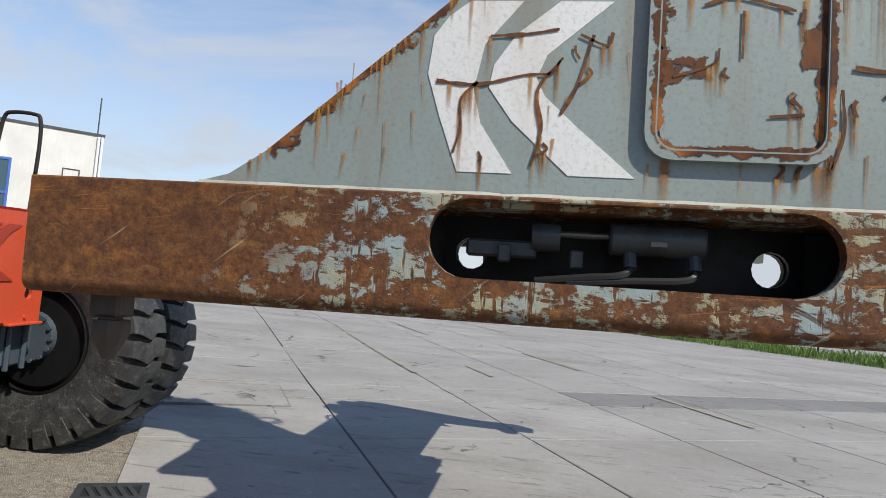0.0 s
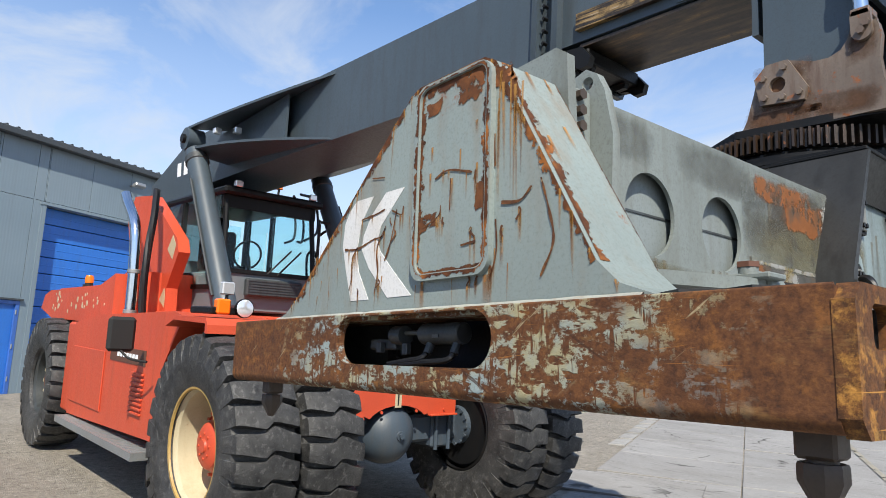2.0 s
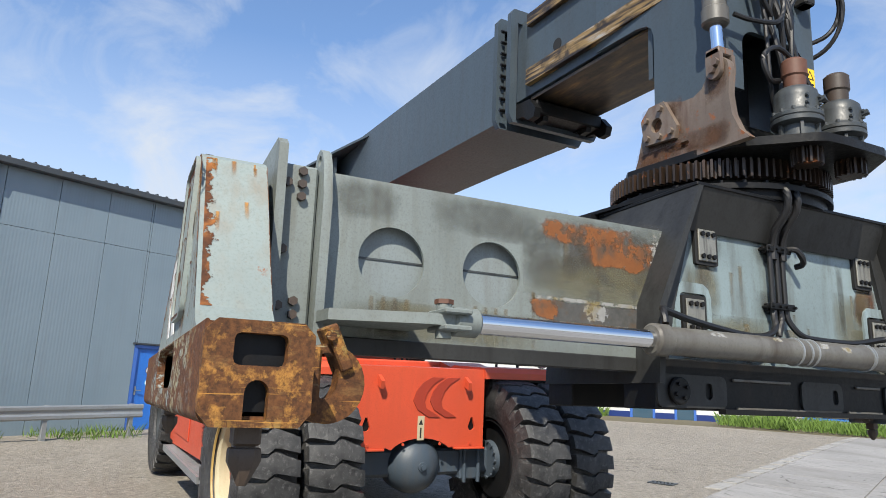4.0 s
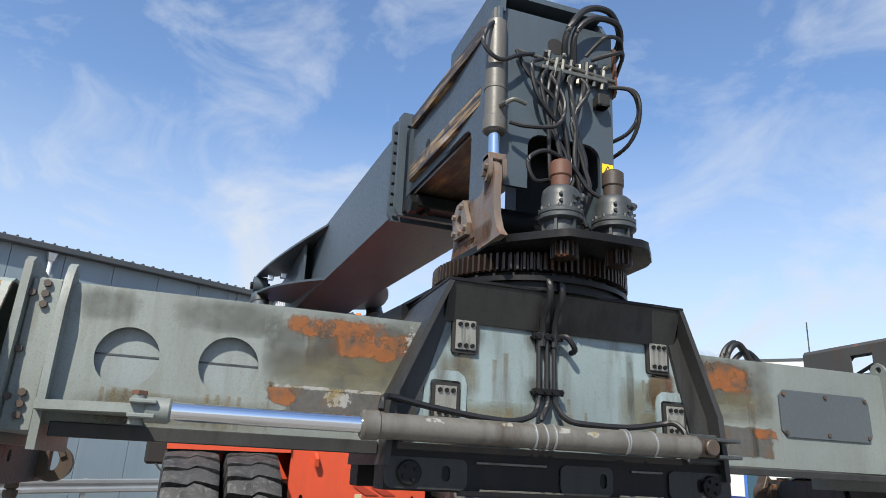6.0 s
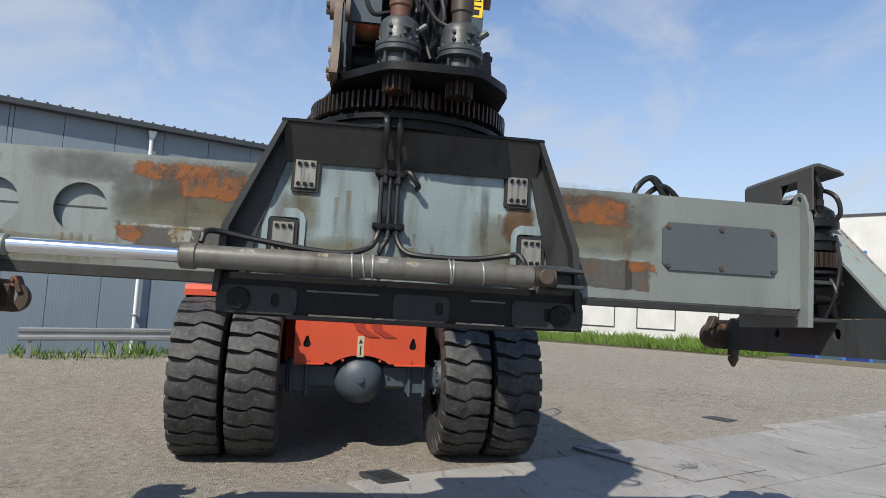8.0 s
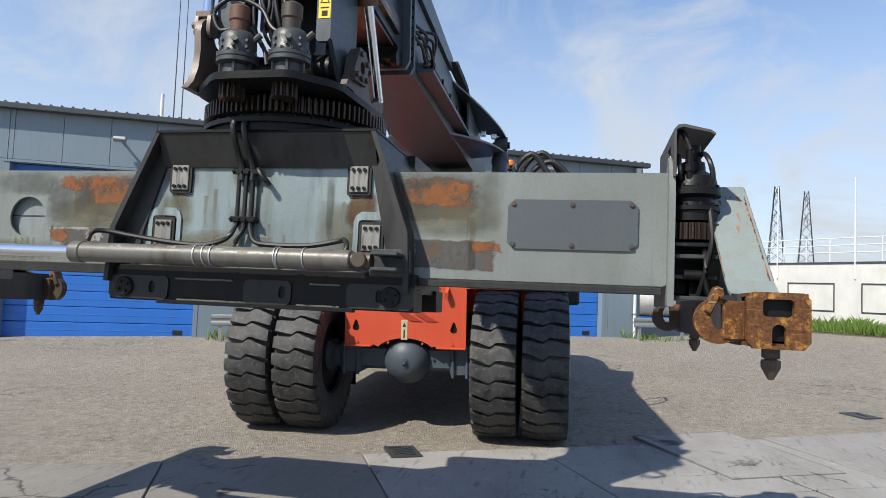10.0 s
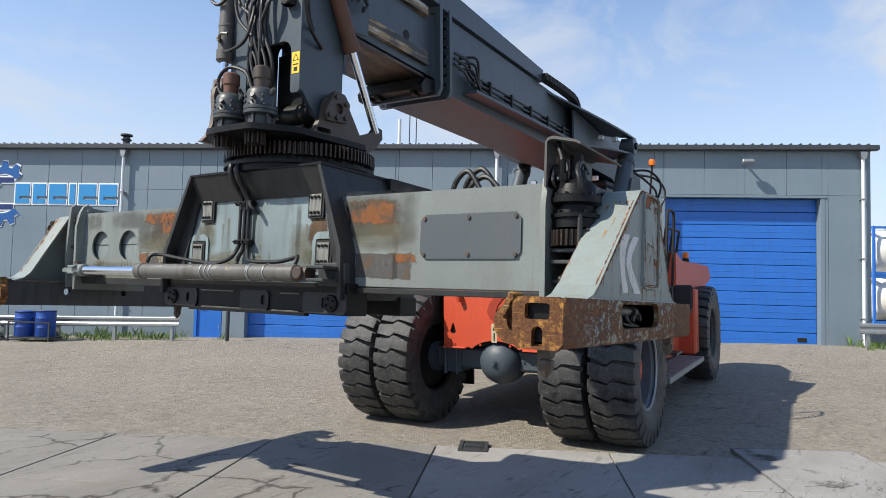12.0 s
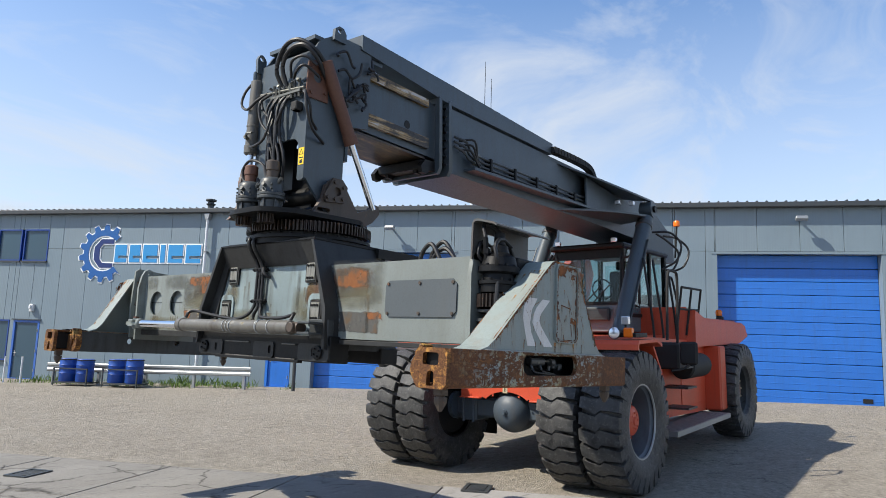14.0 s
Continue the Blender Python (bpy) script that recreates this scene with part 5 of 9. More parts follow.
    for bx, bz, bw, bh in ((0.40, 0.63, 0.12, 0.12), (0.44, 0.56, 0.06, 0.14)) if s < 0 else ((-0.42, 0.63, 0.10, 0.10),):
        strip(bm, [((bx - bw / 2, Y(3.0024), bz - bh / 2), (bx + bw / 2, Y(3.0024), bz - bh / 2), 0), ((bx - bw / 2 - 0.04 * (0 if s < 0 else 1), Y(3.0024), min(bz + bh / 2, 0.64)), (bx + bw / 2 - 0.05 * (1 if s < 0 else 0), Y(3.0024), min(bz + bh / 2, 0.64)), 1)])
    part("rust_patch", bm, M_FLAKE, housing, "large flaking rust patch")
    # hatch
    bm = B()
    plate(bm, [rounded(hx0 - 0.022, hx1 + 0.02, hz0 - 0.02, hz1 + 0.012, 0.05, 6), rounded(hx0, hx1, hz0, hz1, 0.035, 6)], "y", Y(3.0), Y(3.018))
    part("hatch_rim", bm, M_END, housing)
    bm = B()
    plate(bm, [rounded(hx0 + 0.006, hx1 - 0.006, hz0 + 0.006, hz1 - 0.006, 0.03, 6)], "y", Y(3.0), Y(3.009))
    part("hatch_cover", bm, M_END, housing, "scraped rusty hatch cover")
    bm = B()
    ro, ri = rounded(hx0 + 0.001, hx1 - 0.001, hz0 + 0.001, hz1 - 0.001, 0.034, 6), rounded(hx0 + 0.026, hx1 - 0.024, hz0 + 0.012, hz1 - 0.04, 0.02, 6)
    strip(bm, [((p[0], Y(3.0105), p[1]), (q[0], Y(3.0105), q[1]), k / len(ro)) for k, (p, q) in enumerate(zip(ro + ro[:1], ri + ri[:1]))])
    part("hatch_rust", bm, M_EDGE, housing, "ragged rust round the hatch")
    bm = B()
    ro, ri = rounded(hx0 - 0.003, hx1 + 0.003, hz0 - 0.003, hz1 + 0.002, 0.036, 6), rounded(hx0 - 0.02, hx1 + 0.018, hz0 - 0.018, hz1 + 0.01, 0.05, 6)
    strip(bm, [((p[0], Y(3.019), p[1]), (q[0], Y(3.019), q[1]), k / len(ro)) for k, (p, q) in enumerate(zip(ro + ro[:1], ri + ri[:1]))])
    part("rim_rust", bm, M_EDGE, housing)
    for bx, bz, bw, bh in ((hx0 + 0.05, hz0 + 0.145, 0.10, 0.055), (hx1 - 0.022, hz0 + 0.19, 0.045, 0.10), (hx0 + 0.06, hz0 + 0.48, 0.08, 0.05), (hx0 + 0.22, hz1 - 0.05, 0.13, 0.1)):
        bm = B()
        strip(bm, [((bx - bw / 2, Y(3.0108), bz - bh / 2), (bx - bw / 2, Y(3.0108), bz + bh / 2), 0), ((bx + bw / 2, Y(3.0108), bz - bh / 2 + 0.01), (bx + bw / 2, Y(3.0108), bz + bh / 2 + 0.012), 1)])
        part("rust_patch", bm, M_FLAKE, housing, "flaked rust patch")
    for k in range(9):
        x = hx0 + 0.02 + rng.random() * (hx1 - hx0 - 0.04)
        z, l, w = hz0 + 0.1 + 0.42 * rng.random(), 0.03 + 0.08 * rng.random(), 0.003 + 0.004 * rng.random()
        strip(runs, [((x - w, Y(3.0112), z - l * q / 3), (x + w, Y(3.0112), z - l * q / 3), q / 3) for q in range(4)])
    for x in (hx0 + 0.02, hx1 - 0.005, hx1 + 0.01):
        strip(runs, [((x - 0.012, Y(3.0027), (hz0 - 0.02) * (1 - q / 4)), (x + 0.012, Y(3.0027), (hz0 - 0.02) * (1 - q / 4)), q / 5) for q in range(5)])
    # two curved white bands
    fx = lambda x: x if s < 0 else -0.02 - x
    logo = B()
    plate(logo, [[(fx(x), z) for x, z in ((-0.32, 0.045), (-0.215, 0.045), (-0.28, 0.14), (-0.297, 0.205), (-0.28, 0.295), (-0.21, 0.38), (-0.312, 0.38), (-0.352, 0.35), (-0.38, 0.31), (-0.388, 0.235), (-0.36, 0.15))]], "y", Y(3.0), Y(3.0015))
    plate(logo, [[(fx(x), z) for x, z in ((-0.11, 0.045), (0.012, 0.045), (-0.10, 0.14), (-0.16, 0.195), (-0.178, 0.23), (-0.16, 0.275), (-0.04, 0.38), (-0.14, 0.38), (-0.22, 0.315), (-0.26, 0.255), (-0.268, 0.21), (-0.22, 0.145))]], "y", Y(3.0), Y(3.0015))
    part("white_emblem", logo, M_WHITE, housing, "white painted emblem")
    # scrapes
    def scar(pts, w=0.0055):
        bm = B()
        p = smooth_path([Vector((x, 0, z)) for x, z in pts], 6)
        prev = None
        for i, c2 in enumerate(p):
            d = (p[min(i + 1, len(p) - 1)] - p[max(i - 1, 0)]).normalized()
            o = Vector((d.z, 0, -d.x)) * w * (0.35 + 0.9 * abs(noise.noise((c2.x * 21, c2.z * 17, s * 3.1))))
            q = (bm.verts.new((fx(c2.x) + o.x, Y(3.0035), c2.z + o.z)), bm.verts.new((fx(c2.x) - o.x, Y(3.0035), c2.z - o.z)))
            if prev:
                bm.faces.new((prev[0], prev[1], q[1], q[0]))
            prev = q
            if rng.random() < 0.16:
                x, l, w2, hy = fx(c2.x), 0.03 + 0.08 * rng.random(), 0.003 + 0.004 * rng.random(), (3.0112 if hx0 < fx(c2.x) < hx1 and hz0 < c2.z else 3.0027)
                strip(runs, [((x - w2, Y(hy), c2.z - l * k / 3), (x + w2, Y(hy), c2.z - l * k / 3), k / 3) for k in range(4)])
        ob = part("scrape", bm, M_SCAR, housing)
        if all(hx0 < fx(x) < hx1 and z > hz0 for x, z in pts):
            ob.location = (0, Y(0.0085), 0)
    if s < 0:
        for q in ([(-0.37, 0.22), (-0.29, 0.215), (-0.2, 0.235), (-0.15, 0.24), (-0.135, 0.265)], [(-0.29, 0.22), (-0.32, 0.185), (-0.318, 0.13), (-0.33, 0.08)], [(-0.13, 0.27), (-0.175, 0.205), (-0.165, 0.13), (-0.18, 0.06)],
                  [(-0.27, 0.31), (-0.2, 0.315), (-0.14, 0.325)], [(-0.1, 0.315), (-0.05, 0.295), (-0.04, 0.32)], [(-0.075, 0.315), (-0.1, 0.22), (-0.13, 0.16)], [(0.385, 0.26), (0.45, 0.255), (0.49, 0.285)], [(0.365, 0.22), (0.37, 0.14), (0.35, 0.07)],
                  [(0.52, 0.30), (0.545, 0.22), (0.56, 0.14), (0.52, 0.06)], [(0.12, 0.37), (0.18, 0.385), (0.28, 0.36)], [(0.19, 0.36), (0.19, 0.27)], [(0.24, 0.165), (0.3, 0.17)], [(0.07, 0.235), (0.14, 0.26), (0.15, 0.29)], [(-0.22, 0.44), (-0.15, 0.43)], [(0.355, 0.45), (0.36, 0.36)]):
            scar(q)
    else:
        for q in ([(-0.36, 0.3), (-0.31, 0.24)], [(0.12, 0.5), (0.2, 0.42), (0.26, 0.30)], [(0.1, 0.36), (0.24, 0.34)], [(0.2, 0.6), (0.25, 0.52)], [(0.08, 0.27), (0.12, 0.2)], [(0.25, 0.22), (0.27, 0.13)], [(0.42, 0.3), (0.46, 0.2)], [(-0.25, 0.33), (-0.19, 0.36)]):
            scar(q, 0.008)
    for k in range(14):
        x, z = -0.45 + 0.9 * rng.random(), 0.08 + 0.4 * rng.random() ** 1.5
        if abs(x - 0.12) < 0.55 * (0.72 - z) / 0.6:
            scar([(x, z), (x + 0.02 * (rng.random() - 0.5), z - 0.012), (x + 0.03 * (rng.random() - 0.5), z - 0.02 - 0.015 * rng.random())], 0.006)
    tagged(part("rust_run", runs, M_RUN, housing, "thin orange rust runs"), kind="stuff")
    # bolted joint or lock motor between housing and beam
    if s < 0:
        bm = B()
        box(bm, -0.30, 0.325, -2.70, -2.565, 0.0, 0.70, 0.01)
        j = part("joint_box", bm, M_SPR, spreader)
        bm = B()
        plate(bm, [[(-0.34, -0.05), (0.36, -0.05), (0.39, 0.3), (0.37, 0.76), (0.33, 0.79), (-0.34, 0.74)]], "y", -2.735, -2.70)
        part("joint_plate", bm, M_SPR, spreader)
        for y, z in ((-2.63, 0.62), (-2.63, 0.57), (-2.63, 0.67), (-2.63, 0.07), (-2.63, 0.12), (-2.63, 0.17), (-2.685, 0.36), (-2.685, 0.15), (-2.685, 0.62)):
            bm = B()
            bolts(bm, [(0.325, y, z)], (1, 0, 0), 0.018, 0.022)
            part("bolt", bm, M_BROWN, j)
    else:
        # near-black box added to fill the dark gap behind the motor
        bm = B()
        box(bm, -0.30, 0.10, 2.565, 2.76, 0.0, 0.70, 0.01)
        part("joint_box", bm, M_DARK, spreader)
        bm = B()
        lathe(bm, [(0, 0.40), (0.135, 0.40), (0.135, 0.455), (0.15, 0.46), (0.15, 0.485), (0.118, 0.49), (0.112, 0.535), (0.125, 0.545), (0.155, 0.55), (0.155, 0.59), (0.14, 0.60), (0.125, 0.66), (0.10, 0.68), (0.07, 0.70), (0.065, 0.75), (0.045, 0.76), (0.04, 0.85), (0, 0.85)], (0.22, 2.675, 0.02), (0, 0, 1), 28)
        bolts(bm, [(0.22 + 0.142 * math.cos(a), 2.675 + 0.142 * math.sin(a), 0.61) for a in [i * math.pi / 6 for i in range(12)]], (0, 0, 1), 0.011, 0.018)
        bolts(bm, [(0.22 + 0.132 * math.cos(a), 2.675 + 0.132 * math.sin(a), 0.505) for a in [i * math.pi / 5 + 0.2 for i in range(10)]], (0, 0, 1), 0.011, 0.02)
        rod(bm, (0.33, 2.64, 0.66), (0.35, 2.64, 0.82), 0.02, seg=10)
        rod(bm, (0.335, 2.64, 0.70), (0.335, 2.64, 0.74), 0.028, seg=6)
        mo = part("lock_motor", bm, M_DARK, spreader, "greasy black hydraulic motor")
        bm = B()
        gear = []
        for i in range(30):
            for f, r in ((0.0, 0.142), (0.25, 0.158), (0.55, 0.158), (0.8, 0.142)):
                a = 2 * math.pi * (i + f) / 30
                gear.append((0.22 + r * math.cos(a), 2.675 + r * math.sin(a)))
        plate(bm, [gear], "z", 0.31, 0.405)
        part("drive_gear", bm, M_GEAR, mo, "greasy toothed drive gear")
        for zz, dx in ((0.285, 0.33), (0.215, 0.34), (0.10, 0.30), (-0.02, 0.33)):
            bm = B()
            box(bm, -0.05, dx, 2.57, 2.80, zz - 0.012, zz + 0.012, 0.004)
            part("shelf_plate", bm, M_STEEL, mo)
        bm = B()
        plate(bm, [[(0.05, -0.02), (0.26, -0.02), (0.22, 0.09), (0.12, 0.10)]], "y", 2.66, 2.70)
        rod(bm, (0.30, 2.62, 0.11), (0.30, 2.72, 0.11), 0.03, seg=12)
        part("lock_lever", bm, M_DARK, mo)
        for l, r in (([(0.35, 2.64, 0.82), (0.32, 2.60, 0.93), (0.15, 2.59, 0.92), (0.0, 2.6, 0.82), (-0.1, 2.6, 0.7)], 0.016), ([(0.33, 2.74, 0.6), (0.37, 2.76, 0.66), (0.36, 2.74, 0.76), (0.25, 2.72, 0.82), (0.1, 2.7, 0.78)], 0.015), ([(0.30, 2.60, 0.64), (0.36, 2.585, 0.70), (0.3, 2.58, 0.8), (0.1, 2.58, 0.74)], 0.013),
                     ([(0.33, 2.75, 0.5), (0.36, 2.76, 0.3), (0.34, 2.73, 0.1), (0.3, 2.78, -0.05)], 0.016), ([(0.30, 2.73, 0.26), (0.36, 2.73, 0.15), (0.3, 2.70, 0.0)], 0.014)):
            bm = B()
            hose(bm, l, r)
            part("motor_hose", bm, M_HOSE, mo)
        bm = B()
        plate(bm, [[(-0.34, 0.66), (0.40, 0.66), (0.40, 0.93), (-0.34, 0.93)], [(0.08, 0.73), (0.08, 0.87), (0.26, 0.87), (0.26, 0.73)]], "y", 2.545, 2.56)
        p2 = [(2.545, 0.93), (2.565, 0.955), (2.60, 0.96), (2.74, 0.925), (2.77, 0.905), (2.766, 0.895), (2.74, 0.91), (2.60, 0.942), (2.572, 0.938), (2.56, 0.93)]
        plate(bm, [p2], "x", -0.34, 0.40)
        part("motor_guard", bm, M_GUARD, spreader, "bent rusty grey steel guard over the motor")


build_end(-1)
build_end(1)

# ---- reach stacker ----
TRK = pose(-4.08, -0.135, 0.0, 1.0, 1.6, 3.2)
INV = TRK.inverted()
stacker = thing("reach_stacker", TRK, "red and grey container reach stacker parked on the yard", "reach stacker")


def block_tyre(R, W, rim):
    """Deep-treaded tyre with wide wavy transverse blocks, axis along y, one closed skin."""
    bm = B()
    n, per = 28, 9
    cross = [(rim, -0.36), (rim + 0.02, -0.43), (rim + 0.10, -0.49), ((R + rim) / 2, -0.525), (R - 0.21, -0.525), (R - 0.15, -0.517), (R - 0.10, -0.509), (R - 0.055, -0.50), (R - 0.026, -0.494), (R - 0.012, -0.43), (R - 0.006, -0.34), (R - 0.003, -0.26), (R, -0.16), (R, -0.06), (R, -0.02)]
    cross = cross + [(r, -w) for r, w in cross[::-1]]
    deep = (0, 0, 0, 0, 0.02, 0.045, 0.065, 0.08, 0.09, 0.09, 0.085, 0.075, 0.06, 0.045, 0.03)
    deep = deep + deep[::-1]
    rings = []
    for (r, w), dp in zip(cross, deep):
        ring = []
        wide = 0.10 + 0.19 * min(1.0, abs(w) / 0.45) + 0.05 * max(0.0, noise.noise((w * 14, 3.0, 1.0)))
        steps = (0.0, 0.018, wide, wide + 0.018, wide + 0.16, 0.62, 0.76, 0.88, 0.97)
        q = max(-0.46, min(0.46, w))
        wave = 0.55 * q - 0.17 * max(-1.0, min(1.0, q / 0.07))
        for k in range(n * per):
            a = 2 * math.pi * (k // per + steps[k % per] - wave) / n
            g = k % per in (1, 2)
            rr = r - dp * g
            if dp and not g:
                rr += 0.008 * noise.noise((k * 0.4, w * 9, 2.0))
            ring.append(bm.verts.new((math.cos(a) * rr, w * W, math.sin(a) * rr)))
        rings.append(ring)
    m = n * per
    for p, q in zip(rings, rings[1:]):
        for k in range(m):
            bm.faces.new((p[k], p[(k + 1) % m], q[(k + 1) % m], q[k]))
    return bm


R_T, W_T = 0.915, 0.525
TYRE = mesh_of("tyre", block_tyre(R_T, W_T, 0.46), M_TYRE, 30)


def wheel(x, y, out, style, spin):
    """A wheel whose outer side faces along out (+1 or -1 in y)."""
    ty = new("tyre", TYRE)
    ty.parent = stacker
    ty.matrix_local = pose(x, y, R_T, 0, spin, 0 if out > 0 else 180)
    bm = B()
    mt = {"cream": M_CREAM, "grey": M_RIM, "rear": M_STEEL, "inner": M_DARK}[style]
    deep = -0.16 if style != "rear" else 0.02
    lathe(bm, [(0.475, 0.215), (0.485, 0.20), (0.46, 0.17), (0.44, 0.15), (0.435, deep + 0.03), (0.40, deep), (0.22, deep - 0.01), (0.0, deep - 0.01)], (0, 0, 0), (0, 1, 0), 48)
    lathe(bm, [(0.44, -0.215), (0.47, -0.2), (0.44, -0.12), (0.42, deep)], (0, 0, 0), (0, 1, 0), 32)
    rim = part("rim", bm, mt, ty, {"cream": "rust-edged cream steel rim", "grey": "grey steel rim"}.get(style, ""))
    if style == "inner":
        return
    if style in ("cream", "grey"):
        bm = B()
        lathe(bm, [(0.455, 0.205), (0.462, 0.222), (0.482, 0.224), (0.49, 0.21), (0.488, 0.195)], (0, 0, 0), (0, 1, 0), 48)
        part("rim_edge", bm, M_EDGEC if style == "cream" else M_GALV, rim, "rusty yellow rim edge" if style == "cream" else "bright scuffed rim edge")
    bm = B()
    if style == "rear":
        lathe(bm, [(0.0, 0.10), (0.12, 0.10), (0.15, 0.07), (0.16, 0.0)], (0, 0.02, 0), (0, 1, 0), 24)
        part("hub", bm, M_PRIM, ty, "worn red hub")
        for i in range(10):
            a = 2 * math.pi * i / 10
            bm = B()
            rod(bm, (0.25 * math.cos(a), 0.0, 0.25 * math.sin(a)), (0.25 * math.cos(a), 0.10, 0.25 * math.sin(a)), 0.022, seg=8)
            box(bm, -0.03, 0.03, 0.02, 0.055, -0.045, 0.045, 0.004, pose(0.25 * math.cos(a), 0, 0.25 * math.sin(a), 0, -math.degrees(a), 0))
            part("wheel_clamp", bm, M_CREAM, ty, "chipped white wheel clamp")
    else:
        lathe(bm, [(0.0, 0.13), (0.05, 0.13), (0.06, 0.115), (0.15, 0.11), (0.185, 0.085), (0.205, 0.02), (0.24, 0.0), (0.245, -0.05), (0.315, -0.06), (0.32, -0.15)], (0, 0, 0), (0, 1, 0), 36)
        bolts(bm, [(0.1 * math.cos(a), 0.11, 0.1 * math.sin(a)) for a in [i * 2 * math.pi / 8 for i in range(8)]], (0, 1, 0), 0.012, 0.012)
        part("hub", bm, M_RED, ty, "red planetary hub")
        for i in range(24):
            a = 2 * math.pi * i / 24
            bm = B()
            rod(bm, (0.285 * math.cos(a), -0.06, 0.285 * math.sin(a)), (0.285 * math.cos(a), -0.03, 0.285 * math.sin(a)), 0.027, seg=6)
            rod(bm, (0.285 * math.cos(a), -0.03, 0.285 * math.sin(a)), (0.285 * math.cos(a), 0.0, 0.285 * math.sin(a)), 0.015, seg=6)
            part("wheel_nut", bm, M_RED, ty)


for y, out, st, sp in ((1.775, 1, "grey", 3), (1.18, 1, "inner", 8), (-1.775, -1, "cream", 5), (-1.18, -1, "inner", 11)):
    wheel(-0.08, y, out, st, sp)
for y, out in ((1.66, 1), (-1.66, -1)):
    wheel(-5.92, y, out, "rear", 4)


def build_chassis():
    bm = B()
    box(bm, -7.2, -0.25, -0.62, 0.62, 0.75, 1.45, 0.02)
    part("frame_rail", bm, M_STEEL, stacker)
    # drive axle
    bm = B()
    box(bm, -0.42, -0.10, -1.0, 1.0, 0.78, 1.06, 0.03)
    for s in (-1, 1):
        box(bm, -0.44, -0.06, s * 0.72 - 0.14, s * 0.72 + 0.14, 0.72, 1.10, 0.02)
        rod(bm, (-0.12, s * 0.95, 0.93), (-0.12, s * 1.25, 0.93), 0.20, 0.24, 24)
        bolts(bm, [(-0.06, s * 0.72 + dy, zz) for dy in (-0.09, 0.09) for zz in (0.77, 1.05)], (1, 0, 0), 0.02, 0.03)
        bolts(bm, [(-0.12 + 0.20 * math.cos(a), s * 0.93, 0.93 + 0.20 * math.sin(a)) for a in [i * math.pi / 7 for i in range(14)]], (0, s, 0), 0.018, 0.02)
        rod(bm, (-0.04, s * 0.62, 0.70), (-0.04, s * 0.62, 1.12), 0.022, seg=8)
        rod(bm, (-0.04, s * 0.80, 0.70), (-0.04, s * 0.80, 1.12), 0.022, seg=8)
    axle = part("drive_axle", bm, M_AXLE, stacker, "blue-grey drive axle with bolted clamps")
    bm = B()
    lathe(bm, [(0.30, -0.2), (0.31, -0.02), (0.305, 0.04), (0.275, 0.12), (0.21, 0.20), (0.12, 0.245), (0.05, 0.255), (0.045, 0.27), (0.0, 0.272)], (-0.15, 0.02, 0.90), (1, 0, 0), 36)
    bolts(bm, [(0.115, 0.02, 0.90)], (1, 0, 0), 0.03, 0.03)
    part("differential", bm, M_AXLE, axle, "rounded differential housing")
    # front apron
    def tear(y, z):
        return [(y + 0.045 * math.cos(radians(a)), z - 0.02 + 0.045 * math.sin(radians(a))) for a in range(180, 361, 20)] + [(y + 0.012, z + 0.075), (y - 0.012, z + 0.075)]
    out = [(-0.77, 1.07), (-0.42, 1.07), (-0.40, 1.10)] + [(0.02 + 0.40 * math.cos(radians(a)), 0.97 + 0.22 * math.sin(radians(a))) for a in range(152, 27, -12)] + [(0.40, 1.10), (0.42, 1.07), (0.79, 1.07), (0.79, 1.93), (-0.77, 1.93)]
    bm = B()
    plate(bm, [out, tear(-0.625, 1.33), tear(0.635, 1.33)], "x", 0.03, 0.06)
    apron = part("front_apron", bm, M_RED, stacker, "red front apron plate with teardrop holes")
    # near-black board added so that the teardrop holes look dark
    bm = B()
    box(bm, -0.02, 0.03, -0.75, 0.77, 1.25, 1.45)
    part("apron_back", bm, M_DARK, stacker)
    for a, b in ((-0.77, -0.42), (0.42, 0.79)):
        bm = B()
        box(bm, 0.06, 0.10, a, b, 1.07, 1.09, 0.004)
        part("apron_lip", bm, M_RED, apron)
    for y in (-0.60, -0.2, 0.24, 0.62):
        bm = B()
        bolts(bm, [(0.06, y, 1.13)], (1, 0, 0), 0.016, 0.014)
        part("bolt", bm, M_RED, apron)
    bm = B()
    for o in (-0.10, 0.10):
        k = [(o, 1.58), (o + 0.035, 1.68), (o + 0.11, 1.77), (o + 0.22, 1.83), (o + 0.36, 1.83), (o + 0.24, 1.76), (o + 0.165, 1.67), (o + 0.135, 1.58), (o + 0.16, 1.50), (o + 0.33, 1.41), (o + 0.19, 1.41), (o + 0.05, 1.49)]
        plate(bm, [k], "x", 0.06, 0.072)
    part("pressed_emblem", bm, M_RED_SHADED, apron, "emblem on the red plate, its relief shading put in as darker red")
    bm = B()
    box(bm, 0.06, 0.063, -0.035, 0.045, 1.17, 1.42)
    st = part("warning_sticker", bm, M_CREAM, apron, "narrow warning sticker")
    bm = B()
    plate(bm, [[(-0.02, 1.33), (0.03, 1.33), (0.005, 1.39)]], "x", 0.063, 0.0645)
    box(bm, 0.063, 0.0645, -0.004, 0.014, 1.19, 1.30)
    part("sticker_print", bm, M_BLACK, st)
    for y, l in ((-0.50, 1), (0.55, 1)):
        bm = B()
        plate(bm, [[(0.03, 1.86), (0.16, 1.78), (0.14, 1.70), (0.05, 1.74)]], "y", y - 0.02, y + 0.02)
        part("hook_lug", bm, M_RED, apron)
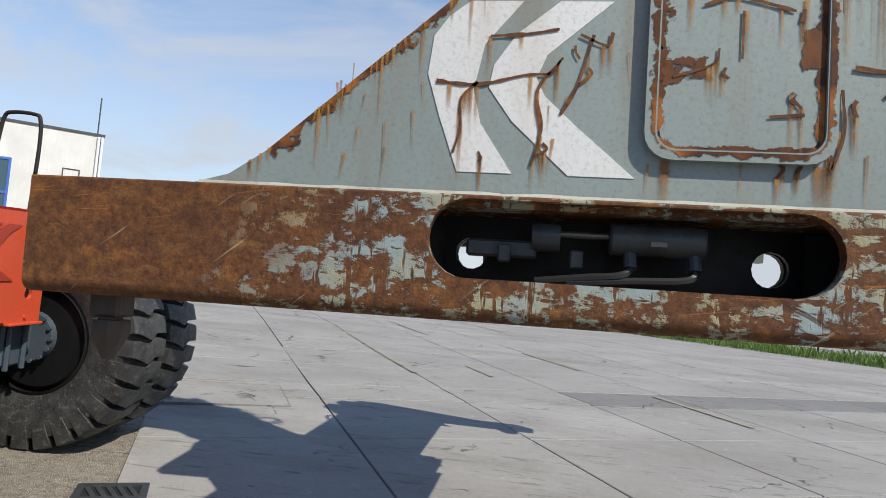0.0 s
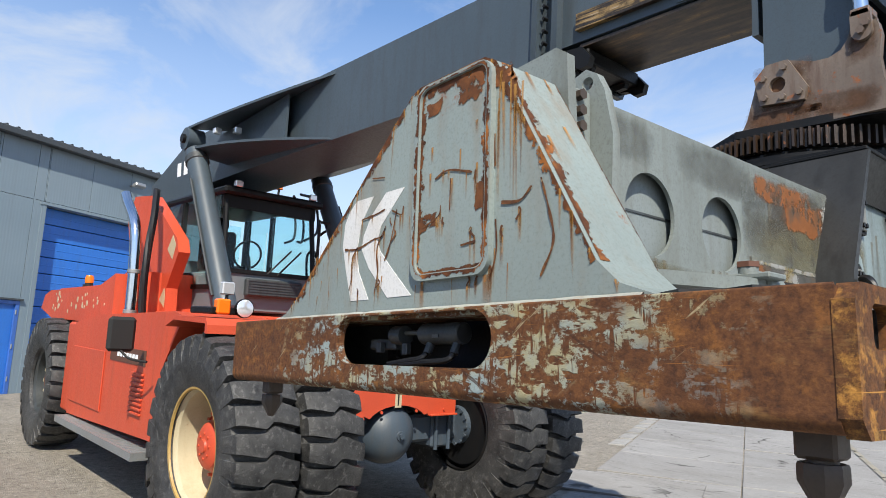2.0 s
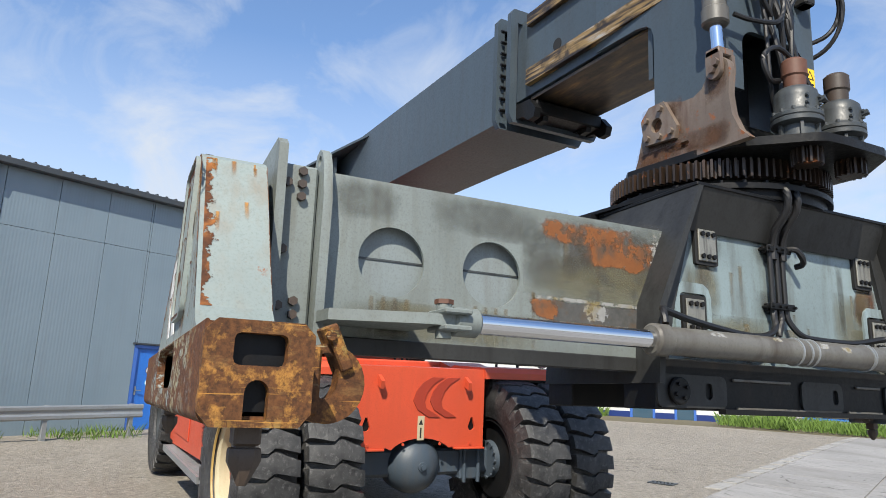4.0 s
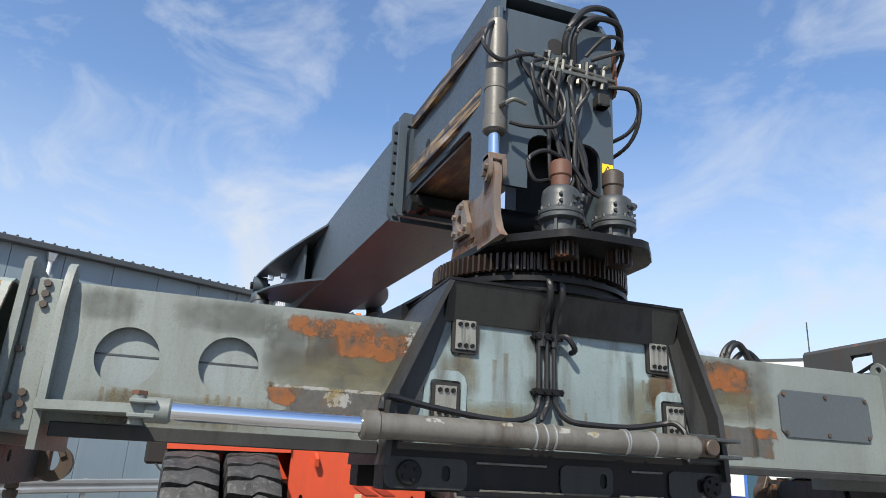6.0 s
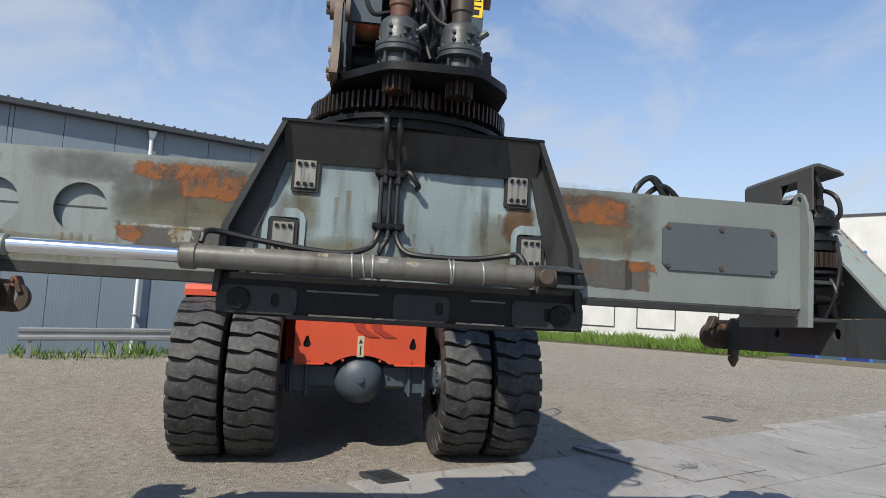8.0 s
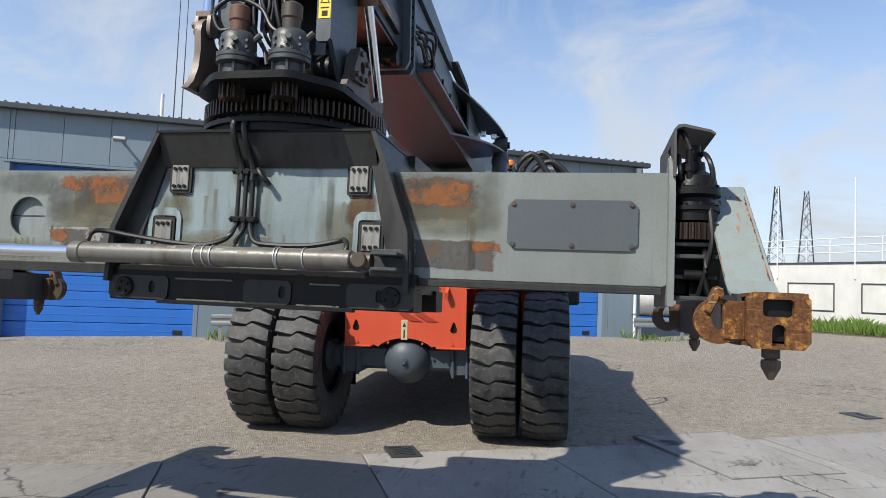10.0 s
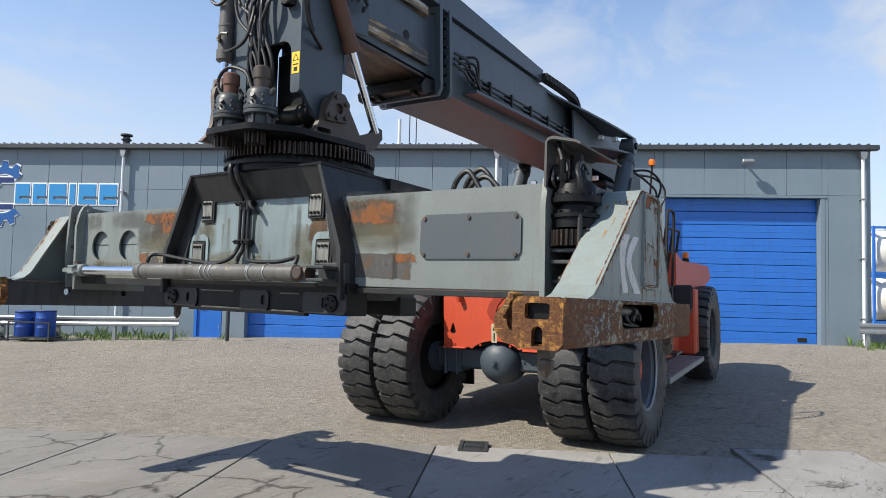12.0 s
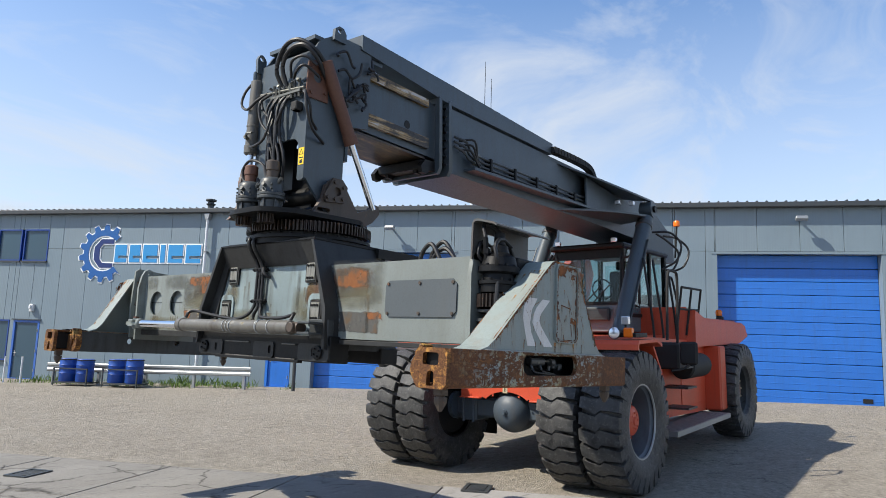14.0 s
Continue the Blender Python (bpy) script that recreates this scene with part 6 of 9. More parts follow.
    # fenders
    for s in (-1, 1):
        bm = B()
        plate(bm, [[(0.10, 1.83), (0.10, 1.90), (0.06, 1.955), (-0.62, 1.965), (-0.82, 1.90), (-0.80, 1.86), (-0.62, 1.925), (0.05, 1.91), (0.06, 1.83)]], "y", s * 0.78, s * 2.03)
        plate(bm, [[(-0.82, 1.90), (-1.14, 1.5), (-1.30, 0.75), (-1.27, 0.75), (-1.10, 1.49), (-0.80, 1.86)]], "y", s * 0.78, s * 1.9)
        f = part("fender", bm, M_RED, stacker, "red front fender")
        bm = B()
        box(bm, 0.0, 0.05, min(s * 0.9, s * 2.02), max(s * 0.9, s * 2.02), 1.80, 1.84, 0.004)
        part("fender_lip", bm, M_DARK, f)
        bm = B()
        box(bm, -1.31, -1.27, min(s * 1.0, s * 1.88), max(s * 1.0, s * 1.88), (0.35 if s < 0 else 0.72), 0.8)
        part("mudflap", bm, M_DARK, f)
        # lamp cluster
        bm = B()
        box(bm, -0.5, -0.06, s * 1.78 - 0.16, s * 1.78 + 0.16, 1.99, 2.05, 0.01)
        lathe(bm, [(0, -0.1), (0.06, -0.09), (0.082, -0.03), (0.082, 0.0)], (-0.02, s * 1.66, 2.05), (1, 0, 0.05), 20)
        lc = part("lamp_bracket", bm, M_DARK, f)
        bm = B()
        lathe(bm, [(0.076, 0.0), (0.055, 0.012), (0, 0.02)], (-0.02, s * 1.66, 2.05), (1, 0, 0.05), 20)
        part("headlamp", bm, M_LENS, lc, "round glass headlamp")
        bm = B()
        box(bm, -0.12, -0.03, s * 1.84 - 0.06, s * 1.84 + 0.06, 1.99, 2.12, 0.015)
        part("indicator_lamp", bm, M_AMBER, lc, "amber indicator lamp")
        bm = B()
        box(bm, -0.24, -0.17, s * 1.75 - 0.055, s * 1.75 + 0.055, 2.16, 2.27, 0.01)
        part("work_lamp", bm, M_LENS, lc)
        bm = B()
        rod(bm, (-0.2, s * 1.75, 2.0), (-0.2, s * 1.75, 2.18), 0.015, seg=8)
        part("lamp_stem", bm, M_DARK, lc)
    # deck behind the front axle
    bm = B()
    box(bm, -1.5, 0.0, -0.8, 0.8, 1.86, 1.93, 0.01)
    box(bm, -5.2, -1.2, -1.15, 1.15, 1.45, 2.0, 0.02)
    part("deck", bm, M_RED, stacker)
    # side bodies
    for s in (-1, 1):
        bm = B()
        plate(bm, [[(-1.55, 0.72), (-4.6, 0.62), (-4.6, 1.8), (-3.6, 1.92), (-1.2, 2.0), (-0.85, 1.93), (-1.17, 1.5), (-1.33, 0.75)]], "y", s * 0.9, (-1.8 if s < 0 else 1.5))
        sb = part("side_body", bm, M_RED, stacker, "red side tank and locker")
        bm = B()
        o = 1.8 if s < 0 else 1.5
        box(bm, -4.5, -3.2, min(s * o, s * (o + 0.015)), max(s * o, s * (o + 0.015)), 0.8, 1.5, 0.006)
        pn = part("locker_door", bm, M_RED, sb)
        if s < 0:
            bm = B()
            for i in range(9):
                box(bm, -2.2, -1.85, -1.825, -1.80, 0.92 + 0.05 * i, 0.945 + 0.05 * i, 0.004)
            part("louvre", bm, M_RED, sb)
            bm = B()
            box(bm, -3.0, -1.85, -1.807, -1.80, 1.42, 1.58)
            part("decal", bm, M_PRIM, sb, "faded dark red decal")
            bm = B()
            for i in range(7):
                box(bm, -2.15 - 0.1 * i, -2.08 - 0.1 * i, -1.81, -1.807, 1.475, 1.525)
            part("unreadable_print", bm, M_SIGNW, sb)
        bm = B()
        plate(bm, [[(-1.65, s * 1.35), (-4.6, s * 1.35), (-4.6, s * 1.93), (-1.65, s * 1.93)]], "z", 0.52, 0.60)
        for i in range(32):
            box(bm, -1.7 - 0.09 * i, -1.73 - 0.09 * i, min(s * 1.5, s * 1.9), max(s * 1.5, s * 1.9), 0.60, 0.608)
        part("step", bm, M_GALV, stacker, "ribbed steel step plate")
    # rear counterweight and hood
    bm = B()
    plate(bm, [[(-3.6, 1.9), (-3.62, 2.5), (-4.25, 2.33), (-6.9, 2.29), (-7.2, 2.22), (-7.38, 1.98), (-7.3, 1.9), (-6.95, 1.95), (-5.1, 1.95), (-5.0, 0.85), (-4.6, 0.85), (-4.6, 1.9)]], "y", -1.5, 1.5)
    for s in (-1, 1):
        box(bm, -4.98, -4.6, min(s * 1.3, s * 1.79), max(s * 1.3, s * 1.79), 0.62, 1.8, 0.03)
        plate(bm, [[(-3.6, 1.8), (-3.62, 2.44), (-4.3, 2.28), (-6.8, 2.25), (-7.15, 2.18), (-7.33, 1.96), (-6.6, 1.82)]], "y", s * 1.5, s * 1.66)
    hood = part("engine_hood", bm, M_RED, stacker, "chipped red engine hood and counterweight")
    for k in range(26):
        bm = B()
        a, b = -3.9 - random.random() * 2.7, 1.92 + random.random() * 0.3
        r = 0.02 + 0.03 * random.random()
        plate(bm, [[(a + r * (0.6 + 0.6 * random.random()) * math.cos(q), b + r * 0.9 * math.sin(q)) for q in [i * 2 * math.pi / 8 for i in range(8)]]], "y", -1.662, -1.66)
        part("chipped_spot", bm, M_CREAM, hood)
    # beacons
    for x, y, z in ((-6.5, -1.2, 2.28), (-6.5, 1.3, 2.28)):
        bm = B()
        rod(bm, (x - 0.2, y, z), (x - 0.2, y, z + 0.1), 0.04, seg=10)
        part("horn", bm, M_BLACK, stacker)
        bm = B()
        rod(bm, (x, y, z), (x, y, z + 0.12), 0.06, seg=14)
        b = part("beacon_base", bm, M_BLACK, stacker)
        bm = B()
        lathe(bm, [(0.065, 0), (0.068, 0.08), (0.05, 0.12), (0, 0.13)], (x, y, z + 0.12), (0, 0, 1), 16)
        part("beacon", bm, M_AMBER, b, "amber rotating beacon")
    # boom tower
    for s in (-1,):
        bm = B()
        plate(bm, [[(-3.4, 2.0), (-4.6, 2.0), (-5.2, 3.3), (-5.0, 3.66), (-4.3, 3.60), (-3.2, 2.92), (-3.12, 2.75), (-3.42, 2.3)]], "y", s * 0.95, s * 1.1)
        tw = part("boom_tower", bm, M_RED, stacker, "red boom support tower with chipped paint")
        bm = B()
        plate(bm, [[(-3.35, 2.98), (-3.5, 2.8), (-3.3, 2.66), (-3.22, 2.85)]], "y", s * 1.1, s * 1.103)
        part("chipped_spot", bm, M_CREAM, tw)
        bm = B()
        plate(bm, [[(-3.48, 2.3), (-3.62, 2.15), (-3.44, 2.05), (-3.43, 2.2)]], "y", s * 1.1, s * 1.103)
        part("chipped_spot", bm, M_CREAM, tw)
    # exhaust
    bm = B()
    hose(bm, [(-3.45, -1.5, 1.75), (-3.46, -1.5, 2.2), (-3.5, -1.5, 2.75), (-3.62, -1.5, 3.1), (-3.95, -1.5, 3.38), (-4.1, -1.5, 3.52)], 0.07, 18, 5)
    ex = part("exhaust_pipe", bm, M_CHROME, stacker, "polished exhaust pipe")
    for z in (1.95, 2.45):
        bm = B()
        lathe(bm, [(0.072, 0), (0.08, 0.005), (0.08, 0.045), (0.072, 0.05)], (-3.46, -1.5, z), (0, 0, 1), 18)
        part("exhaust_clamp", bm, M_GALV, ex)
    bm = B()
    for i, (a, b) in enumerate(((-3.25, -1.42), (-3.3, -1.38), (-3.36, -1.36))):
        hose(bm, [(a, b, 1.75), (a, b - 0.03, 2.3), (a - 0.05, b, 2.8), (a - 0.2, b + 0.08, 3.2), (a - 0.55, b + 0.2, 3.6)], 0.035)
    part("tower_hose", bm, M_HOSE, stacker)


build_chassis()


def build_cab():
    x0, x1, w, z0, z1 = -5.0, -2.8, 0.68, 2.05, 3.54
    cab = new("cab")
    cab.parent = stacker
    bm = B()
    box(bm, x0, x1, -w, w, z0, z0 + 0.50, 0.02)
    box(bm, x0, x0 + 0.08, -w, w, z0, z0 + 0.75)
    body = part("cab_base", bm, M_CABIN, cab)
    for y in (-w, w):
        s = 1 if y > 0 else -1
        bm = B()
        hose(bm, [(x1, y - s * 0.03, z0 + 0.2), (x1 + 0.02, y - s * 0.03, z0 + 0.5), (x1 - 0.12, y - s * 0.05, z1)], 0.035, 8, 3)
        part("cab_pillar", bm, M_DARK, cab)
        for q in ((x0 + 0.85, x0 + 0.92, y - 0.03, y + 0.03, z0 + 0.2, z1), (x0, x0 + 0.1, y - 0.04, y + 0.04, z0, z1)):
            bm = B()
            box(bm, *q)
            part("cab_pillar", bm, M_DARK, cab)
        bm = B()
        box(bm, x0, x1 - 0.05, y - 0.03, y + 0.03, z0 + 0.27, z0 + 0.33)
        part("window_rail", bm, M_DARK, cab)
    for q in ((x1 - 0.16, x1 - 0.08, -w, w, z1 - 0.16, z1), (x1 - 0.02, x1 + 0.03, -w, w, z0 + 0.49, z0 + 0.54)):
        bm = B()
        box(bm, *q)
        part("window_rail", bm, M_DARK, cab)
    bm = B()
    box(bm, x0 - 0.1, x1 + 0.05, -w - 0.05, w + 0.05, z1, z1 + 0.10, 0.03)
    roof = part("cab_roof", bm, M_DARK, cab, "black cab roof")
    for y in (-0.55, 0.55):
        bm = B()
        box(bm, x1 + 0.0, x1 + 0.07, y - 0.05, y + 0.05, z1 + 0.10, z1 + 0.18, 0.01)
        part("roof_lamp", bm, M_LENS, roof)
    panes = [("windscreen", [(x1 - 0.01, -w + 0.05, z0 + 0.53), (x1 - 0.01, w - 0.05, z0 + 0.53), (x1 - 0.12, w - 0.05, z1 - 0.08), (x1 - 0.12, -w + 0.05, z1 - 0.08)])]
    for s in (-1, 1):
        panes.append(("side_window", [(x0 + 0.1, s * w, z0 + 0.33), (x0 + 0.85, s * w, z0 + 0.33), (x0 + 0.85, s * w, z1), (x0 + 0.1, s * w, z1)]))
        panes.append(("side_window", [(x0 + 0.93, s * w, z0 + 0.33), (x1 - 0.03, s * w, z0 + 0.33), (x1 - 0.14, s * w, z1), (x0 + 0.93, s * w, z1)]))
    panes.append(("rear_window", [(x0 + 0.01, -w + 0.1, z0 + 0.76), (x0 + 0.01, w - 0.1, z0 + 0.76), (x0 + 0.01, w - 0.1, z1 - 0.1), (x0 + 0.01, -w + 0.1, z1 - 0.1)]))
    for nm, q in panes:
        bm = B()
        n = (Vector(q[1]) - Vector(q[0])).cross(Vector(q[2]) - Vector(q[0])).normalized() * 0.006
        lo = [bm.verts.new(Vector(p)) for p in q]
        hi = [bm.verts.new(Vector(p) + n) for p in q]
        bm.faces.new(lo)
        bm.faces.new(hi[::-1])
        for i in range(4):
            bm.faces.new((lo[i], lo[(i + 1) % 4], hi[(i + 1) % 4], hi[i]))
        ob = part(nm, bm, M_GLASS, cab, "teal tinted glass")
        ob.visible_shadow = False
    bm = B()
    box(bm, x0 + 0.5, x0 + 1.05, -0.28, 0.28, z0 + 0.45, z0 + 0.60, 0.05, None, 0, 2)
    box(bm, x0 + 0.42, x0 + 0.58, -0.27, 0.27, z0 + 0.58, z0 + 1.22, 0.05, None, 0, 2)
    box(bm, x0 + 0.44, x0 + 0.56, -0.14, 0.14, z0 + 1.24, z0 + 1.42, 0.04, None, 0, 2)
    part("driver_seat", bm, M_SEAT, cab)
    bm = B()
    rod(bm, (x1 - 0.55, 0, z0 + 0.25), (x1 - 0.68, 0, z0 + 0.78), 0.04, seg=10)
    q = [(x1 - 0.68 + 0.05 * math.cos(a), 0.2 * math.sin(a), z0 + 0.80 + 0.19 * math.cos(a)) for a in [i * 2 * math.pi / 20 for i in range(21)]]
    hose(bm, q, 0.016, 6, 1)
    box(bm, x1 - 0.5, x1 - 0.2, -0.4, 0.4, z0 + 0.3, z0 + 0.5, 0.03)
    part("steering_column", bm, M_SEAT, cab)
    bm = B()
    box(bm, x1 + 0.02, x1 + 0.12, -0.36, 0.45, z0 + 0.2, z0 + 0.43, 0.02)
    for i in range(6):
        box(bm, x1 + 0.12, x1 + 0.13, -0.34, 0.43, z0 + 0.225 + 0.034 * i, z0 + 0.24 + 0.034 * i)
    part("front_grille", bm, M_STEEL, cab)
    bm = B()
    rod(bm, (x1 + 0.03, -0.05, z0 + 0.5), (x1 + 0.0, 0.3, z0 + 0.85), 0.012, seg=6)
    rod(bm, (x1 + 0.03, 0.1, z0 + 0.5), (x1 + 0.0, 0.45, z0 + 0.85), 0.012, seg=6)
    part("wiper", bm, M_BLACK, cab)
    # mirrors, rails, antennas
    for s in (-1, 1):
        bm = B()
        box(bm, -1.72, -1.65, s * 2.12 - 0.13, s * 2.12 + 0.13, 1.58, 1.92, 0.03)
        hose(bm, [(-1.4, s * 1.95, 1.5), (-1.6, s * 2.05, 1.52), (-1.68, s * 2.12, 1.6)], 0.012)
        part("wing_mirror", bm, M_BLACK, stacker, "black wing mirror")
    bm = B()
    for x in (-3.05, -3.6, -4.15):
        rod(bm, (x, 1.5, 2.0), (x, 1.62, 2.82), 0.02, seg=8)
    for z in (2.45, 2.82):
        rod(bm, (-3.05, 1.56 + 0.06 * (z > 2.6), z), (-4.15, 1.56 + 0.06 * (z > 2.6), z), 0.02, seg=8)
    part("hand_rail", bm, M_BLACK, stacker, "black tubular hand rail")
    bm = B()
    hose(bm, [(-3.55, 1.35, 1.98), (-3.6, 1.3, 2.4), (-3.65, 1.22, 2.95), (-3.75, 1.2, 3.05), (-3.9, 1.2, 2.95), (-3.95, 1.28, 2.4), (-4.0, 1.35, 1.98)], 0.02, 8, 4)
    part("grab_rail", bm, M_BLACK, stacker, "black bent grab rail")
    for x, sag, out in ((-3.72, 0.0, 0.0), (-3.93, 0.13, -0.12), (-4.32, 0.05, -0.05)):
        bm = B()
        hose(bm, [(x, 0.9, 3.9), (x - 0.1, 1.2 + out, 3.88 - sag), (x - 0.22, 1.36 + out, 3.66 - sag), (x - 0.12, 1.3 + out, 3.36 - sag), (x - 0.04, 1.05, 3.2)], 0.02)
        part("pivot_hose", bm, M_HOSE, stacker)
    bm = B()
    for x in (-2.55, -3.0):
        hose(bm, [(x, 1.28, 1.2), (x, 1.3, 2.0), (x, 1.2, 2.9), (x - 0.15, 1.1, 3.3), (x - 0.35, 1.05, 3.25)], 0.02, 8, 4)
    part("hand_rail", bm, M_BLACK, stacker, "black tubular hand rail")
    bm = B()
    for i in range(4):
        box(bm, -2.75, -2.3, 1.2, 1.9, 0.85 + 0.32 * i, 0.88 + 0.32 * i)
    part("ladder_step", bm, M_STEEL, stacker)
    # opened window frame beside the windscreen
    bm = B()
    hose(bm, [(x1 + 0.02, w + 0.02, z0 + 0.55), (x1 + 0.02, w + 0.02, z1 - 0.22), (x1 + 0.02, w + 0.05, z1 - 0.18), (x1 + 0.1, w + 0.3, z1 - 0.18), (x1 + 0.1, w + 0.33, z1 - 0.22), (x1 + 0.1, w + 0.33, z0 + 0.5), (x1 + 0.08, w + 0.28, z0 + 0.45), (x1 + 0.02, w + 0.05, z0 + 0.5)], 0.022, 8, 2)
    part("window_frame", bm, M_BLACK, cab, "black frame of the opened side window")
    for xa in (-1.05,):
        bm = B()
        hose(bm, [(xa, 2.02, 1.95), (xa, 2.04, 2.6), (xa - 0.03, 2.05, 2.88), (xa - 0.1, 2.05, 2.94), (xa - 0.34, 2.05, 2.94), (xa - 0.42, 2.05, 2.88), (xa - 0.45, 2.04, 2.6), (xa - 0.5, 2.0, 1.9)], 0.02, 8, 4)
        part("grab_rail", bm, M_BLACK, stacker, "black bent grab rail")
    bm = B()
    box(bm, -2.3, -1.75, 1.5, 1.95, 1.5, 1.9, 0.03)
    part("battery_box", bm, M_BLACK, stacker)
    bm = B()
    rod(bm, (-2.6, 1.72, 1.5), (-3.6, 1.72, 1.5), 0.2, seg=20, bev=0.03)
    part("air_filter", bm, M_BLACK, stacker)
    bm = B()
    rod(bm, (-4.7, 1.0, 3.5), (-4.7, 1.05, 4.12), 0.02, seg=8)
    lathe(bm, [(0.06, 0), (0.062, 0.08), (0.045, 0.11), (0, 0.12)], (-4.7, 1.05, 4.12), (0, 0, 1), 16, 1)
    part("roof_beacon", bm, [M_BLACK, M_AMBER], stacker, "amber beacon on a stalk")


build_cab()


def build_boom():
    hw = 0.42
    bm = B()
    plate(bm, [[(2.04, 4.01), (2.04, 4.84), (-2.0, 4.74), (-4.9, 4.66), (-6.4, 4.1), (-6.4, 3.55), (-5.3, 3.55), (-4.2, 3.86), (-2.0, 3.93)]], "y", -hw, hw)
    outer = part("outer_boom", bm, M_BOOM, stacker, "dark grey outer boom section")
    bm = B()
    plate(bm, [[(3.62, 5.03), (3.62, 5.2), (2.0, 5.12), (-0.66, 4.97), (-0.66, 4.80), (2.0, 4.86)]], "y", 0.22, 0.46)
    tr = part("cable_tray", bm, M_BOOM, outer, "dark cable tray along the boom")
    for x in (2.05, 2.25):
        bm = B()
        plate(bm, [[(-0.47, 4.02), (-0.43, 3.95), (0.43, 3.95), (0.47, 4.02), (0.47, 4.90), (0.44, 4.94), (-0.44, 4.94), (-0.47, 4.90)], [(-0.40, 4.05), (-0.40, 4.82), (0.40, 4.82), (0.40, 4.05)]], "x", x - 0.028, x + 0.028)
        part("boom_collar", bm, M_BOOM, outer)
    for s in (-1, 1):
        for q, a, b in (([(2.2, 4.1), (2.46, 4.09), (2.54, 4.0), (2.52, 3.93), (2.44, 3.92), (2.38, 3.97), (2.2, 3.98)], 0.34, 0.40), ([(2.2, 4.1), (2.4, 4.09), (2.46, 4.02), (2.44, 3.95), (2.36, 3.94), (2.32, 3.98), (2.2, 3.99)], 0.20, 0.25)):
            bm = B()
            plate(bm, [q], "y", s * a, s * b)
            part("slide_stop", bm, M_DARK, outer)
        for i in range(8):
            bm = B()
            bolts(bm, [(2.15, s * 0.43, 4.08 + 0.1 * i)], (0, s, 0), 0.014, 0.05)
            part("bolt", bm, M_DARK, outer)
    bm = B()
    box(bm, 2.15, 2.48, -0.34, 0.34, 3.99, 4.1, 0.01)
    part("slide_block", bm, M_DARK, outer)
    bm = B()
    plate(bm, [[(1.5, 4.12), (4.05, 4.22), (4.05, 4.92), (1.5, 4.79)]], "y", -0.355, 0.355)
    inner = part("inner_boom", bm, M_BOOM, stacker, "dark telescoping inner boom")
    for s in (-1, 1):
        for z0, z1, mt in ((4.20, 4.33, M_BRONZE), (4.71, 4.81, M_BRONZE)):
            bm = B()
            plate(bm, [[(2.4, z0 + 0.03), (3.9, z0 + 0.085), (3.9, z1 + 0.085), (2.4, z1 + 0.03)]], "y", s * 0.355, s * 0.40)
            part("slide_rail", bm, mt, inner, "greasy worn slide rail")
        # thin black disc on the flank for the darkness of the hole
        bm = B()
        plate(bm, [circle(2.75, 4.45, 0.05, 16)], "y", s * 0.356, s * 0.359)
        part("grease_hole", bm, M_BLACK, inner)
    bm = B()
    plate(bm, [[(2.4, 4.115), (4.0, 4.175), (4.0, 4.2), (2.4, 4.14)]], "y", -0.34, 0.34)
    part("slide_sole", bm, M_SOLE, inner)
    # lifting wings
    for s in (-1, 1):
        bm = B()
        def wing(z_in, z_out, t):
            rows = []
            for i in range(9):
                k = i / 8
                x = -0.85 - 2.6 * k
                y = hw + (1.03 - hw) * (1 - (1 - k) ** 1.7)
                z = z_in + (z_out - z_in) * (1 - (1 - k) ** 1.6)
                rows.append([bm.verts.new((x, s * hw, z_in + (z_out - z_in) * 0.6 * k)), bm.verts.new((x, s * y, z)), bm.verts.new((x, s * y, z - t)), bm.verts.new((x, s * hw, z_in + (z_out - z_in) * 0.6 * k - t))])
            for a, b in zip(rows, rows[1:]):
                for q in range(4):
                    bm.faces.new((a[q], a[(q + 1) % 4], b[(q + 1) % 4], b[q]))
            bm.faces.new(rows[-1])
        wing(4.74, 4.44, 0.03)
        wing(3.99, 4.14, 0.03)
        plate(bm, [[(-1.6, 4.02), (-3.4, 4.13), (-3.55, 4.28), (-3.4, 4.43), (-1.6, 4.60)]], "y", s * 0.55, s * 0.58)
        plate(bm, [circle(-3.4, 4.27, 0.15, 20)], "y", s * 0.84, s * 1.06)
        w = part("boom_wing", bm, M_BOOM, outer, "flared boom wing with cylinder pin")
        bm = B()
        rod(bm, (-3.4, s * 0.80, 4.27), (-3.4, s * 1.10, 4.27), 0.06, seg=16)
        part("pin", bm, M_DARK, w)
        for x, y in ((-2.62, 0.70), (-2.86, 0.86)):
            bm = B()
            box(bm, x - 0.04, x + 0.04, s * y - 0.045, s * y + 0.045, 4.28, 4.36, 0.01)
            part("boom_lamp", bm, M_LENS, w, "small work lamp")
        bm = B()
        rod(bm, (-1.93, s * 0.95, 2.02), (-3.28, s * 0.95, 4.10), 0.135, seg=28, bev=0.02)
        cy = part("lift_cylinder", bm, M_BOOM, stacker, "grey lift cylinder")
        bm = B()
        lathe(bm, [(0.137, 0), (0.15, 0.01), (0.15, 0.09), (0.137, 0.1)], (-3.16, s * 0.95, 3.915), (-1.35, 0, 2.08), 28)
        hose(bm, [(-2.0, s * 1.10, 2.2), (-2.3, s * 1.10, 2.65), (-2.95, s * 1.10, 3.66)], 0.018)
        part("cylinder_band", bm, M_STEEL, cy)
